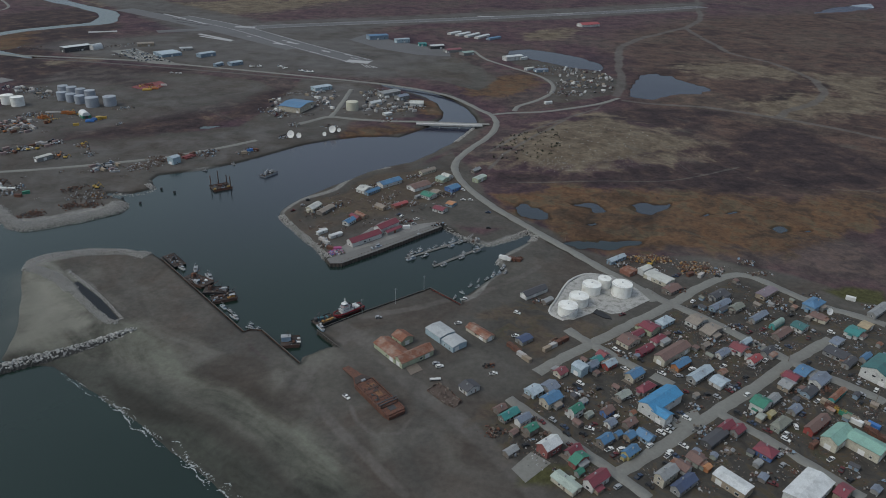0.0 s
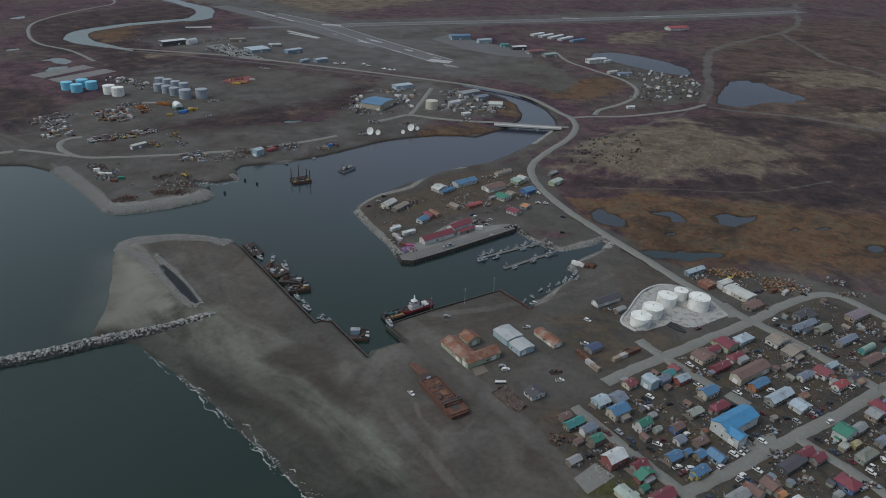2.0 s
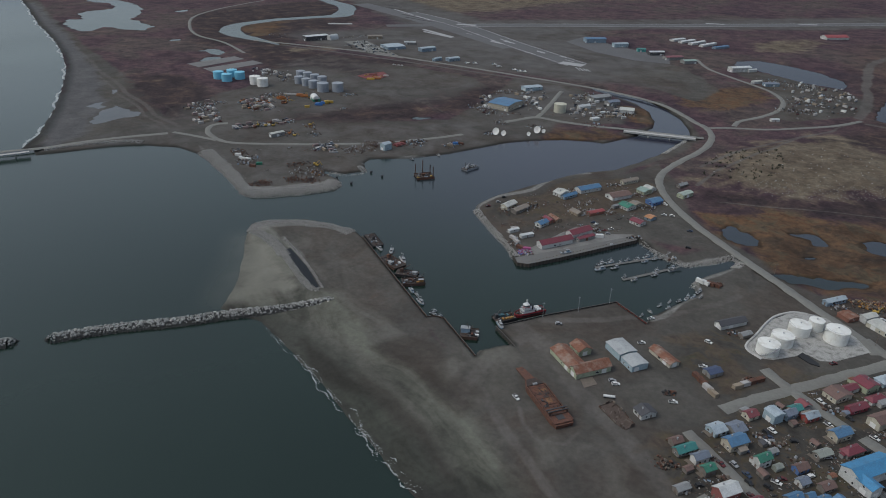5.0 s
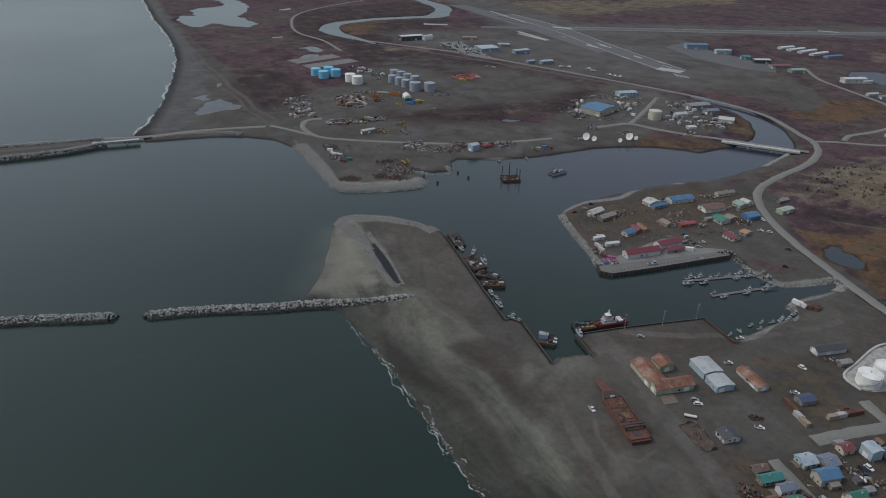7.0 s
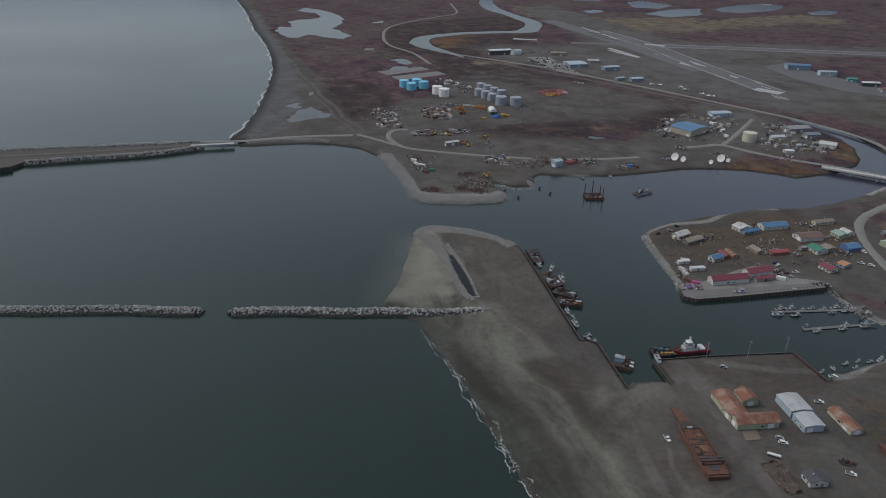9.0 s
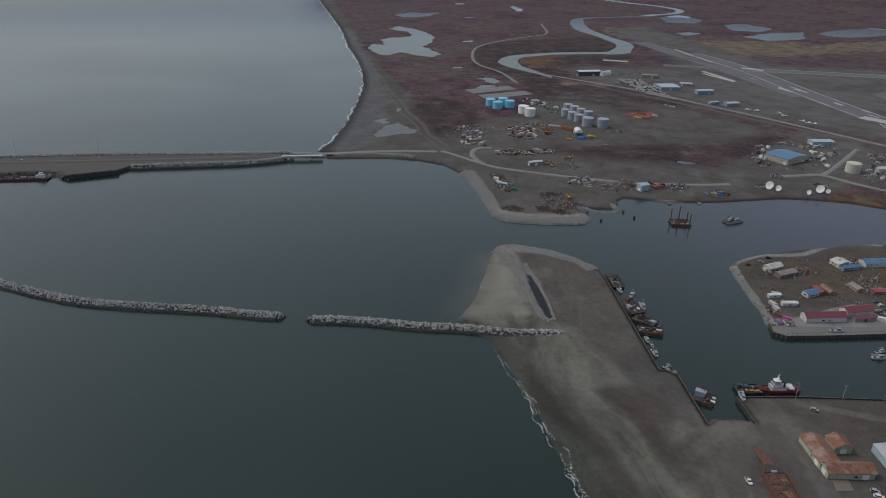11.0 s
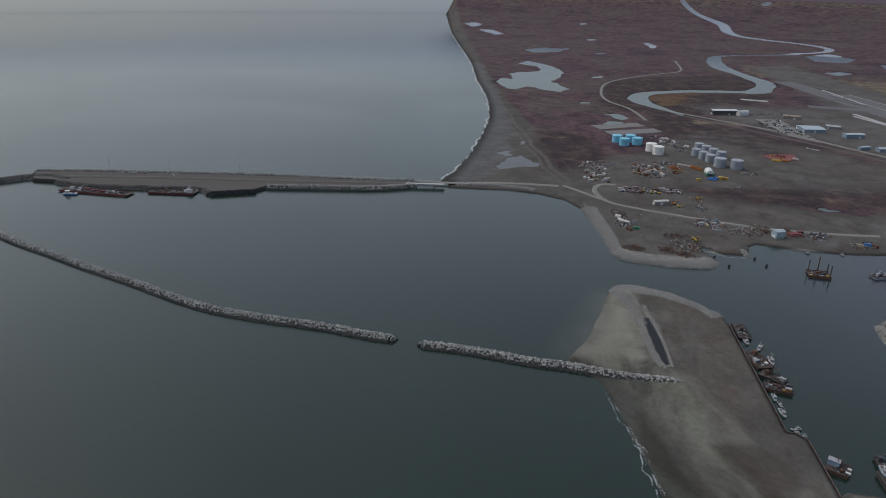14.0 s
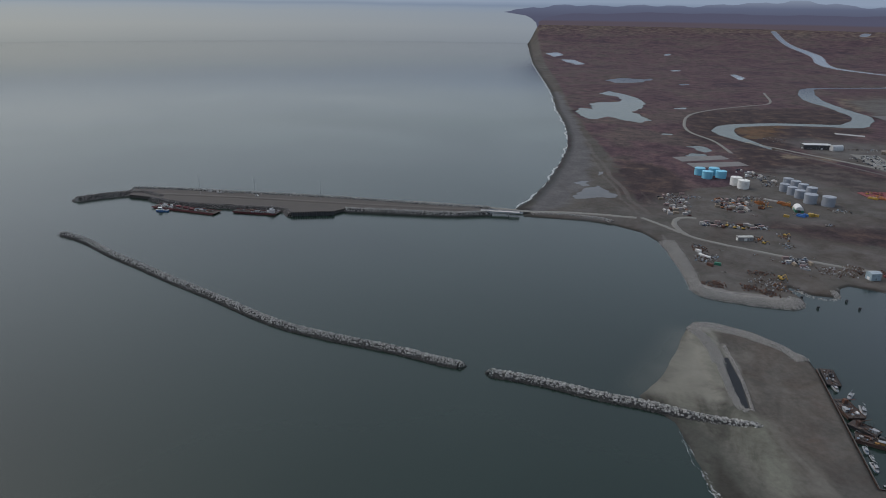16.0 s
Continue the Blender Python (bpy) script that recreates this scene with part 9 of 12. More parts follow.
moor(0, 41.9, 445.7, 59.7, 6.4)
moor(2, 45.5, 454.6, 62.5, 8.6)
moor(1, 46.5, 445.4, 61.8, 4.8)
moor(1, 25.8, 426.7, 50.9, 5.0)
moor(1, 9.4, 410.5, 65.9, 4.1)
moor(1, 14.4, 417.4, -46.7, 2.7)
moor(2, 20.3, 427.5, 55, 4.3)
moor(1, -218.6, 667.9, -27.8, 6.2)
moor(2, -240.3, 644.9, -3.6, 5.8)
work_barge(-173, 421.4, -31.4, 22, 11, M_RUST2, "rusty deck barge with piled gear moored at the quay", [("cabin", 3, -3, 1.8, M_GREY), ("crane", -6, 2, 7, M_RUST), ("box", 6, 3, 1.2, M_WHITE)])
work_barge(-155.7, 408.2, 3.6, 16.3, 9, M_BLACK, "dark deck barge with a small deckhouse and crane", [("cabin", 6, 0, 1.7, M_GREY), ("crane", -4, 1, 6, M_RUST2)])
work_barge(-147.2, 398.8, 27.9, 16.4, 9, M_RUST2, "rusty deck barge with yellow machinery on deck", [("crane", 5, 2, 4, M_DARKMETAL), ("cabin", 5.2, -1.5, 1.7, M_OCHRE), ("box", 3, -2.5, 1.2, M_OCHRE), ("box", -5, 1, 1.1, M_DULLWHITE), ("drum", 0, 0, 1.2, M_RUST2), ("box", -2, 2, 1.4, M_RUST2)])
work_barge(-200.1, 450.6, -47.6, 22.3, 9, M_BLACK, "small dark work barge with scrap gear", [("crane", 0, 0, 6, M_DARKMETAL), ("box", 4, 1, 1, M_GREY)])
work_barge(-91.6, 349.1, 11.1, 11.5, 10.5, M_RUST2, "grey work barge with a blue deckhouse", [("cabin", -2.5, 1.5, 2.8, M_STEELBLUE), ("box", 5, -2, 1.2, M_WHITE), ("box", 5, 2, 1.0, M_WHITE), ("drum", 2, -2, 1, M_RUST)])
work_barge(-75.2, 374.4, 43.4, 14.4, 9, M_BLACK, "dark deck barge with yellow machines beside the tugboat", [("crane", -5, 2, 4, M_DARKMETAL), ("box", 1, -2, 1.3, M_OCHRE), ("box", 4, -2.4, 1.5, M_OCHRE), ("box", -1.5, 2, 2.2, M_DULLTEAL), ("box", -4, 3, 1.8, M_DULLTEAL), ("drum", 3, 1, 1.2, M_DULLTEAL), ("box", -5, -3, 0.9, M_WHITE), ("box", 5.5, 2, 1.2, M_RUST2), ("drum", -2, -2, 0.9, M_OCHRE)])
tug(-61.4, 386.8, 221.2).scale = (0.85, 0.85, 0.8)
work_barge(-211.2, 601.5, 35.1, 17.9, 14, M_RUST, "rusty jack-up barge with tall steel spuds", [("spud", -7.5, 5.5, 12, M_RUST2), ("spud", 0, 6.2, 15, M_RUST2), ("spud", 7.5, 5.5, 10, M_RUST2), ("spud", 7.5, -5.5, 12, M_RUST2), ("box", -7.2, -5, 1.1, M_YELLOW), ("box", 6, -4, 1.2, M_YELLOW), ("box", 0, 2, 2, M_RUSTHULL)])
work_barge(-175.6, 640.6, 60.5, 17.8, 8, M_GREY, "small grey dredge with a white deckhouse", [("cabin", 4, 0, 1.8, M_WHITE), ("crane", -4, 0, 4, M_GREY), ("drum", -1, 0, 1, M_DARKMETAL)])
work_barge(-832.5, 177.2, 38.9, 89, 14, M_DULLRED, "long red cargo barge alongside the causeway", [("cabin", -30, 0, 2.5, M_WHITE), ("box", 20, 2, 2, M_WHITE), ("box", 0, 0, 3, M_MAROON), ("box", -12, 2, 3, M_DULLRED), ("box", 10, -2, 3, M_MAROON), ("crane", -22, 2, 6, M_WHITE), ("box", -20, -3, 2, M_DULLWHITE), ("box", 16, -3, 1.6, M_DULLWHITE), ("drum", 30, 0, 2, M_RUST)])
work_barge(-778.4, 245.3, 47.2, 55.1, 12, M_MAROON, "red and rusty deck barge alongside the causeway", [("cabin", 20, 0, 3, M_WHITE), ("crane", 15, 0, 6, M_WHITE), ("box", -6, 1, 2.4, M_RUST), ("box", 2, -2, 2.4, M_GREY)])
moor(4, -841.7, 151.7, -128, 18.2)
moor(0, -771.6, 263.8, -134.5, 19.6)
mooring_dolphin(-288.8, 566.5)
mooring_dolphin(-269.1, 557.3)
mooring_dolphin(-263.7, 592.1)
mooring_dolphin(-249.1, 585.4)
stranded_barge(-33.4, 296.7, -51.9, 38.8, 11.5, 14.3)
dish(-177.6, 757, LAND, 4.3, -18)
dish(-168.5, 757.3, LAND, 3.1, -18)
dish(-133.9, 781.8, LAND, 4.3, -18)
dish(-127, 785.7, LAND, 2.4, -18)
dish(-141.2, 768, LAND, 2.4, -18)
dish(262.6, 400.3, LAND, 2.3, 10)



def light_aircraft(x, y, turn):
    top = at("light_aircraft", x, y, LAND, turn, "small white propeller aircraft parked on the apron", "aircraft", "parked aircraft")
    part("fuselage", lathe([(0.0, -4.6), (0.25, -4.4), (0.45, -2.0), (0.75, 0.5), (0.75, 2.4), (0.5, 3.4), (0.0, 3.8)], 12), M_WHITE, top).matrix_basis = pose(0, 0, 1.5, 0, 90, 0)
    part("wing", boxes((0.2, -5.6, 2.2, 1.9, 5.6, 2.4)), M_WHITE, top)
    part("tailplane", boxes((-4.6, -1.9, 1.6, -3.6, 1.9, 1.72)), M_WHITE, top)
    part("fin", prism([(-4.7, -0.08), (-3.3, -0.08), (-3.3, 0.08), (-4.7, 0.08)], 1.6, 3.4, 0.6, (-4.4, 0)), M_STEELBLUE, top)
    part("cockpit_window", boxes((1.3, -0.62, 1.9, 2.5, 0.62, 2.3)), M_PANE, top)
    for wx, wy in ((0.8, -1.1), (0.8, 1.1), (2.8, 0.0)):
        part("wheel", tube((wx, wy - 0.1, 0.3), (wx, wy + 0.1, 0.3), 0.3, 8), M_TYRE, top)


light_aircraft(-277.0, 1138.3, 40)
light_aircraft(-267.2, 1125.5, 70)
light_aircraft(-236.2, 1110.3, 20)
light_aircraft(-226.2, 1103.9, 25)
light_aircraft(-218.8, 1104.9, 15)
light_aircraft(-321.9, 1129.3, 60)
light_aircraft(-309.4, 1133.8, 35)
# ---------------------------------------------------------------- houses and sheds
house(52.5, 304.4, 40.7, 8.2, 7.6, 3, 1.6, "v", "ltblue", "paleblue", "house")
house(61.9, 308.2, 41.3, 8.3, 8.3, 3.2, 1.8, "v", "grey", "slate", "house")
house(60.9, 296.6, 39.4, 11.7, 7.4, 4.6, 2, "v", "beige", "blue", "house")
house(69.8, 322.5, 41.4, 6.9, 5.7, 3, 1.6, "v", "cream", "maroon", "house")
house(81.1, 324.7, 41.4, 6.8, 7.2, 5.5, 0.8, "u", "ltblue", "paleblue", "block")
house(89.3, 329.3, 41.7, 7.3, 4.6, 4, 1.6, "v", "steel", "slate", "house")
house(92.9, 335.3, 40.7, 7.0, 5.0, 3, 1.5, "v", "tan", "teal", "house")
house(97.5, 340.6, 40.5, 7.0, 5.5, 3, 1.5, "u", "white", "maroon", "house")
house(99.8, 331.4, 39.9, 9.0, 4.6, 3.4, 1.6, "v", "red", "paleblue", "house")
house(112.0, 320.9, 39.7, 10.9, 6.2, 4.6, 1.8, "v", "beige", "blue", "house")
house(115.9, 310.2, 39.7, 12.0, 5.1, 3, 1.8, "v", "grey", "crimson", "hip")
house(101.7, 303.4, 38.2, 8.9, 4.6, 2.6, 1.2, "v", "weathered", "greygreen", "house")
house(119.9, 296.6, 39.7, 24.8, 10.3, 6, 2.2, "v", "offwhite", "azure", "hall")
house(117.8, 285.1, 39.3, 6.9, 8.2, 5.5, 1.5, "u", "offwhite", "azure", "hall")
house(72.6, 286.8, 41.7, 8.3, 4.6, 5.8, 1.8, "v", "white", "green", "house")
house(89.9, 289.1, 41.0, 7.4, 4.6, 3, 1.6, "v", "cobalt", "brown", "house")
house(79.7, 286.3, 40.4, 4.7, 3.2, 2.2, 1, "v", "greygreen", "greygreen", "shed")
house(89.7, 279.7, 40.1, 5.5, 4.6, 2.8, 1.4, "v", "white", "slate", "house")
house(99.8, 280.0, 39.1, 7.5, 4.6, 3, 1.4, "v", "weathered", "brown", "house")
house(105.5, 270.5, 40.2, 6.5, 8.4, 3.2, 1.8, "u", "steel", "blue", "house")
house(84.2, 266.4, 39.4, 8.0, 5.2, 3.6, 1.8, "v", "weathered", "blue", "house")
house(91.8, 271.1, 40.0, 4.2, 3.2, 2.8, 1.2, "v", "grey", "blue", "shed")
house(97.6, 270.4, 39.7, 5.3, 4.6, 3, 1.4, "v", "tan", "blue", "house")
house(95.1, 258.5, 39.7, 8.8, 4.8, 3.4, 1.7, "v", "mustard", "blue", "house")
house(37.2, 283.4, 40.7, 11.6, 5.1, 3.2, 1.8, "v", "weathered", "teal", "house")
house(33.0, 288.1, 40.4, 6.2, 4.6, 3, 1.5, "v", "weathered", "brown", "house")
house(44.2, 279.5, 39.6, 8.6, 4.6, 4.2, 1.6, "v", "white", "slate", "house")
house(47.7, 272.3, 41.0, 6.6, 4.6, 4.4, 1.4, "v", "weathered", "green", "house")
house(55.3, 259.9, 40.2, 11.0, 7.5, 5.6, 2.4, "v", "barnred", "whitemetal", "house")
house(67.0, 257.9, 39.8, 8.4, 4.6, 3.4, 1.8, "v", "grey", "crimson", "house")
house(68.7, 251.9, 40.2, 10.5, 4.6, 3.8, 2, "u", "barnred", "green", "house")
house(67.8, 244.2, 40.3, 4.4, 3.2, 2.4, 1.2, "v", "grey", "green", "shed")
house(60.4, 237.1, 40.8, 6.6, 14.1, 3, 0.8, "u", "cream", "palegreen", "mobile")
house(74.7, 238.7, 39.7, 12.9, 6.0, 4.6, 2, "v", "white", "crimson", "house")
house(36.3, 256.9, 40.8, 7.8, 4.3, 2.6, 1.2, "v", "weathered", "grey", "shed")
house(159.8, 318.0, 38.4, 10.0, 7.8, 3, 1.4, "u", "white", "paleblue", "house")
house(164.6, 327.0, 38.7, 5.4, 3.8, 2.8, 1.2, "v", "tan", "rust", "shed")
house(150.5, 324.0, 39.6, 19.0, 6.3, 3.6, 1.8, "v", "grey", "paleblue", "house")
house(171.5, 346.7, 38.9, 9.9, 4.6, 3, 1.5, "v", "white", "slate", "house")
house(188.6, 340.9, 38.9, 9.7, 4.8, 3, 1.5, "v", "white", "red", "house")
house(174.6, 297.6, 40.5, 10.8, 7.8, 5.6, 2, "u", "white", "green", "house")
house(184.0, 303.4, 40.3, 9.5, 4.6, 3.2, 1.4, "v", "grey", "grey", "house")
house(177.9, 291.1, 38.9, 5.3, 3.2, 2.6, 0.8, "v", "mustard", "mustard", "shed")
house(171.6, 288.4, 40.4, 6.2, 3.6, 2.6, 0.9, "u", "tan", "greygreen", "shed")
house(179.7, 283.0, 39.0, 13.0, 5.3, 3.4, 1.8, "v", "greygreen", "olive", "hip")
house(203.7, 324.4, 38.8, 9.6, 7.9, 3, 1.5, "u", "weathered", "crimson", "house")
house(197.7, 317.0, 38.9, 10.1, 6.5, 3.2, 1.5, "u", "tan", "grey", "house")
house(213.2, 329.8, 38.6, 12.8, 6.9, 3.4, 1.8, "u", "tan", "blue", "house")
house(218.7, 322.0, 40.3, 13.4, 7.4, 3.8, 1.8, "v", "white", "slate", "house")
house(207.7, 311.3, 39.2, 10.0, 5.7, 3, 1.4, "v", "steel", "charcoal", "house")
house(192.5, 295.3, 39.0, 7.7, 4.6, 2.8, 1.4, "v", "grey", "slate", "house")
house(222.9, 309.5, 39.8, 16.6, 3.2, 2.8, 0.8, "v", "teal", "rust", "shed")
house(198.5, 283.1, 38.3, 19.3, 5.2, 3.8, 1.8, "v", "red", "brown", "house")
house(203.4, 272.8, 37.9, 17.9, 8.2, 5.5, 2.2, "v", "cream", "palegreenroof", "hall")
house(215.7, 267.4, 38.9, 10.6, 16.1, 5.5, 1.8, "u", "cream", "palegreenroof", "hall")
house(259.9, 332.1, 38.1, 23.5, 15.0, 6.5, 3, "v", "white", "darkteal", "hall")
house(242.6, 350.4, 39.5, 10.2, 13.1, 3, 0.8, "u", "grey", "charcoal", "mobile")
house(245.8, 341.1, 39.0, 12.6, 4.6, 3, 1, "v", "grey", "charcoal", "house")
house(163.1, 262.0, 42.3, 8.5, 9.7, 3.4, 2, "u", "cobalt", "crimson", "hip")
house(156.2, 254.0, 39.8, 4.8, 3.2, 2.4, 0.6, "v", "grey", "grey", "shed")
house(138.4, 239.8, 40.1, 8.2, 16.3, 4, 0.7, "u", "tan", "whitemetal", "block")
house(171.8, 236.0, 40.3, 24.3, 12.1, 5, 1.4, "v", "offwhite", "whitemetal", "hall")
house(188.1, 235.9, 38.4, 10.5, 5.2, 4, 1.6, "u", "tan", "crimson", "house")
house(149.5, 279.2, 40.0, 10.3, 4.6, 3.4, 1.7, "v", "tan", "crimson", "house")
house(154.8, 277.0, 39.5, 8.1, 4.6, 3.2, 1.6, "v", "grey", "crimson", "house")
house(141.0, 271.1, 40.1, 17.6, 6.3, 3, 1, "v", "charcoal", "charcoal", "shed")
house(108.1, 242.6, 38.7, 12.0, 5.6, 6, 1.6, "v", "beige", "grey", "house")
house(118.3, 249.4, 40.5, 6.3, 6.6, 3.2, 1.6, "u", "white", "brown", "house")
house(115.3, 238.1, 38.9, 14.5, 5.5, 3.6, 1.8, "v", "grey", "navy", "house")
house(126.4, 255.2, 38.9, 7.7, 7.2, 3.2, 1.6, "u", "greygreen", "brown", "house")
house(130.2, 250.0, 38.9, 4.1, 3.2, 2.4, 0.8, "v", "orange", "orange", "shed")
house(190.2, 404.2, 37.7, 20.0, 5.2, 3.2, 1.5, "v", "steel", "slate", "house")
house(194.0, 419.1, 38.9, 15.9, 6.4, 3, 1.4, "v", "grey", "charcoal", "house")
house(200.5, 401.9, 39.5, 11.4, 6.0, 3, 1.5, "v", "weathered", "olive", "house")
house(229.8, 423.6, 39.1, 19.0, 7.4, 3.4, 0.7, "v", "tan", "purple", "house")
house(255.7, 408.0, 38.9, 16.5, 9.1, 4.8, 2.6, "v", "steel", "blue", "hip")
house(251.8, 393.0, 41.2, 8.3, 9.0, 3, 1, "u", "cream", "brown", "mobile")
house(220.0, 383.0, 39.5, 13.0, 4.2, 2.6, 1.6, "v", "teal", "greengrey", "barrel")
house(218.0, 371.0, 38.4, 16.2, 5.5, 3.2, 1.5, "v", "weathered", "brown", "house")
house(233.4, 380.0, 39.1, 10.0, 8.2, 3, 1.2, "u", "white", "darkteal", "mobile")
house(210.9, 390.6, 38.6, 17.6, 4.6, 3, 1.4, "v", "grey", "slate", "house")
house(267.0, 375.6, 39.0, 13.2, 8.5, 3, 1.2, "u", "offwhite", "teal", "mobile")
house(277.6, 382.4, 39.5, 10.6, 6.3, 3.2, 1, "u", "tan", "tan", "block")
house(298.7, 404.1, 38.2, 25.3, 5.7, 3.4, 1.4, "v", "grey", "grey", "house")
house(249.4, 363.3, 39.3, 11.3, 5.2, 3, 1, "u", "white", "slate", "house")
house(258.7, 347.0, 39.2, 10.0, 3.8, 3, 1.3, "v", "grey", "blue", "shed")
house(64.2, 414.7, 38.2, 20.5, 6.3, 3.0, 1.8, "v", "white", "charcoal", "hall")
house(72.5, 404.0, 41.8, 8.5, 4.2, 2.4, 1, "v", "weathered", "grey", "shed")
house(158.5, 441.2, 41.7, 11.5, 19.0, 3.0, 0.9, "u", "cream", "offwhiteroof", "block")
house(150.7, 452.2, 39.7, 10.9, 5.2, 4, 1, "v", "offwhite", "offwhiteroof", "block")
house(163.1, 425.5, 39.6, 13.6, 8.2, 2.8, 1.4, "v", "weathered", "brown", "house")
house(138.7, 451.2, 40.8, 10.7, 9.7, 2.8, 0.6, "u", "rust", "rust", "shed")
house(133.4, 470.0, 39.4, 18.6, 4.6, 3, 1.2, "v", "steel", "paleblue", "house")
house(146.0, 381.0, 39.2, 13.0, 6.6, 3.2, 1.7, "v", "ltblue", "paleblue", "hip")
house(167.2, 382.7, 39.7, 14.3, 9.0, 3.4, 1.6, "u", "white", "tanroof", "house")
house(133.4, 371.5, 40.3, 10.5, 10.0, 4.6, 1.4, "u", "palegreen", "crimson", "house")
house(124.1, 365.0, 39.8, 10.3, 5.0, 3, 1.4, "v", "white", "crimson", "shed")
house(116.8, 357.0, 40.5, 13.1, 9.3, 3.6, 1.6, "u", "cream", "brown", "house")
house(136.3, 359.7, 39.6, 12.1, 5.0, 3, 1.6, "v", "white", "crimson", "hip")
house(124.6, 347.8, 39.5, 12.9, 4.8, 3, 1.5, "v", "crimson", "crimson", "house")
house(140.2, 344.2, 39.5, 26.6, 7.4, 4.6, 1.8, "v", "cream", "brown", "hall")
house(142.4, 333.8, 39.6, 13.1, 5.4, 3.6, 1.6, "v", "orange", "blue", "house")
house(173.1, 372.1, 39.9, 15.8, 8.0, 3.2, 1.6, "u", "weathered", "tanroof", "house")
house(183.5, 352.1, 39.6, 9.6, 8.5, 3.6, 1.6, "u", "white", "maroon", "house")
house(190.9, 359.8, 39.6, 8.8, 3.8, 3, 1.4, "v", "steel", "paleblue", "shed")
house(164.0, 354.8, 40.0, 6.2, 3.2, 2.6, 1.2, "v", "weathered", "tanroof", "shed")
house(200.4, 350.0, 39.3, 10.6, 4.6, 3, 1.5, "v", "grey", "charcoal", "house")
house(51.9, 355.5, 40.7, 9.9, 6.7, 2.8, 1.2, "v", "grey", "navy", "shed")
house(-28.8, 339.5, 40.6, 10.9, 21.3, 3.5, 2.0, "u", "palegreen", "rust", "hall")
house(-15.2, 333.7, 39.8, 23.2, 8.1, 3.9, 2.6, "v", "palegreen", "rust", "hall")
house(-23.1, 351.7, 42.1, 9.1, 9.4, 4.0, 2.2, "u", "palegreen", "rust", "hall")
house(-0.2, 359.3, 41.0, 12.0, 14.2, 4.3, 0.8, "u", "ltblue", "lightgrey", "block")
house(8.5, 348.6, 40.4, 11.1, 10.8, 3.8, 0.8, "u", "ltblue", "lightgrey", "block")
house(24.8, 361.7, 41.9, 7.3, 18.2, 2.6, 1.6, "u", "cream", "rust", "hall")
house(17.0, 305.9, 38.8, 9.8, 7.5, 3.2, 1.6, "u", "white", "charcoal", "house")
house(-62.9, 491.5, 43.9, 32.3, 8.3, 4.5, 2.4, "v", "white", "crimson", "hall")
house(-47.3, 514.9, 50.4, 23.4, 9.1, 5.5, 2.2, "v", "white", "crimson", "hall")
house(-41.4, 509.8, 47.5, 17.0, 4.4, 2.8, 0.8, "v", "grey", "crimson", "shed")
house(-79.5, 524.4, 61.4, 11.3, 6.6, 3.2, 1.6, "v", "white", "blue", "house")
house(-75.7, 535.0, 47.2, 5.1, 11.0, 2.4, 1.2, "u", "rust", "crimson", "shed")
house(-71.4, 539.8, 44.0, 5.0, 13.2, 2.4, 1.2, "u", "tan", "rust", "shed")
house(-114.3, 552.2, 65.9, 15.4, 7.6, 3.6, 1.8, "v", "cream", "offwhiteroof", "house")
house(-103.1, 547.7, 63.1, 19.3, 6.4, 3.2, 1.2, "v", "weathered", "tanroof", "house")
house(-75.3, 598.9, 55.9, 13.7, 10.0, 3.4, 1.8, "u", "white", "offwhiteroof", "house")
house(-67.6, 594.9, 54.3, 17.6, 4.9, 3, 1.4, "v", "steel", "blue", "house")
house(-53.5, 618.8, 44.8, 26.4, 10.4, 3.8, 2, "v", "white", "blue", "hall")
house(-24.8, 611.9, 44.1, 23.6, 12.6, 3.6, 2, "v", "white", "brown", "hall")
house(-18.3, 654.1, 46.4, 20.4, 5.5, 3.4, 1.6, "v", "cream", "tanroof", "house")
house(-15.0, 588.6, 50.9, 11.2, 11.9, 3.4, 1.8, "u", "white", "green", "house")
house(-8.0, 596.4, 46.6, 10.0, 8.1, 3, 1.4, "u", "tan", "tanroof", "house")
house(-2.8, 632.8, 49.4, 11.3, 10.0, 3.2, 1.6, "u", "palegreen", "greengrey", "house")
house(1.4, 640.9, 50.1, 10.5, 10.1, 3, 1.8, "u", "white", "offwhiteroof", "barrel")
house(7.3, 608.9, 49.0, 13.5, 9.7, 3.6, 1.8, "v", "cobalt", "blue", "house")
house(-3.7, 557.0, 56.6, 9.0, 11.3, 3, 1.4, "u", "white", "crimson", "house")
house(6.0, 570.8, 59.3, 8.9, 7.0, 2.6, 0.8, "u", "steel", "orange", "shed")
house(-39.7, 565.5, 44.2, 16.6, 5.5, 2.6, 0.8, "v", "rust", "red", "shed")
house(-56.0, 558.9, 49.5, 6.7, 11.3, 2.6, 1.2, "u", "tan", "tanroof", "shed")
house(33.8, 637.2, 54.1, 17.0, 7.5, 4, 1, "v", "palegreen", "palegreen", "block")
house(30.9, 661.9, 51.6, 12.1, 4.9, 3, 1.4, "v", "weathered", "grey", "house")
house(-25.0, 585.3, 49.4, 6.7, 3.3, 2.6, 0.6, "v", "grey", "grey", "shed")
house(-86.8, 497.7, 42.3, 12.0, 3.8, 2.6, 0.5, "v", "white", "whitemetal", "shed")
house(-98.8, 503.4, 47.4, 10.1, 3.2, 2.4, 0.3, "v", "white", "whitemetal", "shed")
house(-407.8, 656.9, 60.5, 18.5, 6.4, 4.6, 0.8, "v", "grey", "offwhiteroof", "block")
house(-276.1, 659.6, 64.3, 11, 8.5, 7.5, 1.0, "v", "ltblue", "paleblue", "block")
house(-197.1, 883.7, 71.7, 38.3, 30.8, 7, 2, "u", "beige", "blue", "hall")
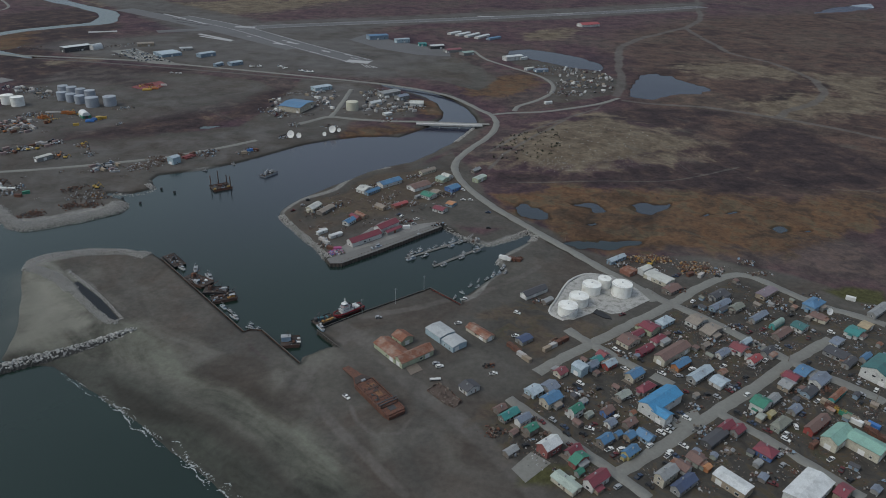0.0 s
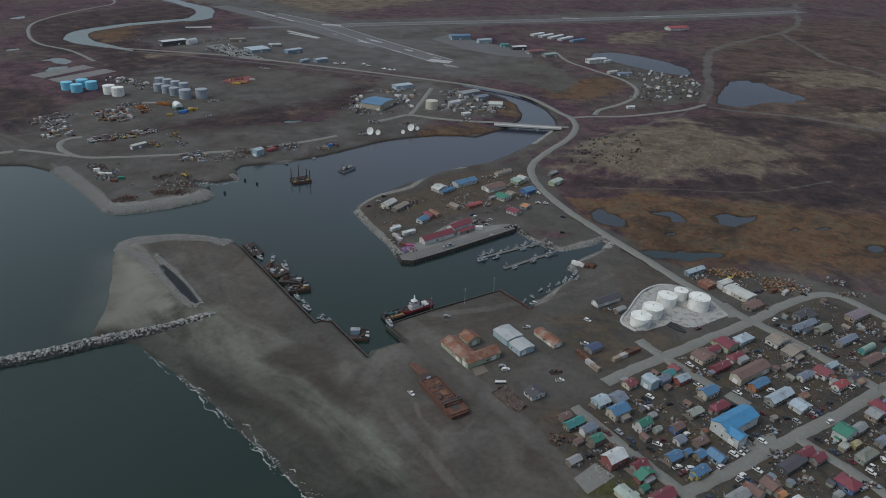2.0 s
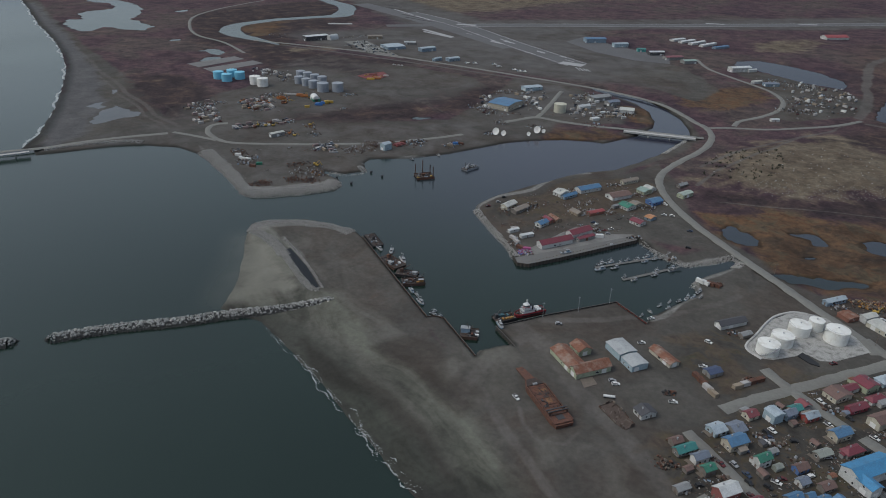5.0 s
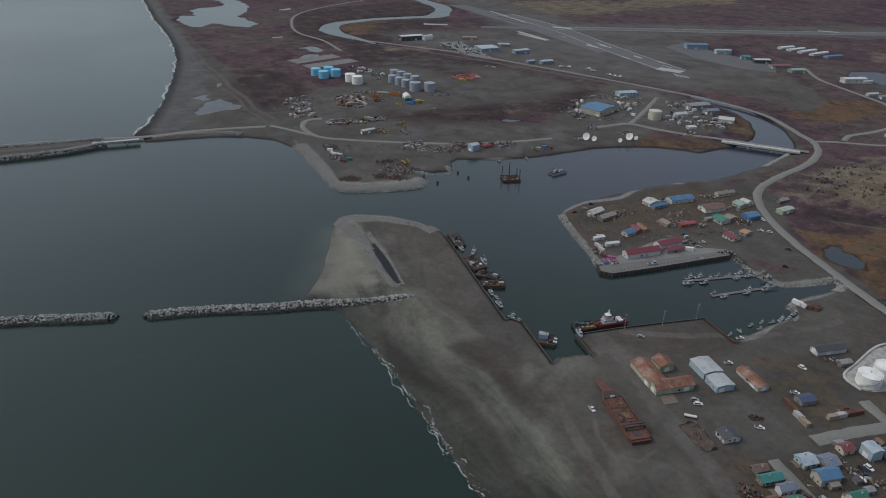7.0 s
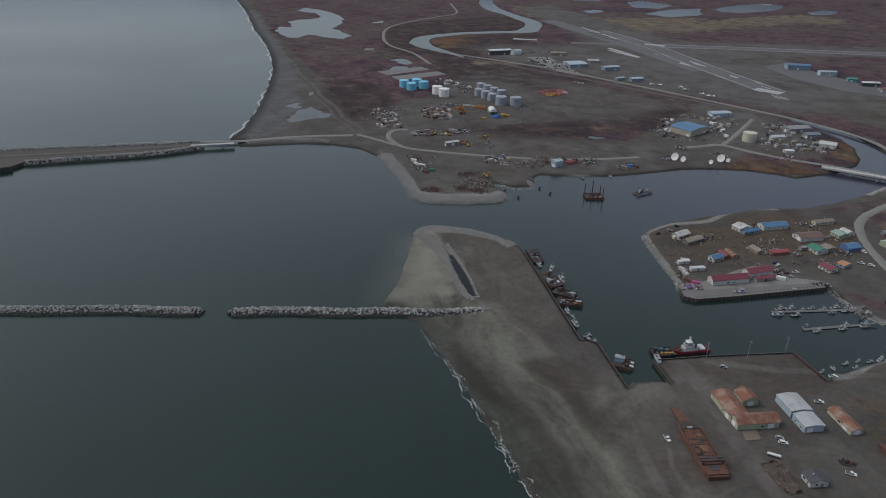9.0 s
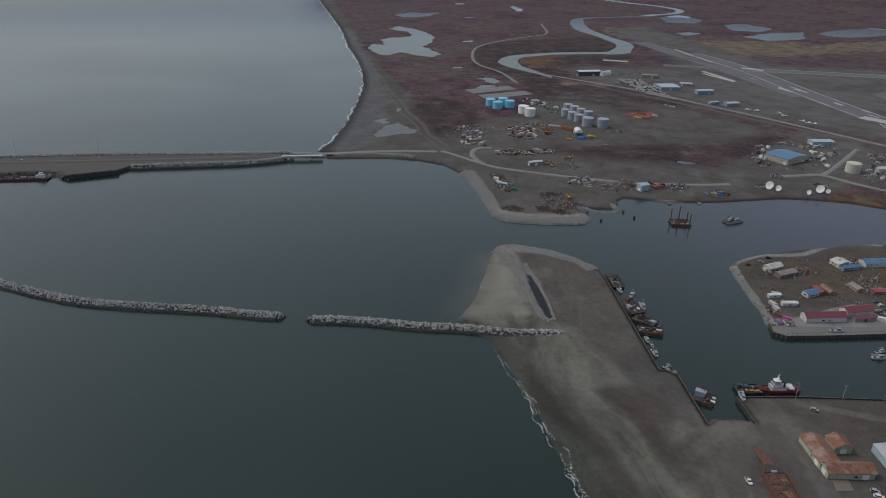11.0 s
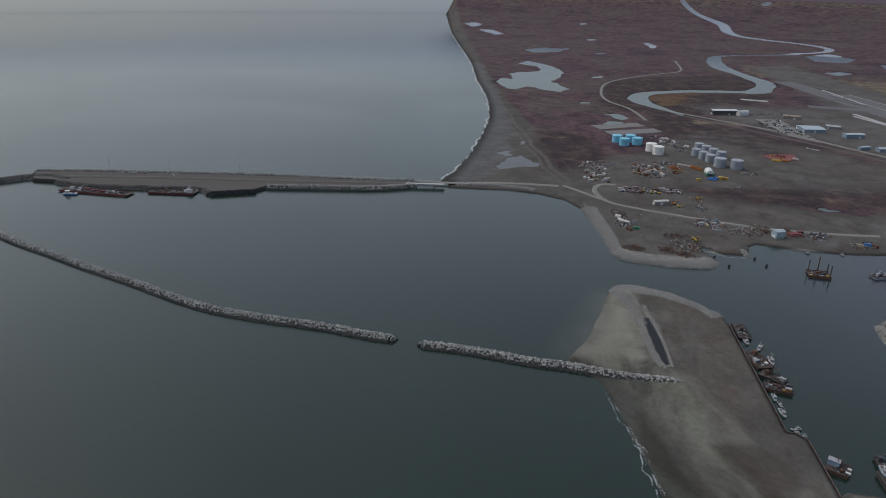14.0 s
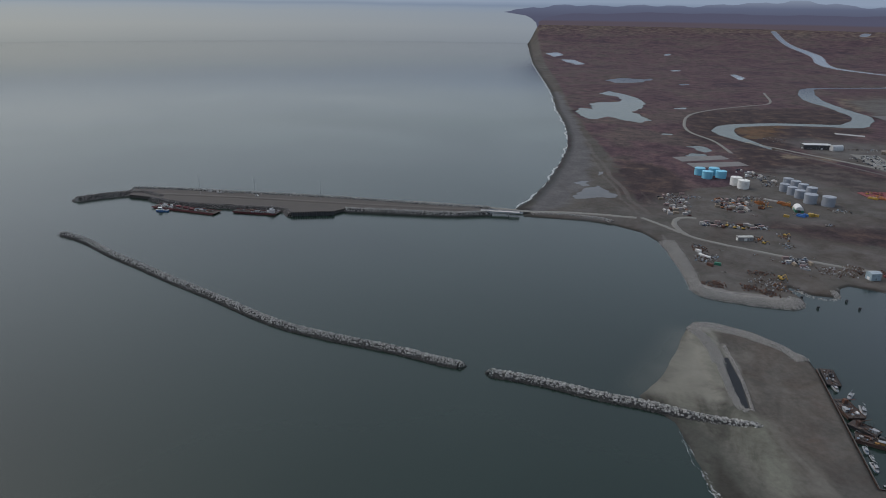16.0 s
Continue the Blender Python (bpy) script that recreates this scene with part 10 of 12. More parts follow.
house(-183.9, 992.3, 41.8, 28.0, 13.7, 5, 1, "v", "ltblue", "paleblue", "hall")
house(-97.7, 913.4, 46.9, 19.8, 5.3, 5, 2, "v", "white", "whitemetal", "house")
house(-84.4, 973.4, 45.0, 31.3, 14.9, 5, 1.6, "v", "grey", "grey", "hall")
house(-64.4, 952.2, 45.3, 18.1, 11.4, 5, 1.6, "v", "grey", "slate", "hall")
house(-42.2, 921.7, 2.5, 18.1, 16.2, 4, 1.2, "v", "offwhite", "offwhiteroof", "hall")
house(-77.3, 866.4, 38.2, 11.1, 7.9, 3, 0.6, "v", "white", "whitemetal", "shed")
house(-655.5, 1223.8, 53.0, 47.0, 17.3, 8, 0.8, "v", "charcoal", "whitemetal", "block")
house(-626.9, 1239.5, 69.3, 20.8, 10.4, 3, 7, "v", "white", "whitemetal", "barrel")
house(-488.9, 1208.3, 46.5, 35.4, 34.0, 5, 1, "v", "steel", "paleblue", "hall")
house(-422.3, 1209.6, 52.8, 30.2, 13.2, 6, 1, "v", "steel", "paleblue", "hall")
house(-377.4, 1133.6, 64.0, 17.6, 7.1, 5, 1, "v", "steel", "paleblue", "house")
house(-352.9, 1145.0, 51.1, 22.3, 11.3, 5, 1, "v", "steel", "paleblue", "hall")
house(-147.6, 1440.4, 27.2, 41.0, 19.5, 8, 1.5, "v", "steel", "blue", "hall")
house(-95.0, 1409.5, 29.5, 28.9, 12.2, 7, 1.2, "v", "ltblue", "paleblue", "hall")
house(-53.1, 1377.7, 20.2, 14.6, 11.7, 5, 1.5, "v", "teal", "teal", "hall")
house(-24.9, 1354.1, 28.1, 28.9, 11.1, 6, 1.5, "v", "charcoal", "whitemetal", "hall")
house(6.0, 1324.1, 32.7, 33.3, 15.5, 5, 1.5, "v", "grey", "maroon", "hall")
house(32.9, 1300.2, 33.2, 24.5, 14.6, 5, 1.5, "v", "grey", "greengrey", "hall")
house(10.1, 1536.1, 51.7, 40.3, 11.2, 4, 1, "v", "white", "whitemetal", "shed")
house(28.5, 1524.9, 55.5, 48.5, 11.0, 4, 1, "v", "white", "whitemetal", "shed")
house(48.3, 1514.3, 58.4, 54.6, 10.3, 4, 1, "v", "white", "whitemetal", "shed")
house(68.6, 1500.9, 57.8, 53.9, 10.0, 4, 1, "v", "white", "whitemetal", "shed")
house(92.1, 1482.7, 47.6, 41.4, 10.4, 4, 1, "v", "steel", "blue", "shed")
house(114.8, 1264.4, 33.7, 37.1, 13.1, 7, 1.5, "v", "white", "whitemetal", "hall")
house(135.4, 1270.3, 43.4, 19.0, 4.3, 4, 1, "v", "white", "whitemetal", "shed")
house(135.9, 1179.1, 36.9, 16.9, 7.6, 4, 1, "v", "offwhite", "offwhiteroof", "house")
house(155.3, 1168.9, 21.5, 21.9, 11.9, 4, 1, "v", "steel", "slate", "hall")
house(331.7, 1715.0, 28.2, 53.3, 21.8, 5, 4, "v", "white", "red", "hall")
house(140.6, 951.2, 24.4, 11.6, 5.4, 3, 1, "v", "white", "whitemetal", "shed")
house(-559.4, 1289.0, 26.1, 28.3, 16.0, 5, 1, "v", "tan", "tanroof", "hall")
house(-474.8, 1260.1, 22.4, 21.2, 14.8, 4, 1, "v", "grey", "lightgrey", "hall")

# ---------------------------------------------------------------- vehicles, containers, machines
CARS, FAR_CARS, BOXES = car_models(), car_models(True), container_models()
park(0, -49.8, 295.8, -45)
park(0, 31.1, 320.9, 10)
park(5, 50.4, 388.3, -30)
park(0, 11.2, 373.2, 20)
park(2, 120.5, 390.3, 30)
park(3, 77.1, 312.1, -40)
park(4, 77.7, 308.1, 30)
park(5, 80, 314.3, -40)
park(0, 129.3, 326.3, -40)
park(1, 138.9, 324.1, 0)
park(2, 137.4, 309.5, 0)
park(3, 126.2, 288.5, -40)
park(4, 130, 291, -40)
park(5, 131.8, 287, -40)
park(0, 118.4, 276.7, -40)
park(1, 120.9, 279.4, -40)
park(2, 81, 279.7, 20)
park(3, 74.4, 272.1, -30)
park(4, 87.3, 267.3, 30)
park(5, 91.8, 261.8, 20)
park(0, 85.6, 261.6, 30)
park(1, 60.2, 282.2, -45)
park(2, 54.1, 280.6, -45)
park(3, 66.1, 272.1, -45)
park(4, 95.9, 243.8, 40)
park(5, 115.4, 260.9, 40)
park(0, 113.9, 258.5, 40)
park(1, 164.4, 317, 30)
park(2, 170.5, 317.8, 40)
park(3, 149.7, 307.7, 20)
park(4, 165.4, 285, -45)
park(5, 187.8, 282.9, 80)
park(0, 209.7, 304.7, 30)
park(1, 168.6, 254.4, 40)
park(2, 158.7, 241.9, -30)
park(3, 227.8, 279.1, 70)
park(4, 239.5, 304.3, 70)
park(5, 172.2, 308.8, 40)
park(3, 204.5, 449.3, -20)
park(4, 172.4, 447.2, 0)
park(5, 159.8, 455.3, 10)
park(0, 168.2, 335, 30)
park(1, 113.1, 358.6, -30)
park(2, 158.7, 331.7, 30)
park(3, 89.7, 309.7, 20)
park(4, 65.4, 293.9, 10)
park(5, 94.2, 286.1, 40)
park(0, 179.8, 276.9, 40)
park(1, 104, 302.9, 20)
park(2, 110.7, 296.1, 40)
park(3, 151.3, 324.2, 20)
park(4, 196, 293.2, 40)
park(5, 76.1, 304, 0)
park(0, 78.4, 276.5, -20)
park(1, 165.4, 313.5, -30)
park(2, 66.8, 263.5, -45)
park(3, 44.1, 262.5, 30)
park(4, 194.2, 273.4, -45)
park(5, 106.7, 265.3, 40)
park(0, 204.6, 315.4, 30)
park(1, 238, 312.1, -30)
park(2, 208.7, 377, 30)
park(3, 235.3, 395.8, 30)
park(4, 151.8, 370.4, 0)
park(5, 148.6, 331.2, 20)
park(1, -40.4, 377.1, 15)
park(0, 47.0, 360.6, 10)
park(3, -123.2, 571.6, 30)
park(2, -131.7, 546.9, 40)
park(1, -125.4, 558.8, 20)
park(0, 16.9, 583.8, 0)
park(5, 23.9, 583.8, 0)
park(4, 38.7, 556.4, 0)
park(3, 37.6, 522.7, 0)
park(2, -28.6, 531.6, 10)
park(1, -25.3, 526.5, 20)
park(0, -23.6, 536.6, 30)
park(5, -36.5, 541.5, 60)
park(4, -39.2, 544.9, 20)
park(3, -24.1, 652, 0)
park(0, 15.2, 404.1, 30)
park(5, 17.3, 608.7, -40)
trailer(-2.1, 313.2, 8)
park(1, -1.9, 328.8, 20)
park(5, 0.2, 326.1, 20)
stow(0, 43.6, 348.6, -49)
stow(0, 46.4, 344.6, -49)
stow(8, 49, 339.5, -49)
stow(2, 51.7, 335.6, -49)
stow(2, 65.1, 346.8, 39)
stow(8, 69.1, 350.6, 39)
stow(0, 73, 353.9, 39)
stow(0, 77, 357.2, 39)
stow(2, 213.6, 303, -49)
stow(0, 214.7, 300.2, -49)
stow(0, 216, 297.9, -49)
stow(3, 217.5, 296.1, -49)
stow(4, 219.2, 293.8, -49)
stow(2, 221.3, 290.3, -49)
stow(1, 222, 287.6, -49)
stow(0, 226, 281.2, -49)
stow(0, 226.7, 278.2, -49)
stow(0, 227.9, 276.2, -49)
stow(1, 288.2, 420.7, -30)
stow(0, 190.7, 269.1, 39)
stow(5, 229.5, 284.9, -49)
stow(8, -98.7, 506.8, 20)
stow(1, 46.1, 467.6, -35)
stow(1, 49.6, 466.1, -35)
stow(0, 53, 465.5, -30)
stow(0, 56.5, 464.8, -20)
stow(8, -96.1, 489.6, -35)
stow(8, -92, 484, -35)
stow(0, -87.1, 474.8, -20)
stow(6, -81.6, 473.5, 10)
stow(0, -42.3, 508.5, 12)
stow(1, -31, 517.9, 12)
stow(1, -409.2, 582.1, 0)
stow(1, -399.4, 573.8, 0)
stow(4, -375, 566.8, 30)
stow(0, -377.6, 558.8, 0)
stow(1, -392.1, 573.8, 0)
stow(5, -211.2, 704.5, 20)
stow(0, -205.4, 706.3, -20)
stow(2, -214.6, 696, 10)
stow(0, -267.1, 687.1, 60)
stow(3, -434.9, 778.4, 20)
stow(5, -424.6, 802.5, 10)
stow(3, -417.2, 811, 10)
stow(1, -447.8, 818.2, 60)
stow(4, -437.3, 813.1, 60)
machine(0, -474.4, 787.5, 0)
machine(1, -491.7, 803.3, 60)
machine(2, -468.1, 830.6, 30)
machine(0, -453.4, 820.5, 200)
machine(1, -469.8, 784.3, 100)
machine(2, -323.1, 587.5, 30)
machine(0, -392.8, 708.4, 0)
machine(1, -398.4, 669.2, 90)
machine(2, -389.1, 663.9, 10)
machine(0, -439, 972.8, 10)
machine(1, -425.8, 972.4, 70)
machine(2, -319.3, 584.5, 0)
machine(0, 157.9, 464.3, 30)
pole(-30.7, 395.9, 12, "tall thin steel light pole on the dock", True)
pole(-12.4, 414.5, 12, "tall thin steel light pole on the dock", True)
pole(-51.6, 382, 11, "tall thin steel light pole on the dock", True)
pole(-884.5, 207.9, 24, "tall thin steel light pole on the dock", True)
pole(-836.1, 263.7, 26, "tall thin steel light pole on the dock", True)
pole(-779.5, 328.8, 24, "tall thin steel light pole on the dock", True)
pole(239.7, 302.3, 10)
pole(210.2, 342.9, 9)
pole(148.7, 420.7, 9)
pole(184.9, 392.8, 9)
pole(134, 453.5, 9)
pole(98.4, 499.6, 9)
scrap_heap(-346.4, 520.2, 13.6, 12.6, 47.9, "heap of rusty scrap metal and timber on gravel", (M_RUST, M_RUST2, M_DARKMETAL, M_WOOD, M_RUST2), 60, 101)
scrap_heap(-322.9, 541.9, 11.3, 12.7, 47.9, "heap of rusty scrap metal and timber on gravel", (M_RUST, M_RUST2, M_DARKMETAL, M_WOOD, M_RUST2), 50, 102)
scrap_heap(-306.3, 545, 13.4, 12.4, 47.9, "heap of rusty scrap metal and timber on gravel", (M_RUST, M_RUST2, M_DARKMETAL, M_WOOD, M_RUST2), 60, 103)
scrap_heap(-339, 581.9, 19.2, 11.3, 48.1, "heap of rusty scrap metal and timber on gravel", (M_RUST, M_RUST2, M_DARKMETAL, M_WOOD, M_RUST2), 60, 104)
scrap_heap(-310.5, 566.7, 9.2, 15.7, 47.9, "heap of rusty scrap metal and timber on gravel", (M_OCHRE, M_RUST2, M_DARKMETAL, M_WOOD, M_GREY, M_RUST), 40, 105)
scrap_heap(-394.3, 576.8, 17.5, 15.4, 48.2, "clutter of small vehicles, crates and scrap on gravel", (M_DULLWHITE, M_GREY, M_RUST2, M_DARKMETAL, M_WOOD, M_STEELBLUE, M_BLACK, M_RUST2), 40, 106)
scrap_heap(-418.5, 594.6, 10.4, 16.5, 48.3, "clutter of small vehicles, crates and scrap on gravel", (M_DULLWHITE, M_GREY, M_RUST2, M_DARKMETAL, M_WOOD, M_STEELBLUE, M_BLACK, M_RUST2), 25, 107)
scrap_heap(-337.9, 639.9, 20.3, 15.9, 48.2, "clutter of small vehicles, crates and scrap on gravel", (M_DULLWHITE, M_GREY, M_RUST2, M_DARKMETAL, M_WOOD, M_STEELBLUE, M_BLACK, M_RUST2), 45, 108)
scrap_heap(-303, 647.1, 24.8, 18.3, 48.1, "heap of rusty scrap metal and timber on gravel", (M_WOOD, M_WOOD, M_RUST2, M_GREY), 110, 109)
scrap_heap(-299.8, 671.6, 15.2, 12.8, 48.2, "heap of rusty scrap metal and timber on gravel", (M_WOOD, M_WOOD, M_RUST2, M_GREY), 60, 110)
scrap_heap(-273.1, 680.4, 7.5, 21.9, 48.1, "heap of rusty scrap metal and timber on gravel", (M_RUST, M_RUST2, M_DARKMETAL, M_WOOD, M_RUST2), 40, 111)
scrap_heap(-251.4, 691.8, 19.8, 18.6, 48.1, "clutter of small vehicles, crates and scrap on gravel", (M_DULLWHITE, M_GREY, M_RUST2, M_DARKMETAL, M_WOOD, M_STEELBLUE, M_BLACK, M_RUST2), 45, 112)
scrap_heap(-213.2, 702.4, 19.3, 15.0, 48.0, "clutter of small vehicles, crates and scrap on gravel", (M_DULLWHITE, M_FADED, M_GREY, M_STEELBLUE, M_RUST2, M_DARKMETAL, M_WOOD), 35, 113)
scrap_heap(-453.6, 681.1, 34.6, 14.2, 48.7, "clutter of small vehicles, crates and scrap on gravel", (M_DULLWHITE, M_GREY, M_RUST2, M_DARKMETAL, M_WOOD, M_STEELBLUE, M_BLACK, M_RUST2), 70, 114)
scrap_heap(-421.2, 710.8, 11.5, 12.2, 48.7, "clutter of small vehicles, crates and scrap on gravel", (M_DULLWHITE, M_GREY, M_RUST2, M_DARKMETAL, M_WOOD, M_STEELBLUE, M_BLACK, M_RUST2), 30, 115)
scrap_heap(-398.4, 669.2, 10.9, 22.0, 48.5, "clutter of small vehicles, crates and scrap on gravel", (M_OCHRE, M_RUST2, M_DARKMETAL, M_WOOD, M_GREY, M_RUST), 30, 116)
scrap_heap(-389.2, 702.4, 8.9, 23.1, 48.5, "heap of rusty scrap metal and timber on gravel", (M_OCHRE, M_RUST2, M_DARKMETAL, M_WOOD, M_GREY, M_RUST), 30, 117)
scrap_heap(-370.9, 678.2, 10.8, 14.3, 48.4, "clutter of small vehicles, crates and scrap on gravel", (M_DULLWHITE, M_GREY, M_RUST2, M_DARKMETAL, M_WOOD, M_STEELBLUE, M_BLACK, M_RUST2), 30, 118)
scrap_heap(-550.7, 721.6, 22.3, 44.5, 49.1, "yard crowded with coloured vans and crates", (M_DULLWHITE, M_FADED, M_GREY, M_STEELBLUE, M_RUST2, M_DARKMETAL, M_WOOD), 110, 119)
scrap_heap(-551.1, 753, 16.3, 15.5, 49.2, "yard crowded with coloured vans and crates", (M_DULLWHITE, M_FADED, M_GREY, M_STEELBLUE, M_RUST2, M_DARKMETAL, M_WOOD), 30, 120)
scrap_heap(-499.8, 767.1, 35.7, 34.7, 49.0, "yard crowded with coloured vans and crates", (M_DULLWHITE, M_FADED, M_GREY, M_STEELBLUE, M_RUST2, M_DARKMETAL, M_WOOD), 70, 121)
scrap_heap(-487.6, 808, 16.3, 36.4, 49.1, "yard crowded with coloured vans and crates", (M_ORANGE, M_YELLOW, M_RUST, M_GREY), 60, 122)
scrap_heap(-510.1, 814.6, 26.6, 16.2, 49.2, "yard crowded with coloured vans and crates", (M_DULLWHITE, M_GREY, M_RUST2, M_DARKMETAL, M_WOOD, M_STEELBLUE, M_BLACK, M_RUST2), 50, 123)
scrap_heap(-422.5, 971, 21.2, 15.4, 49.3, "rows of yellow and rusty machine parts", (M_ORANGE, M_YELLOW, M_RUST, M_GREY), 30, 124)
scrap_heap(-438.4, 989.6, 25.3, 16.0, 49.4, "heap of rusty scrap metal and timber on gravel", (M_RUST, M_RUST2, M_DARKMETAL, M_WOOD, M_RUST2), 30, 125)
scrap_heap(-575.9, 937.5, 37.7, 34.5, 49.7, "clutter of small vehicles, crates and scrap on gravel", (M_DULLWHITE, M_GREY, M_RUST2, M_DARKMETAL, M_WOOD, M_STEELBLUE, M_BLACK, M_RUST2), 50, 126)
scrap_heap(-537.5, 901, 21.6, 18.9, 49.5, "clutter of small vehicles, crates and scrap on gravel", (M_DULLWHITE, M_GREY, M_RUST2, M_DARKMETAL, M_WOOD, M_STEELBLUE, M_BLACK, M_RUST2), 30, 127)
scrap_heap(-413.9, 857.2, 19.4, 15.4, 49.0, "clutter of small vehicles, crates and scrap on gravel", (M_DULLWHITE, M_GREY, M_RUST2, M_DARKMETAL, M_WOOD, M_STEELBLUE, M_BLACK, M_RUST2), 30, 128)
scrap_heap(-386.5, 790.8, 12.0, 8.9, 48.8, "clutter of small vehicles, crates and scrap on gravel", (M_DULLWHITE, M_GREY, M_RUST2, M_DARKMETAL, M_WOOD, M_STEELBLUE, M_BLACK, M_RUST2), 15, 129)
scrap_heap(-217.4, 857.5, 22.4, 61.5, 48.4, "clutter of small vehicles, crates and scrap on gravel", (M_DULLWHITE, M_GREY, M_RUST2, M_DARKMETAL, M_WOOD, M_STEELBLUE, M_BLACK, M_RUST2), 90, 130)
scrap_heap(-217.1, 961.1, 30.6, 19.6, 48.7, "clutter of small vehicles, crates and scrap on gravel", (M_WOOD, M_WOOD, M_RUST2, M_GREY), 60, 131)
scrap_heap(-185.8, 757.3, 14.9, 13.0, 48.1, "clutter of small vehicles, crates and scrap on gravel", (M_DULLWHITE, M_GREY, M_RUST2, M_DARKMETAL, M_WOOD, M_STEELBLUE, M_BLACK, M_RUST2), 40, 132)
scrap_heap(-185.2, 806.7, 17.5, 16.6, 17.7, "clutter of small vehicles, crates and scrap on gravel", (M_DULLWHITE, M_GREY, M_RUST2, M_DARKMETAL, M_WOOD, M_STEELBLUE, M_BLACK, M_RUST2), 30, 133)
scrap_heap(-174.1, 910.9, 25.9, 35.5, 18.3, "clutter of small vehicles, crates and scrap on gravel", (M_DULLWHITE, M_GREY, M_RUST2, M_DARKMETAL, M_WOOD, M_STEELBLUE, M_BLACK, M_RUST2), 60, 134)
scrap_heap(-101.8, 985.2, 27.6, 34.0, 18.6, "clutter of small vehicles, crates and scrap on gravel", (M_DULLWHITE, M_GREY, M_RUST2, M_DARKMETAL, M_WOOD, M_STEELBLUE, M_BLACK, M_RUST2), 60, 135)
scrap_heap(-68.9, 899.6, 31.7, 33.5, 18.1, "clutter of small vehicles, crates and scrap on gravel", (M_DULLWHITE, M_GREY, M_RUST2, M_DARKMETAL, M_WOOD, M_STEELBLUE, M_BLACK, M_RUST2), 70, 136)
scrap_heap(-43.5, 907.9, 25.5, 19.3, 18.1, "clutter of small vehicles, crates and scrap on gravel", (M_DULLWHITE, M_GREY, M_RUST2, M_DARKMETAL, M_WOOD, M_STEELBLUE, M_BLACK, M_RUST2), 40, 137)
scrap_heap(-77.2, 841.2, 23.9, 17.1, 17.7, "clutter of small vehicles, crates and scrap on gravel", (M_DULLWHITE, M_GREY, M_RUST2, M_DARKMETAL, M_WOOD, M_STEELBLUE, M_BLACK, M_RUST2), 30, 138)
scrap_heap(-142.7, 807.3, 17.4, 12.2, 17.7, "clutter of small vehicles, crates and scrap on gravel", (M_DULLWHITE, M_GREY, M_RUST2, M_DARKMETAL, M_WOOD, M_STEELBLUE, M_BLACK, M_RUST2), 25, 139)
scrap_heap(29.0, 328.4, 5.5, 3.2, 20, "heap of dark rusty machine parts on gravel", (M_DARKMETAL, M_RUST2, M_BLACK, M_RUST), 26, 99)
scrap_heap(160.4, 473.9, 26.1, 11.8, 3.9, "rows of yellow and rusty machine parts", (WALLS["tan"], M_WOOD, M_RUST2, M_RUST, M_OCHRE), 180, 140)
scrap_heap(191.6, 461.9, 22.0, 16.4, 3.9, "rows of yellow and rusty machine parts", (WALLS["tan"], M_WOOD, M_RUST2, M_RUST, M_OCHRE), 170, 141)
scrap_heap(207.6, 458.5, 7.3, 8.2, 3.8, "clutter of small vehicles, crates and scrap on gravel", (M_DULLWHITE, M_FADED, M_GREY, M_STEELBLUE, M_RUST2, M_DARKMETAL, M_WOOD), 25, 142)
scrap_heap(235, 474.2, 11.3, 8.7, 3.9, "clutter of small vehicles, crates and scrap on gravel", (M_DULLWHITE, M_GREY, M_RUST2, M_DARKMETAL, M_WOOD, M_STEELBLUE, M_BLACK, M_RUST2), 30, 143)
scrap_heap(238.6, 456, 14.6, 4.9, 3.8, "clutter of small vehicles, crates and scrap on gravel", (M_WOOD, M_WOOD, M_RUST2, M_GREY), 30, 144)
scrap_heap(136, 462.8, 10.9, 8.0, 3.9, "clutter of small vehicles, crates and scrap on gravel", (M_DULLWHITE, M_GREY, M_RUST2, M_DARKMETAL, M_WOOD, M_STEELBLUE, M_BLACK, M_RUST2), 30, 145)
scrap_heap(55, 271.2, 4.8, 2.8, 2.6, "heap of rusty scrap metal and timber on gravel", (M_WOOD, M_WOOD, M_RUST2, M_GREY), 18, 146)
scrap_heap(27.7, 272.1, 12.1, 7.1, 2.6, "heap of rusty scrap metal and timber on gravel", (M_RUST, M_RUST2, M_DARKMETAL, M_WOOD, M_RUST2), 36, 147)
scrap_heap(36.8, 258.2, 4.7, 4.6, 2.5, "heap of rusty scrap metal and timber on gravel", (M_WOOD, M_WOOD, M_RUST2, M_GREY), 24, 148)
scrap_heap(33.1, 290, 7.6, 4.6, 2.8, "heap of rusty scrap metal and timber on gravel", (M_RUST, M_RUST2, M_DARKMETAL, M_WOOD, M_RUST2), 18, 149)
scrap_heap(49.1, 283.9, 6.2, 3.0, 2.7, "clutter of small vehicles, crates and scrap on gravel", (M_DULLWHITE, M_GREY, M_RUST2, M_DARKMETAL, M_WOOD, M_STEELBLUE, M_BLACK, M_RUST2), 12, 150)
scrap_heap(80.8, 304.2, 10.5, 5.0, 2.8, "heap of rusty scrap metal and timber on gravel", (M_WOOD, M_WOOD, M_RUST2, M_GREY), 30, 151)
scrap_heap(73.7, 308.9, 5.3, 3.4, 2.9, "clutter of small vehicles, crates and scrap on gravel", (M_DULLWHITE, M_GREY, M_RUST2, M_DARKMETAL, M_WOOD, M_STEELBLUE, M_BLACK, M_RUST2), 12, 152)
scrap_heap(139.6, 297.5, 5.2, 4.2, 2.8, "clutter of small vehicles, crates and scrap on gravel", (M_DULLWHITE, M_GREY, M_RUST2, M_DARKMETAL, M_WOOD, M_STEELBLUE, M_BLACK, M_RUST2), 12, 153)
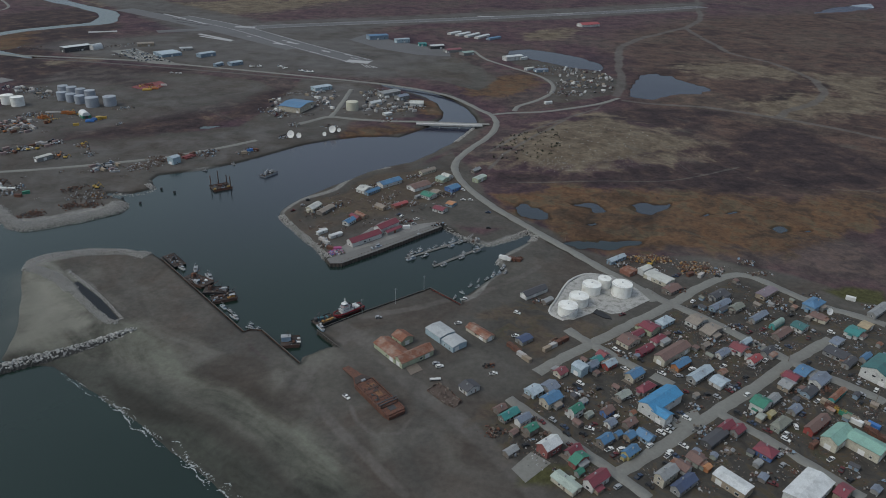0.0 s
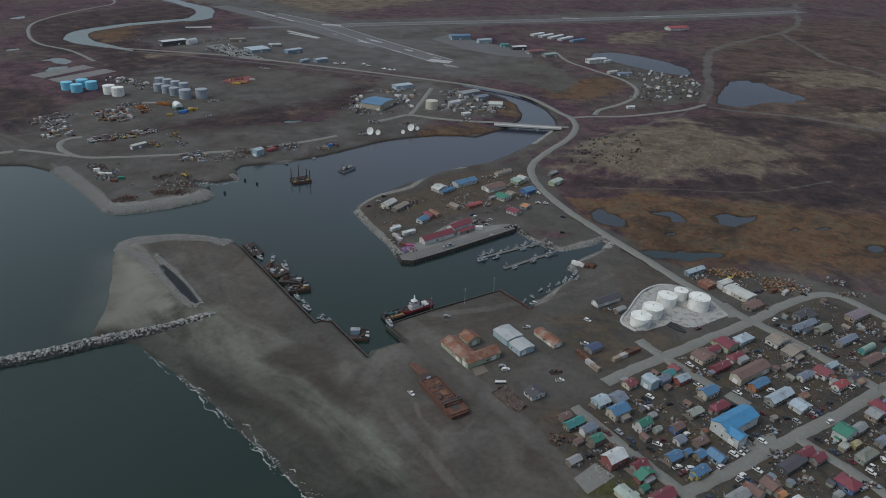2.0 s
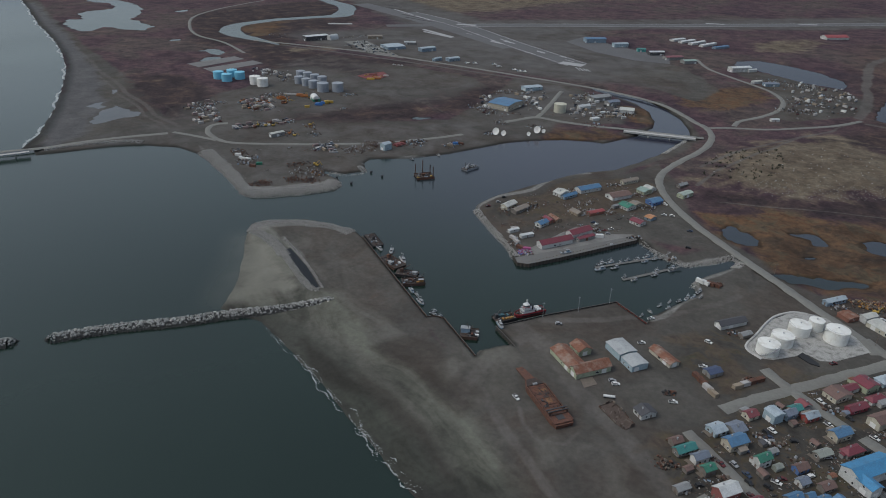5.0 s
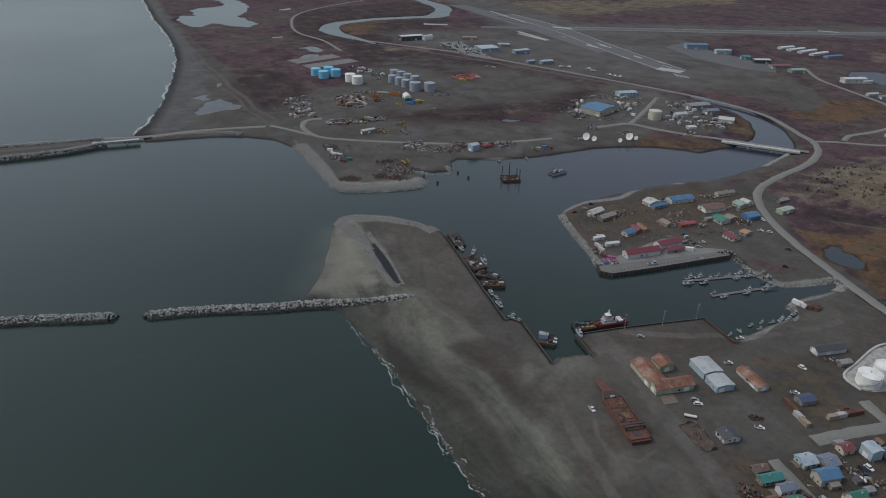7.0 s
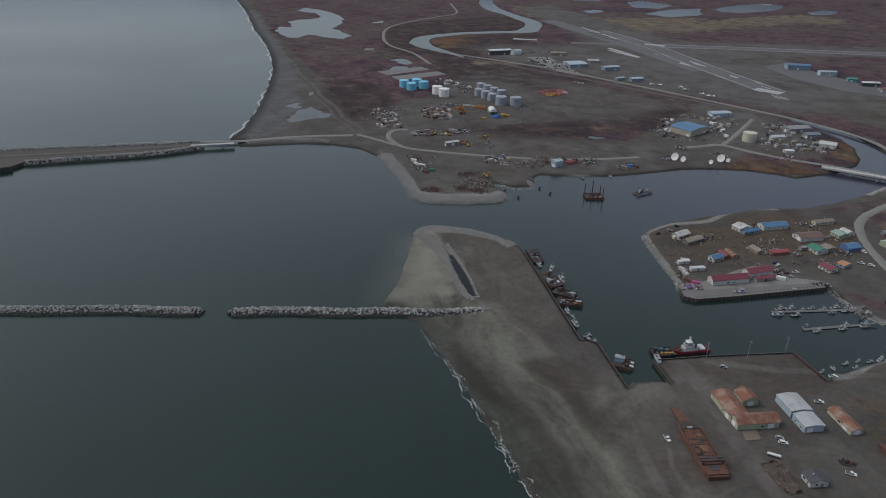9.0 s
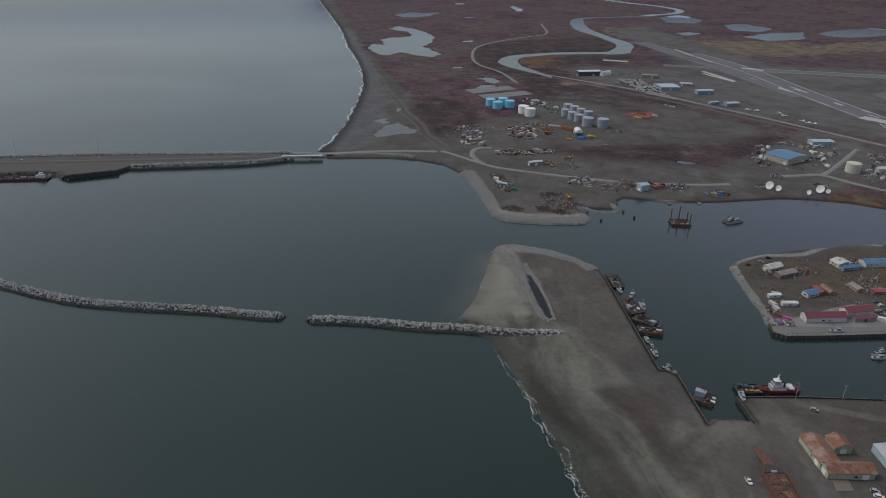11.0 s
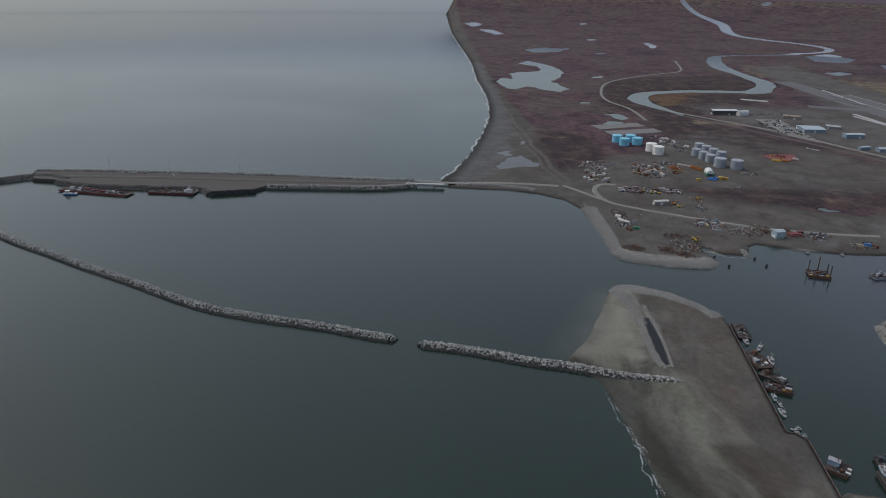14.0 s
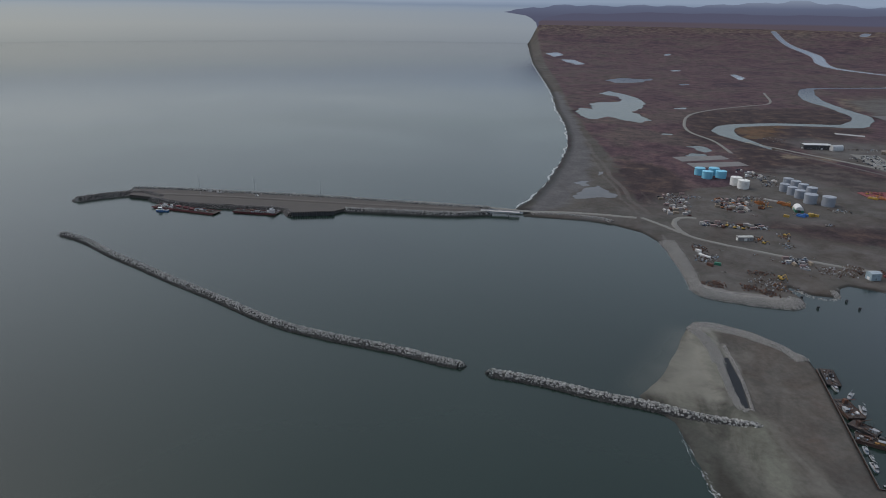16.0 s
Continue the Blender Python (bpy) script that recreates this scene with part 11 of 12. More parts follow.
scrap_heap(138.3, 275, 12.3, 11.3, 2.6, "clutter of small vehicles, crates and scrap on gravel", (M_DULLWHITE, M_GREY, M_RUST2, M_DARKMETAL, M_WOOD, M_STEELBLUE, M_BLACK, M_RUST2), 54, 154)
scrap_heap(145.6, 263.1, 7.2, 3.6, 2.5, "heap of rusty scrap metal and timber on gravel", (M_WOOD, M_WOOD, M_RUST2, M_GREY), 24, 155)
scrap_heap(171.2, 292, 10.3, 3.4, 2.7, "clutter of small vehicles, crates and scrap on gravel", (M_DULLWHITE, M_GREY, M_RUST2, M_DARKMETAL, M_WOOD, M_STEELBLUE, M_BLACK, M_RUST2), 18, 156)
scrap_heap(194.1, 302.5, 8.0, 5.4, 2.8, "clutter of small vehicles, crates and scrap on gravel", (M_DULLWHITE, M_GREY, M_RUST2, M_DARKMETAL, M_WOOD, M_STEELBLUE, M_BLACK, M_RUST2), 18, 157)
scrap_heap(217.7, 316.1, 8.2, 6.8, 2.9, "heap of rusty scrap metal and timber on gravel", (M_RUST, M_RUST2, M_DARKMETAL, M_WOOD, M_RUST2), 24, 158)
scrap_heap(174.3, 264.3, 7.2, 3.0, 2.5, "clutter of small vehicles, crates and scrap on gravel", (M_DULLWHITE, M_GREY, M_RUST2, M_DARKMETAL, M_WOOD, M_STEELBLUE, M_BLACK, M_RUST2), 9, 159)
scrap_heap(155.8, 246.4, 11.4, 4.0, 2.4, "clutter of small vehicles, crates and scrap on gravel", (M_DULLWHITE, M_GREY, M_RUST2, M_DARKMETAL, M_WOOD, M_STEELBLUE, M_BLACK, M_RUST2), 12, 160)
scrap_heap(212, 394.4, 16.2, 10.5, 3.4, "clutter of small vehicles, crates and scrap on gravel", (M_DULLWHITE, M_GREY, M_RUST2, M_DARKMETAL, M_WOOD, M_STEELBLUE, M_BLACK, M_RUST2), 36, 161)
scrap_heap(232, 410.3, 13.4, 14.1, 3.5, "clutter of small vehicles, crates and scrap on gravel", (M_DULLWHITE, M_GREY, M_RUST2, M_DARKMETAL, M_WOOD, M_STEELBLUE, M_BLACK, M_RUST2), 36, 162)
scrap_heap(191.3, 379.3, 12.6, 6.1, 3.3, "clutter of small vehicles, crates and scrap on gravel", (M_DULLWHITE, M_GREY, M_RUST2, M_DARKMETAL, M_WOOD, M_STEELBLUE, M_BLACK, M_RUST2), 24, 163)
scrap_heap(170.6, 361.9, 12.1, 7.9, 3.2, "clutter of small vehicles, crates and scrap on gravel", (M_DULLWHITE, M_GREY, M_RUST2, M_DARKMETAL, M_WOOD, M_STEELBLUE, M_BLACK, M_RUST2), 30, 164)
scrap_heap(198.4, 360.3, 9.1, 6.9, 3.2, "clutter of small vehicles, crates and scrap on gravel", (M_DULLWHITE, M_GREY, M_RUST2, M_DARKMETAL, M_WOOD, M_STEELBLUE, M_BLACK, M_RUST2), 18, 165)
scrap_heap(113.2, 343.5, 8.7, 5.1, 3.1, "clutter of small vehicles, crates and scrap on gravel", (M_DULLWHITE, M_GREY, M_RUST2, M_DARKMETAL, M_WOOD, M_STEELBLUE, M_BLACK, M_RUST2), 15, 166)
scrap_heap(153.5, 364.1, 6.1, 4.5, 3.2, "clutter of small vehicles, crates and scrap on gravel", (M_DULLWHITE, M_GREY, M_RUST2, M_DARKMETAL, M_WOOD, M_STEELBLUE, M_BLACK, M_RUST2), 15, 167)
scrap_heap(135.8, 338.9, 8.6, 5.0, 3.1, "clutter of small vehicles, crates and scrap on gravel", (M_DULLWHITE, M_GREY, M_RUST2, M_DARKMETAL, M_WOOD, M_STEELBLUE, M_BLACK, M_RUST2), 15, 168)
scrap_heap(117.2, 306.1, 5.3, 3.4, 2.8, "clutter of small vehicles, crates and scrap on gravel", (M_DULLWHITE, M_GREY, M_RUST2, M_DARKMETAL, M_WOOD, M_STEELBLUE, M_BLACK, M_RUST2), 9, 169)
scrap_heap(91.5, 295.1, 7.7, 4.8, 2.8, "heap of rusty scrap metal and timber on gravel", (M_WOOD, M_WOOD, M_RUST2, M_GREY), 18, 170)
scrap_heap(199.7, 315.2, 8.2, 4.8, 2.9, "clutter of small vehicles, crates and scrap on gravel", (M_DULLWHITE, M_GREY, M_RUST2, M_DARKMETAL, M_WOOD, M_STEELBLUE, M_BLACK, M_RUST2), 15, 171)
scrap_heap(263.8, 423.9, 10.3, 7.5, 3.6, "clutter of small vehicles, crates and scrap on gravel", (M_DULLWHITE, M_GREY, M_RUST2, M_DARKMETAL, M_WOOD, M_STEELBLUE, M_BLACK, M_RUST2), 15, 172)
scrap_heap(296.6, 410.5, 10.1, 5.9, 3.5, "clutter of small vehicles, crates and scrap on gravel", (M_DULLWHITE, M_GREY, M_RUST2, M_DARKMETAL, M_WOOD, M_STEELBLUE, M_BLACK, M_RUST2), 15, 173)
scrap_heap(72.3, 356.4, 7.4, 5.3, 3.2, "heap of rusty scrap metal and timber on gravel", (M_RUST, M_RUST2, M_DARKMETAL, M_WOOD, M_RUST2), 18, 174)
scrap_heap(67.1, 404, 8.1, 6.4, 3.5, "clutter of small vehicles, crates and scrap on gravel", (M_DULLWHITE, M_GREY, M_RUST2, M_DARKMETAL, M_WOOD, M_STEELBLUE, M_BLACK, M_RUST2), 12, 175)
scrap_heap(170.2, 426.1, 6.9, 5.7, 3.6, "heap of rusty scrap metal and timber on gravel", (M_RUST, M_RUST2, M_DARKMETAL, M_WOOD, M_RUST2), 12, 176)
scrap_heap(-109.7, 546.5, 20.5, 10.2, 28.5, "heap of rusty scrap metal and timber on gravel", (M_WOOD, M_WOOD, M_RUST2, M_GREY), 50, 177)
scrap_heap(-95.9, 560.8, 12.4, 8.4, 28.6, "clutter of small vehicles, crates and scrap on gravel", (M_DULLWHITE, M_GREY, M_RUST2, M_DARKMETAL, M_WOOD, M_STEELBLUE, M_BLACK, M_RUST2), 40, 178)
scrap_heap(-51.3, 564.9, 20.3, 14.3, 28.5, "heap of rusty scrap metal and timber on gravel", (M_WOOD, M_WOOD, M_RUST2, M_GREY), 80, 179)
scrap_heap(-49.9, 585.9, 12.5, 8.6, 28.6, "heap of rusty scrap metal and timber on gravel", (M_WOOD, M_WOOD, M_RUST2, M_GREY), 40, 180)
scrap_heap(-29.1, 570.4, 10.1, 6.1, 28.4, "heap of rusty scrap metal and timber on gravel", (M_WOOD, M_WOOD, M_RUST2, M_GREY), 35, 181)
scrap_heap(-73.5, 609.3, 21.9, 9.4, 28.7, "clutter of small vehicles, crates and scrap on gravel", (M_DULLWHITE, M_GREY, M_RUST2, M_DARKMETAL, M_WOOD, M_STEELBLUE, M_BLACK, M_RUST2), 30, 182)
scrap_heap(-36.9, 529.5, 15.3, 9.1, 28.3, "clutter of small vehicles, crates and scrap on gravel", (M_DULLWHITE, M_GREY, M_RUST2, M_DARKMETAL, M_WOOD, M_STEELBLUE, M_BLACK, M_RUST2), 40, 183)
scrap_heap(-81.5, 469.4, 8.9, 7.9, 28.1, "yard crowded with coloured vans and crates", (M_DULLWHITE, M_FADED, M_GREY, M_STEELBLUE, M_RUST2, M_DARKMETAL, M_WOOD), 35, 184)
scrap_heap(-74.6, 539.4, 11.9, 7.7, 28.4, "heap of rusty scrap metal and timber on gravel", (M_WOOD, M_WOOD, M_RUST2, M_GREY), 25, 185)
scrap_heap(-30.4, 640.7, 13.4, 7.4, 28.7, "clutter of small vehicles, crates and scrap on gravel", (M_DULLWHITE, M_GREY, M_RUST2, M_DARKMETAL, M_WOOD, M_STEELBLUE, M_BLACK, M_RUST2), 20, 186)
scrap_heap(4.7, 595.2, 12.3, 8.5, 28.5, "clutter of small vehicles, crates and scrap on gravel", (M_DULLWHITE, M_GREY, M_RUST2, M_DARKMETAL, M_WOOD, M_STEELBLUE, M_BLACK, M_RUST2), 25, 187)
scrap_heap(56.5, 467.3, 9.7, 5.4, 27.8, "heap of rusty scrap metal and timber on gravel", (M_RUST, M_RUST2, M_DARKMETAL, M_WOOD, M_RUST2), 35, 188)
scrap_heap(-93.4, 482.2, 7.4, 11.6, 28.2, "clutter of small vehicles, crates and scrap on gravel", (M_DULLWHITE, M_GREY, M_RUST2, M_DARKMETAL, M_WOOD, M_STEELBLUE, M_BLACK, M_RUST2), 30, 189)
scrap_heap(-4.7, 526.5, 9.3, 4.4, 28.2, "clutter of small vehicles, crates and scrap on gravel", (M_DULLWHITE, M_GREY, M_RUST2, M_DARKMETAL, M_WOOD, M_STEELBLUE, M_BLACK, M_RUST2), 25, 190)
scrap_heap(26.9, 500.3, 7.0, 4.7, 28.0, "clutter of small vehicles, crates and scrap on gravel", (M_DULLWHITE, M_FADED, M_GREY, M_STEELBLUE, M_RUST2, M_DARKMETAL, M_WOOD), 12, 191)
scrap_heap(-6.8, 623.5, 12.9, 6.9, 28.6, "heap of rusty scrap metal and timber on gravel", (M_WOOD, M_WOOD, M_RUST2, M_GREY), 30, 192)
scrap_heap(198.4, 1183.7, 49.8, 47.8, 8.6, "clutter of small vehicles, crates and scrap on gravel", (M_DULLWHITE, M_GREY, M_RUST2, M_DARKMETAL, M_WOOD, M_STEELBLUE, M_BLACK, M_RUST2), 110, 193)
scrap_heap(191.6, 1076.6, 45.6, 47.0, 7.9, "clutter of small vehicles, crates and scrap on gravel", (M_DULLWHITE, M_GREY, M_RUST2, M_DARKMETAL, M_WOOD, M_STEELBLUE, M_BLACK, M_RUST2), 120, 194)
scrap_heap(174.2, 1018.5, 43.3, 24.3, 7.5, "clutter of small vehicles, crates and scrap on gravel", (M_DULLWHITE, M_GREY, M_RUST2, M_DARKMETAL, M_WOOD, M_STEELBLUE, M_BLACK, M_RUST2), 100, 195)
scrap_heap(161.9, 1201.6, 33.6, 32.6, 8.8, "clutter of small vehicles, crates and scrap on gravel", (M_DULLWHITE, M_GREY, M_RUST2, M_DARKMETAL, M_WOOD, M_STEELBLUE, M_BLACK, M_RUST2), 60, 196)
scrap_heap(226, 1121.8, 31.7, 36.3, 8.2, "clutter of small vehicles, crates and scrap on gravel", (M_DULLWHITE, M_GREY, M_RUST2, M_DARKMETAL, M_WOOD, M_STEELBLUE, M_BLACK, M_RUST2), 60, 197)
scrap_heap(-746, 1230.8, 39.0, 45.3, 51.0, "clutter of small vehicles, crates and scrap on gravel", (M_DULLWHITE, M_GREY, M_RUST2, M_DARKMETAL, M_WOOD, M_STEELBLUE, M_BLACK, M_RUST2), 30, 198)
scrap_heap(-602.5, 1280.9, 65.8, 21.3, 50.7, "clutter of small vehicles, crates and scrap on gravel", (M_DULLWHITE, M_GREY, M_RUST2, M_DARKMETAL, M_WOOD, M_STEELBLUE, M_BLACK, M_RUST2), 50, 199)
scrap_heap(-319.8, 563.8, 26.0, 26.6, 46.3, "heap of rusty scrap metal and timber on gravel", (M_WOOD, M_WOOD, M_RUST2, M_GREY), 75, 200)
scrap_heap(-343.6, 523.6, 11.8, 12.7, 46.2, "heap of rusty scrap metal and timber on gravel", (M_RUST, M_RUST2, M_DARKMETAL, M_WOOD, M_RUST2), 55, 201)
scrap_heap(-82.9, 469.7, 8.6, 7.1, 28.1, "heap of pink, purple and blue fishing nets on the dock", (M_PINK, M_PINK, M_BLUE, M_DULLWHITE, M_STEELBLUE), 60, 202)
scrap_heap(-93.8, 487.5, 5.2, 11.8, 28.2, "clutter of small vehicles, crates and scrap on gravel", (M_DULLWHITE, M_GREY, M_RUST2, M_DARKMETAL, M_WOOD, M_STEELBLUE, M_BLACK, M_RUST2), 30, 203)
scrap_heap(-303.7, 644.9, 22.9, 20.0, 46.4, "heap of rusty scrap metal and timber on gravel", (M_WOOD, M_WOOD, M_RUST2, M_GREY), 70, 204)
scrap_heap(-292.2, 664.7, 10.1, 14.2, 46.5, "heap of rusty scrap metal and timber on gravel", (M_RUST, M_RUST2, M_DARKMETAL, M_WOOD, M_RUST2), 40, 205)
scrap_heap(-255.7, 695.5, 23.2, 14.3, 46.4, "clutter of small vehicles, crates and scrap on gravel", (M_DULLWHITE, M_GREY, M_RUST2, M_DARKMETAL, M_WOOD, M_STEELBLUE, M_BLACK, M_RUST2), 60, 206)
scrap_heap(-414.8, 591.9, 11.4, 19.7, 46.6, "heap of rusty scrap metal and timber on gravel", (M_RUST, M_RUST2, M_DARKMETAL, M_WOOD, M_RUST2), 50, 207)
scrap_heap(-391.6, 570.4, 16.9, 16.7, 46.5, "clutter of small vehicles, crates and scrap on gravel", (M_DULLWHITE, M_GREY, M_RUST2, M_DARKMETAL, M_WOOD, M_STEELBLUE, M_BLACK, M_RUST2), 55, 208)
timber_deck([(-6.6, 303.8), (3.2, 293.2), (8.4, 289.7), (13, 295.1), (4.3, 306.4), (-0.2, 310.2)])
slab("timber_platform", [(-19.8, 325.1), (-16.1, 317.2), (-9.5, 322.9), (-13.4, 329.3)], 2.2, 2.75, M_WOOD, "weathered timber platform beside the rusty warehouse", "platform")
slab("liner_bank", [(104.6, 396.5), (112.2, 387.2), (112.3, 384.3), (107.2, 385.7), (101.1, 391.7)], 2.2, 3.1, M_BLACK, "low black lined bank beside the tank pad", "bank")
slab("gravel_yard", [(122.7, 286.5), (139.6, 295.6), (140, 289.1), (130.4, 282.4), (123.6, 279.5)], 2.2, 2.66, M_ROAD, "pale gravel yard behind the blue-roofed hall", "yard")
slab("gravel_yard", [(35.9, 246.7), (46.5, 258.6), (55.4, 251.3), (41.8, 238)], 2.2, 2.66, M_ROAD, "pale gravel yard beside houses", "yard")
swash("surf", [(-79.7, 214.7), (-90.7, 223.2), (-101.3, 232.1), (-115.6, 242.5), (-130.9, 253.4), (-155, 272.1), (-180.1, 289.5), (-201, 303.7), (-218.5, 315.3)], 5, "broken white surf along the beach")
foam_line("surf", [(-632.6, 521), (-660.5, 571.3), (-719.6, 649.7), (-800.2, 746), (-880.1, 833.7), (-983, 930.9), (-1117, 1040.9), (-1254, 1143.5), (-1518.7, 1360.1), (-1697.3, 1495.8), (-2041.8, 1755.4), (-2384.9, 2014.4), (-2882.3, 2414.8), (-3522.2, 2927.7)], 5.5, 5, "thin white surf along the far beach", count=3.4, size=4.0)
hill_cover([(70.9, 787), (129.4, 816.2), (132.3, 735.6), (94.1, 688.8), (55.5, 694.5), (44.5, 709.1)], [(93.2, 698.3), (142.3, 704.5), (219.3, 723.4), (217.8, 694), (163, 670), (101.5, 668.2)], [(51.5, 766.1), (102.6, 796.8), (170.3, 840.2), (250.1, 810.5), (202.2, 696.1), (118.5, 663.5), (66.2, 680.4)])
slab("gravel_pad", [(-736.3, 938.4), (-702.7, 1020.7), (-676.4, 1008.3), (-704.3, 924.3)], 2.2, 2.7, M_PADGRAVEL, "pale grey rectangular gravel pad on the tundra", "pad")
slab("gravel_pad", [(-692.7, 919.5), (-656.6, 1004), (-630.1, 992.2), (-664.9, 903.3)], 2.2, 2.7, M_PADGRAVEL, "pale grey rectangular gravel pad on the tundra", "pad")
slab("red_platform", [(-451.2, 969.9), (-446.9, 989.2), (-425.9, 1012.4), (-408.5, 992.1), (-412.3, 967.1), (-432.2, 959.1)], 2.2, 3.0, M_DULLRED, "low red-painted steel platform in the yard", "platform")
pipe_stack(-423.1, 955.8, 10, 12, 5, 2.2, M_YELLOW, "stack of yellow steel sections on the gravel")
pipe_stack(-415.4, 964.3, 15, 10, 5, 2, M_ORANGE, "stack of orange steel sections on the gravel")
pipe_stack(-430.7, 984.1, 12, 14, 4, 1.6, M_DULLRED, "stack of red steel sections on the gravel")
pipe_stack(-472.2, 826.3, 20, 9, 5, 3, M_ORANGE, "stack of orange steel sections on the gravel")
pipe_stack(-463.8, 824.8, 24, 10, 6, 3.4, M_ORANGE, "stack of orange steel sections on the gravel")
pipe_stack(-485.1, 801.7, 60, 8, 6, 4, M_ORANGE, "stack of orange steel sections on the gravel")
pipe_stack(-471.9, 783.8, 62, 8, 5, 3, M_RUST, "stack of rusty steel sections on the gravel")
pipe_stack(-486.7, 827.5, 12, 20, 3, 1.6, M_DULLWHITE, "long stack of pale steel sections on the gravel")
pipe_stack(-426.1, 794.2, 10, 10, 5, 2.8, M_BLUE, "stack of blue steel sections on the gravel")
pipe_stack(-410.9, 986.5, 15, 9, 4, 2, M_DULLWHITE, "stack of pale steel sections on the gravel")
pipe_stack(-268.1, 678.4, 65, 14, 8, 2, M_DULLRED, "stack of red-brown steel sections on the gravel")
pipe_stack(-594.2, 948.4, -28, 12, 3, 2.4, M_DULLWHITE, "long pale tank section on blocks on the gravel")
pipe_stack(-576, 939.7, -28, 12, 3, 2.4, M_DULLWHITE, "long pale tank section on blocks on the gravel")
pipe_stack(-546.1, 929.2, -28, 12, 2.6, 2.2, M_DULLWHITE, "long pale tank section on blocks on the gravel")
arch_tent(-442.2, 814.5, -50, 17, 9, 7.5)
storage_tank(-420.8, 805.5, 3.2, 3.6, M_YELLOW, "short yellow cylindrical tank in the yard", False)
place_model(FAR_CAR_USED, FAR_CARS, 0, -888.5, 221.2, 50, 1.25)
place_model(FAR_CAR_USED, FAR_CARS, 5, -877.5, 229.3, 48, 1.25)
place_model(FAR_CAR_USED, FAR_CARS, 0, -876.4, 233.0, 52, 1.25)
place_model(FAR_CAR_USED, FAR_CARS, 1, -867.4, 243.1, 47, 1.25)
place_model(FAR_CAR_USED, FAR_CARS, 0, -838.5, 267.0, 20, 1.25)
park(0, -467.5, 663.4, 55)
park(5, -463.8, 666.1, 57)
park(1, -459.8, 669.3, 59)
park(0, -455.8, 672.4, 61)
park(0, -451.5, 675.8, 63)
park(3, -447.2, 679.2, 65)
park(1, -443.1, 682.5, 56)
park(0, -439.2, 685.4, 58)
park(5, -435.6, 688.2, 60)
park(3, -436.2, 696.9, 62)
park(0, -426.9, 705.7, 64)
park(1, -423.2, 708.5, 55)
park(5, -419.5, 711.2, 57)
moor(0, -342.7, 628.9, 20, 9.0)
moor(2, -336.2, 639.4, 30, 10.0)
moor(1, -322.8, 628.7, 10, 11.0)
moor(3, -347.9, 643.6, 15, 9.0)
moor(0, -338.5, 651.6, 40, 10.0)
yard_rows([(-580.7, 718.8), (-568.9, 760.9), (-495.1, 682), (-517.1, 656.9)], 34, 46, [("box", 7), ("box", 8), ("box", 2), ("car", 0), ("car", 1), ("car", 3), ("box", 0), ("car", 2), ("box", 8), ("car", 4)])
yard_rows([(-534.2, 772.6), (-518.7, 799.9), (-493.4, 792.2), (-467.6, 753.2), (-471.2, 736.9), (-502.7, 737.9)], 40, 52, [("box", 7), ("box", 8), ("box", 2), ("car", 0), ("car", 1), ("car", 3), ("box", 0), ("dig", 1), ("box", 8), ("car", 4)])
yard_rows([(-627.8, 959.4), (-546.3, 930.6), (-537.5, 901), (-613.5, 930.6)], 22, 34, [("box", 1), ("box", 8), ("box", 2), ("car", 0), ("car", 1), ("car", 3), ("car", 5), ("car", 2), ("box", 8), ("car", 4)])
yard_rows([(-246.1, 928.2), (-231.6, 944.6), (-202.4, 828.5), (-220.3, 838.5)], 24, 36, [("box", 1), ("box", 8), ("box", 2), ("car", 0), ("car", 1), ("car", 3), ("car", 5), ("car", 2), ("box", 8), ("car", 4)])
yard_rows([(-206.3, 967.6), (-160.5, 990.4), (-150.3, 887.9), (-182.1, 892.7)], 20, 23, [("box", 1), ("box", 8), ("box", 2), ("car", 0), ("car", 1), ("car", 3), ("car", 5), ("car", 2), ("box", 8), ("car", 4)])
yard_rows([(-131.7, 992.9), (-45.7, 937.6), (-37.9, 881), (-110.1, 871.7)], 44, 47, [("box", 1), ("box", 8), ("box", 2), ("car", 0), ("car", 1), ("car", 3), ("car", 5), ("car", 2), ("box", 8), ("car", 4)])
yard_rows([(188.2, 1215.3), (275, 1181.4), (256.1, 1047.5), (166.7, 966.9), (173.5, 1074)], 70, 70, [("box", 1), ("box", 8), ("box", 2), ("car", 0), ("car", 1), ("car", 3), ("car", 5), ("car", 2), ("box", 8), ("car", 4)])
yard_rows([(-476.9, 672.8), (-428.2, 728.2), (-412.4, 703.2), (-462.4, 653.4)], 26, 38, [("box", 7), ("box", 8), ("dig", 0), ("car", 0), ("car", 1), ("car", 3), ("box", 0), ("car", 2), ("box", 8), ("car", 4)])
yard_rows([(-586.8, 1195.2), (-569.1, 1259), (-464.7, 1167.2), (-511.3, 1139.8)], 60, 72, [("car", 0), ("car", 1), ("car", 3), ("car", 4), ("car", 5)], 5.5)
yard_rows([(-358.1, 639.4), (-335.5, 659.1), (-318.6, 634.9), (-338.3, 618.1)], 10, 22, [("box", 7), ("box", 8), ("box", 2), ("car", 0), ("car", 1), ("car", 3), ("box", 0), ("car", 2), ("box", 8), ("car", 4)])
yard_rows([(168.5, 455.8), (207.6, 458.5), (194.4, 444.3), (169, 442.7)], 10, 10, [("box", 7), ("box", 8), ("box", 2), ("car", 0), ("car", 1), ("car", 3), ("box", 0), ("car", 2), ("box", 8), ("car", 4)])
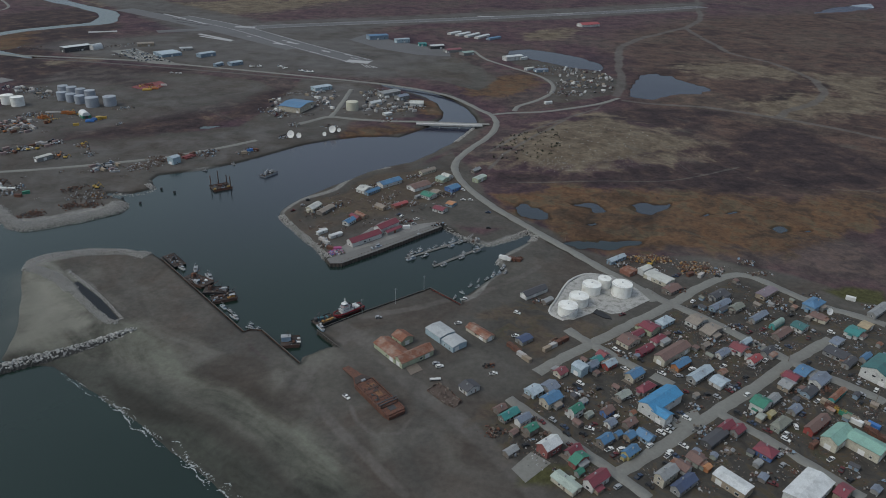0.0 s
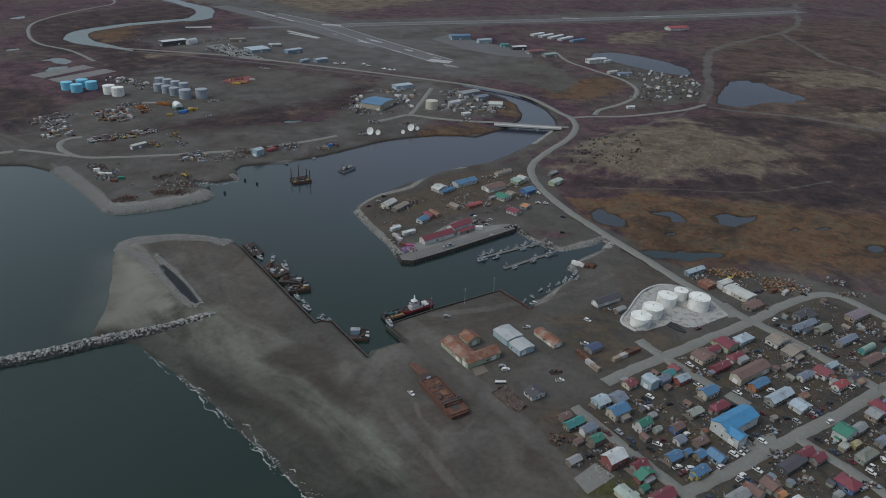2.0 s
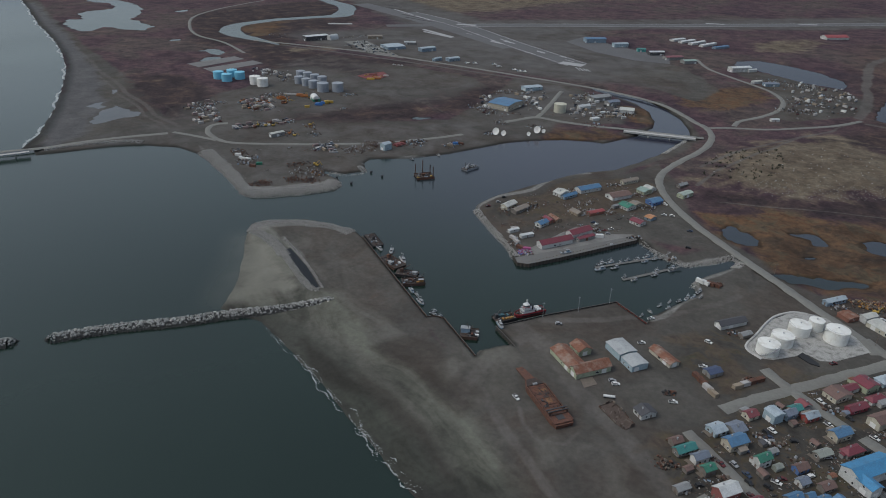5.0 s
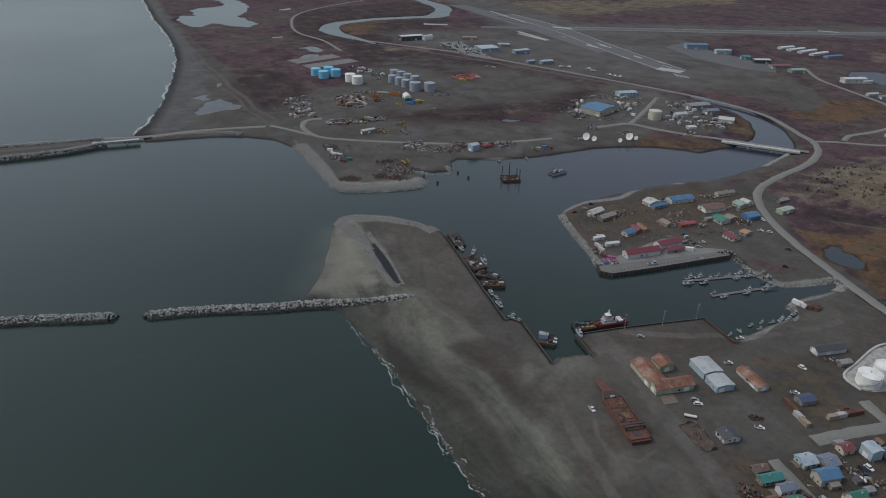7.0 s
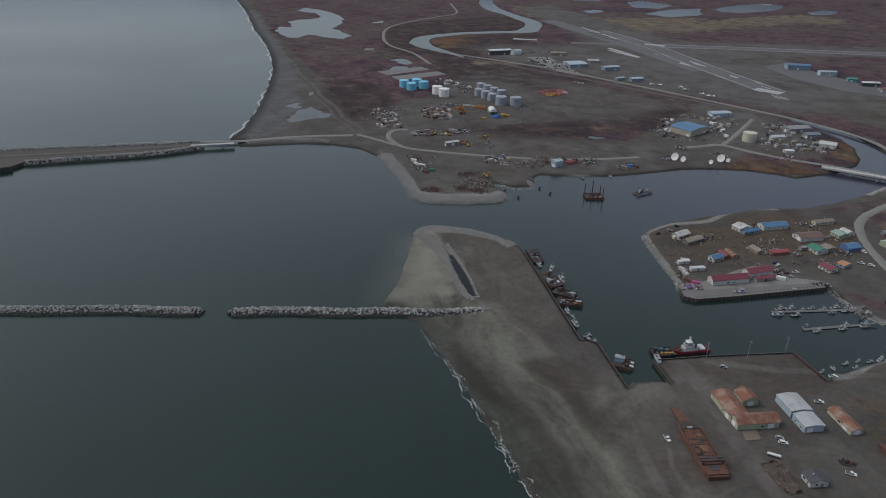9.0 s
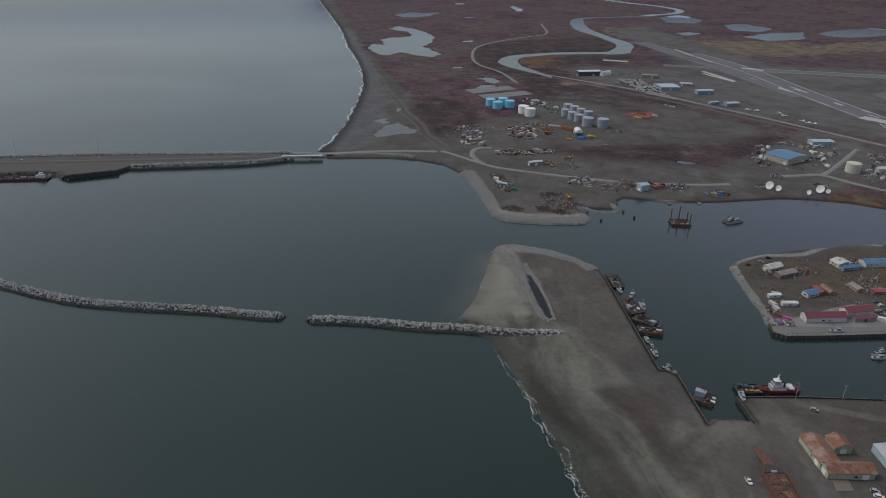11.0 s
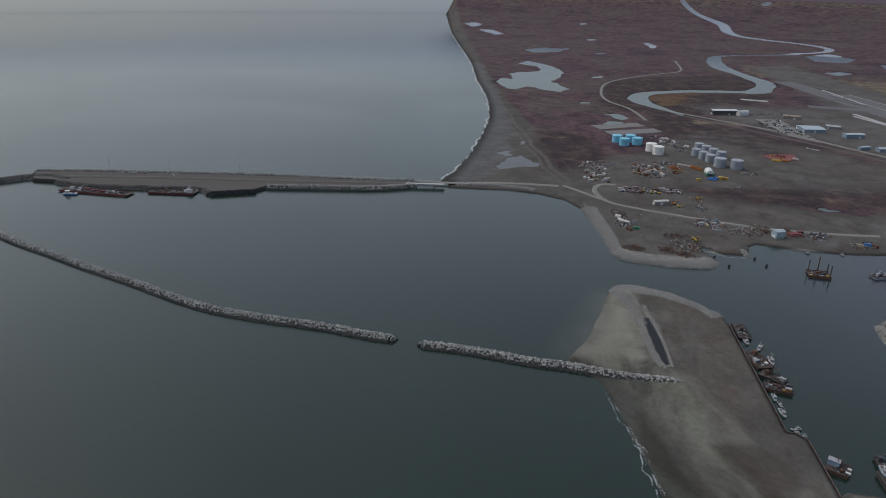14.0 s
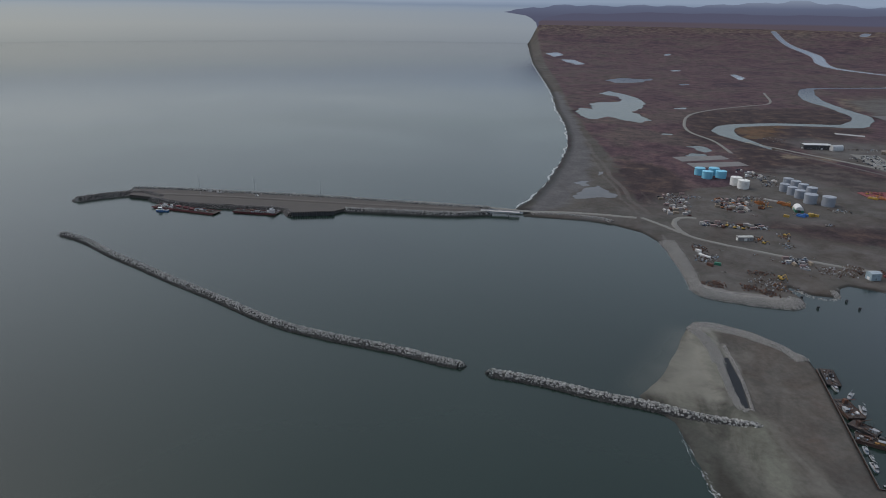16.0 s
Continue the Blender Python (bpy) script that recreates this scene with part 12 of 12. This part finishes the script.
STREETS = [[(38.3, 299.6), (54.6, 280.5), (69.6, 263.5), (85.6, 245.8), (97.9, 231)], [(86.9, 245.9), (105.1, 259.2), (127.1, 276.5), (150.9, 294.6), (176.7, 313.9), (209.4, 341), (222.2, 350.5), (248.8, 369.3)], [(150.4, 293.2), (163.3, 279.5), (176.8, 263.5), (188.7, 247.7), (198.1, 235.1)], [(144.2, 426.7), (155.5, 409.3), (173.3, 392), (191.1, 369.2), (209.7, 345.7), (223.3, 331.1), (239.1, 317.1), (248.5, 306.5)], [(56.4, 323.5), (75.1, 340.2), (92.9, 354.3), (125.4, 380.8), (156.4, 405.5), (186.4, 432.7), (213.6, 451.5), (230.2, 450.8), (246.7, 430.7), (262.1, 412), (282.3, 398.4), (295.1, 388.6)], [(80.7, 370.8), (93.2, 355.5), (106, 341.8), (119.5, 327.9)], [(123.7, 324.8), (132.5, 315.8)]]
yard_rows([(-591.7, 1226.3), (-563.5, 1251.3), (-481.6, 1168.8), (-452.8, 1141.8), (-494.1, 1146.9)], 34, 23, [("car", 0), ("car", 1), ("car", 3), ("car", 4), ("car", 5)], 8.5)
park(5, -430.6, 1069.3, 20)
park(5, -422.1, 1067.9, 20)
park(5, -416, 1067.4, 20)
TOWN = [(34.3, 285.5), (58.5, 313.2), (97.1, 348.6), (151.3, 394.4), (214.1, 441.3), (250.1, 411.4), (289.2, 378.3), (252.1, 312.8), (208.8, 236.3), (59.1, 230.1), (30.5, 270.1)]
outbuildings(TOWN, 34, 41, -48.7)
yard_cars(TOWN, 45, 17, -48.7)
clutter_field([(33, 287.7), (58.9, 317.4), (98, 353.5), (152.8, 399.6), (216.7, 448.4), (251.9, 415.4), (291.2, 381.7), (252.1, 312.8), (208.8, 236.3), (59.1, 230.1), (27.6, 269.9)], 8600, 90, "small dark and rusty odds and ends strewn in yards")
clutter_field([(-125.3, 531.3), (-116, 571.2), (-79.9, 616.6), (-24.9, 659.6), (7.4, 658.3), (15.5, 601.1), (-0.5, 549.1), (-35.4, 518.9), (-74.2, 515.2), (-94.6, 487.1)], 1500, 27, "odds and ends strewn between harbour buildings")
clutter_field([(-429.1, 603.5), (-384, 624.6), (-360.2, 666.1), (-316.3, 672.3), (-263.1, 691.6), (-211.6, 736.2), (-199.3, 701.3), (-267.5, 649.3), (-305.9, 606.6), (-293.2, 553.2), (-342.1, 514.1)], 260, 66, "rusty odds and ends on the north shore")
clutter_field([(-582.5, 730.7), (-550.8, 791.6), (-516.3, 882.5), (-418.3, 897.4), (-395, 836.5), (-444.1, 740.3), (-527.7, 664.2)], 260, 66, "crates, drums and parts in a tank yard")
clutter_field([(122.3, 481), (175.2, 479.7), (224.2, 468.8), (214.7, 454.4), (166.5, 434), (143.7, 458.7)], 500, 15, "machine parts and timber along the tundra edge")
clutter_field([(-245.1, 954.5), (-165.4, 1018.6), (-41.9, 938.8), (-30, 869.7), (-115.1, 856), (-138.3, 862.6), (-189, 792.6)], 700, 21, "crates and vehicles in a works yard", 1.5)
clutter_field([(106.2, 1242.3), (275, 1181.4), (252.2, 1028.8), (158.5, 965.9), (169.9, 1113.7)], 700, 21, "scattered sheds, vehicles and scrap by a pond", 1.5)
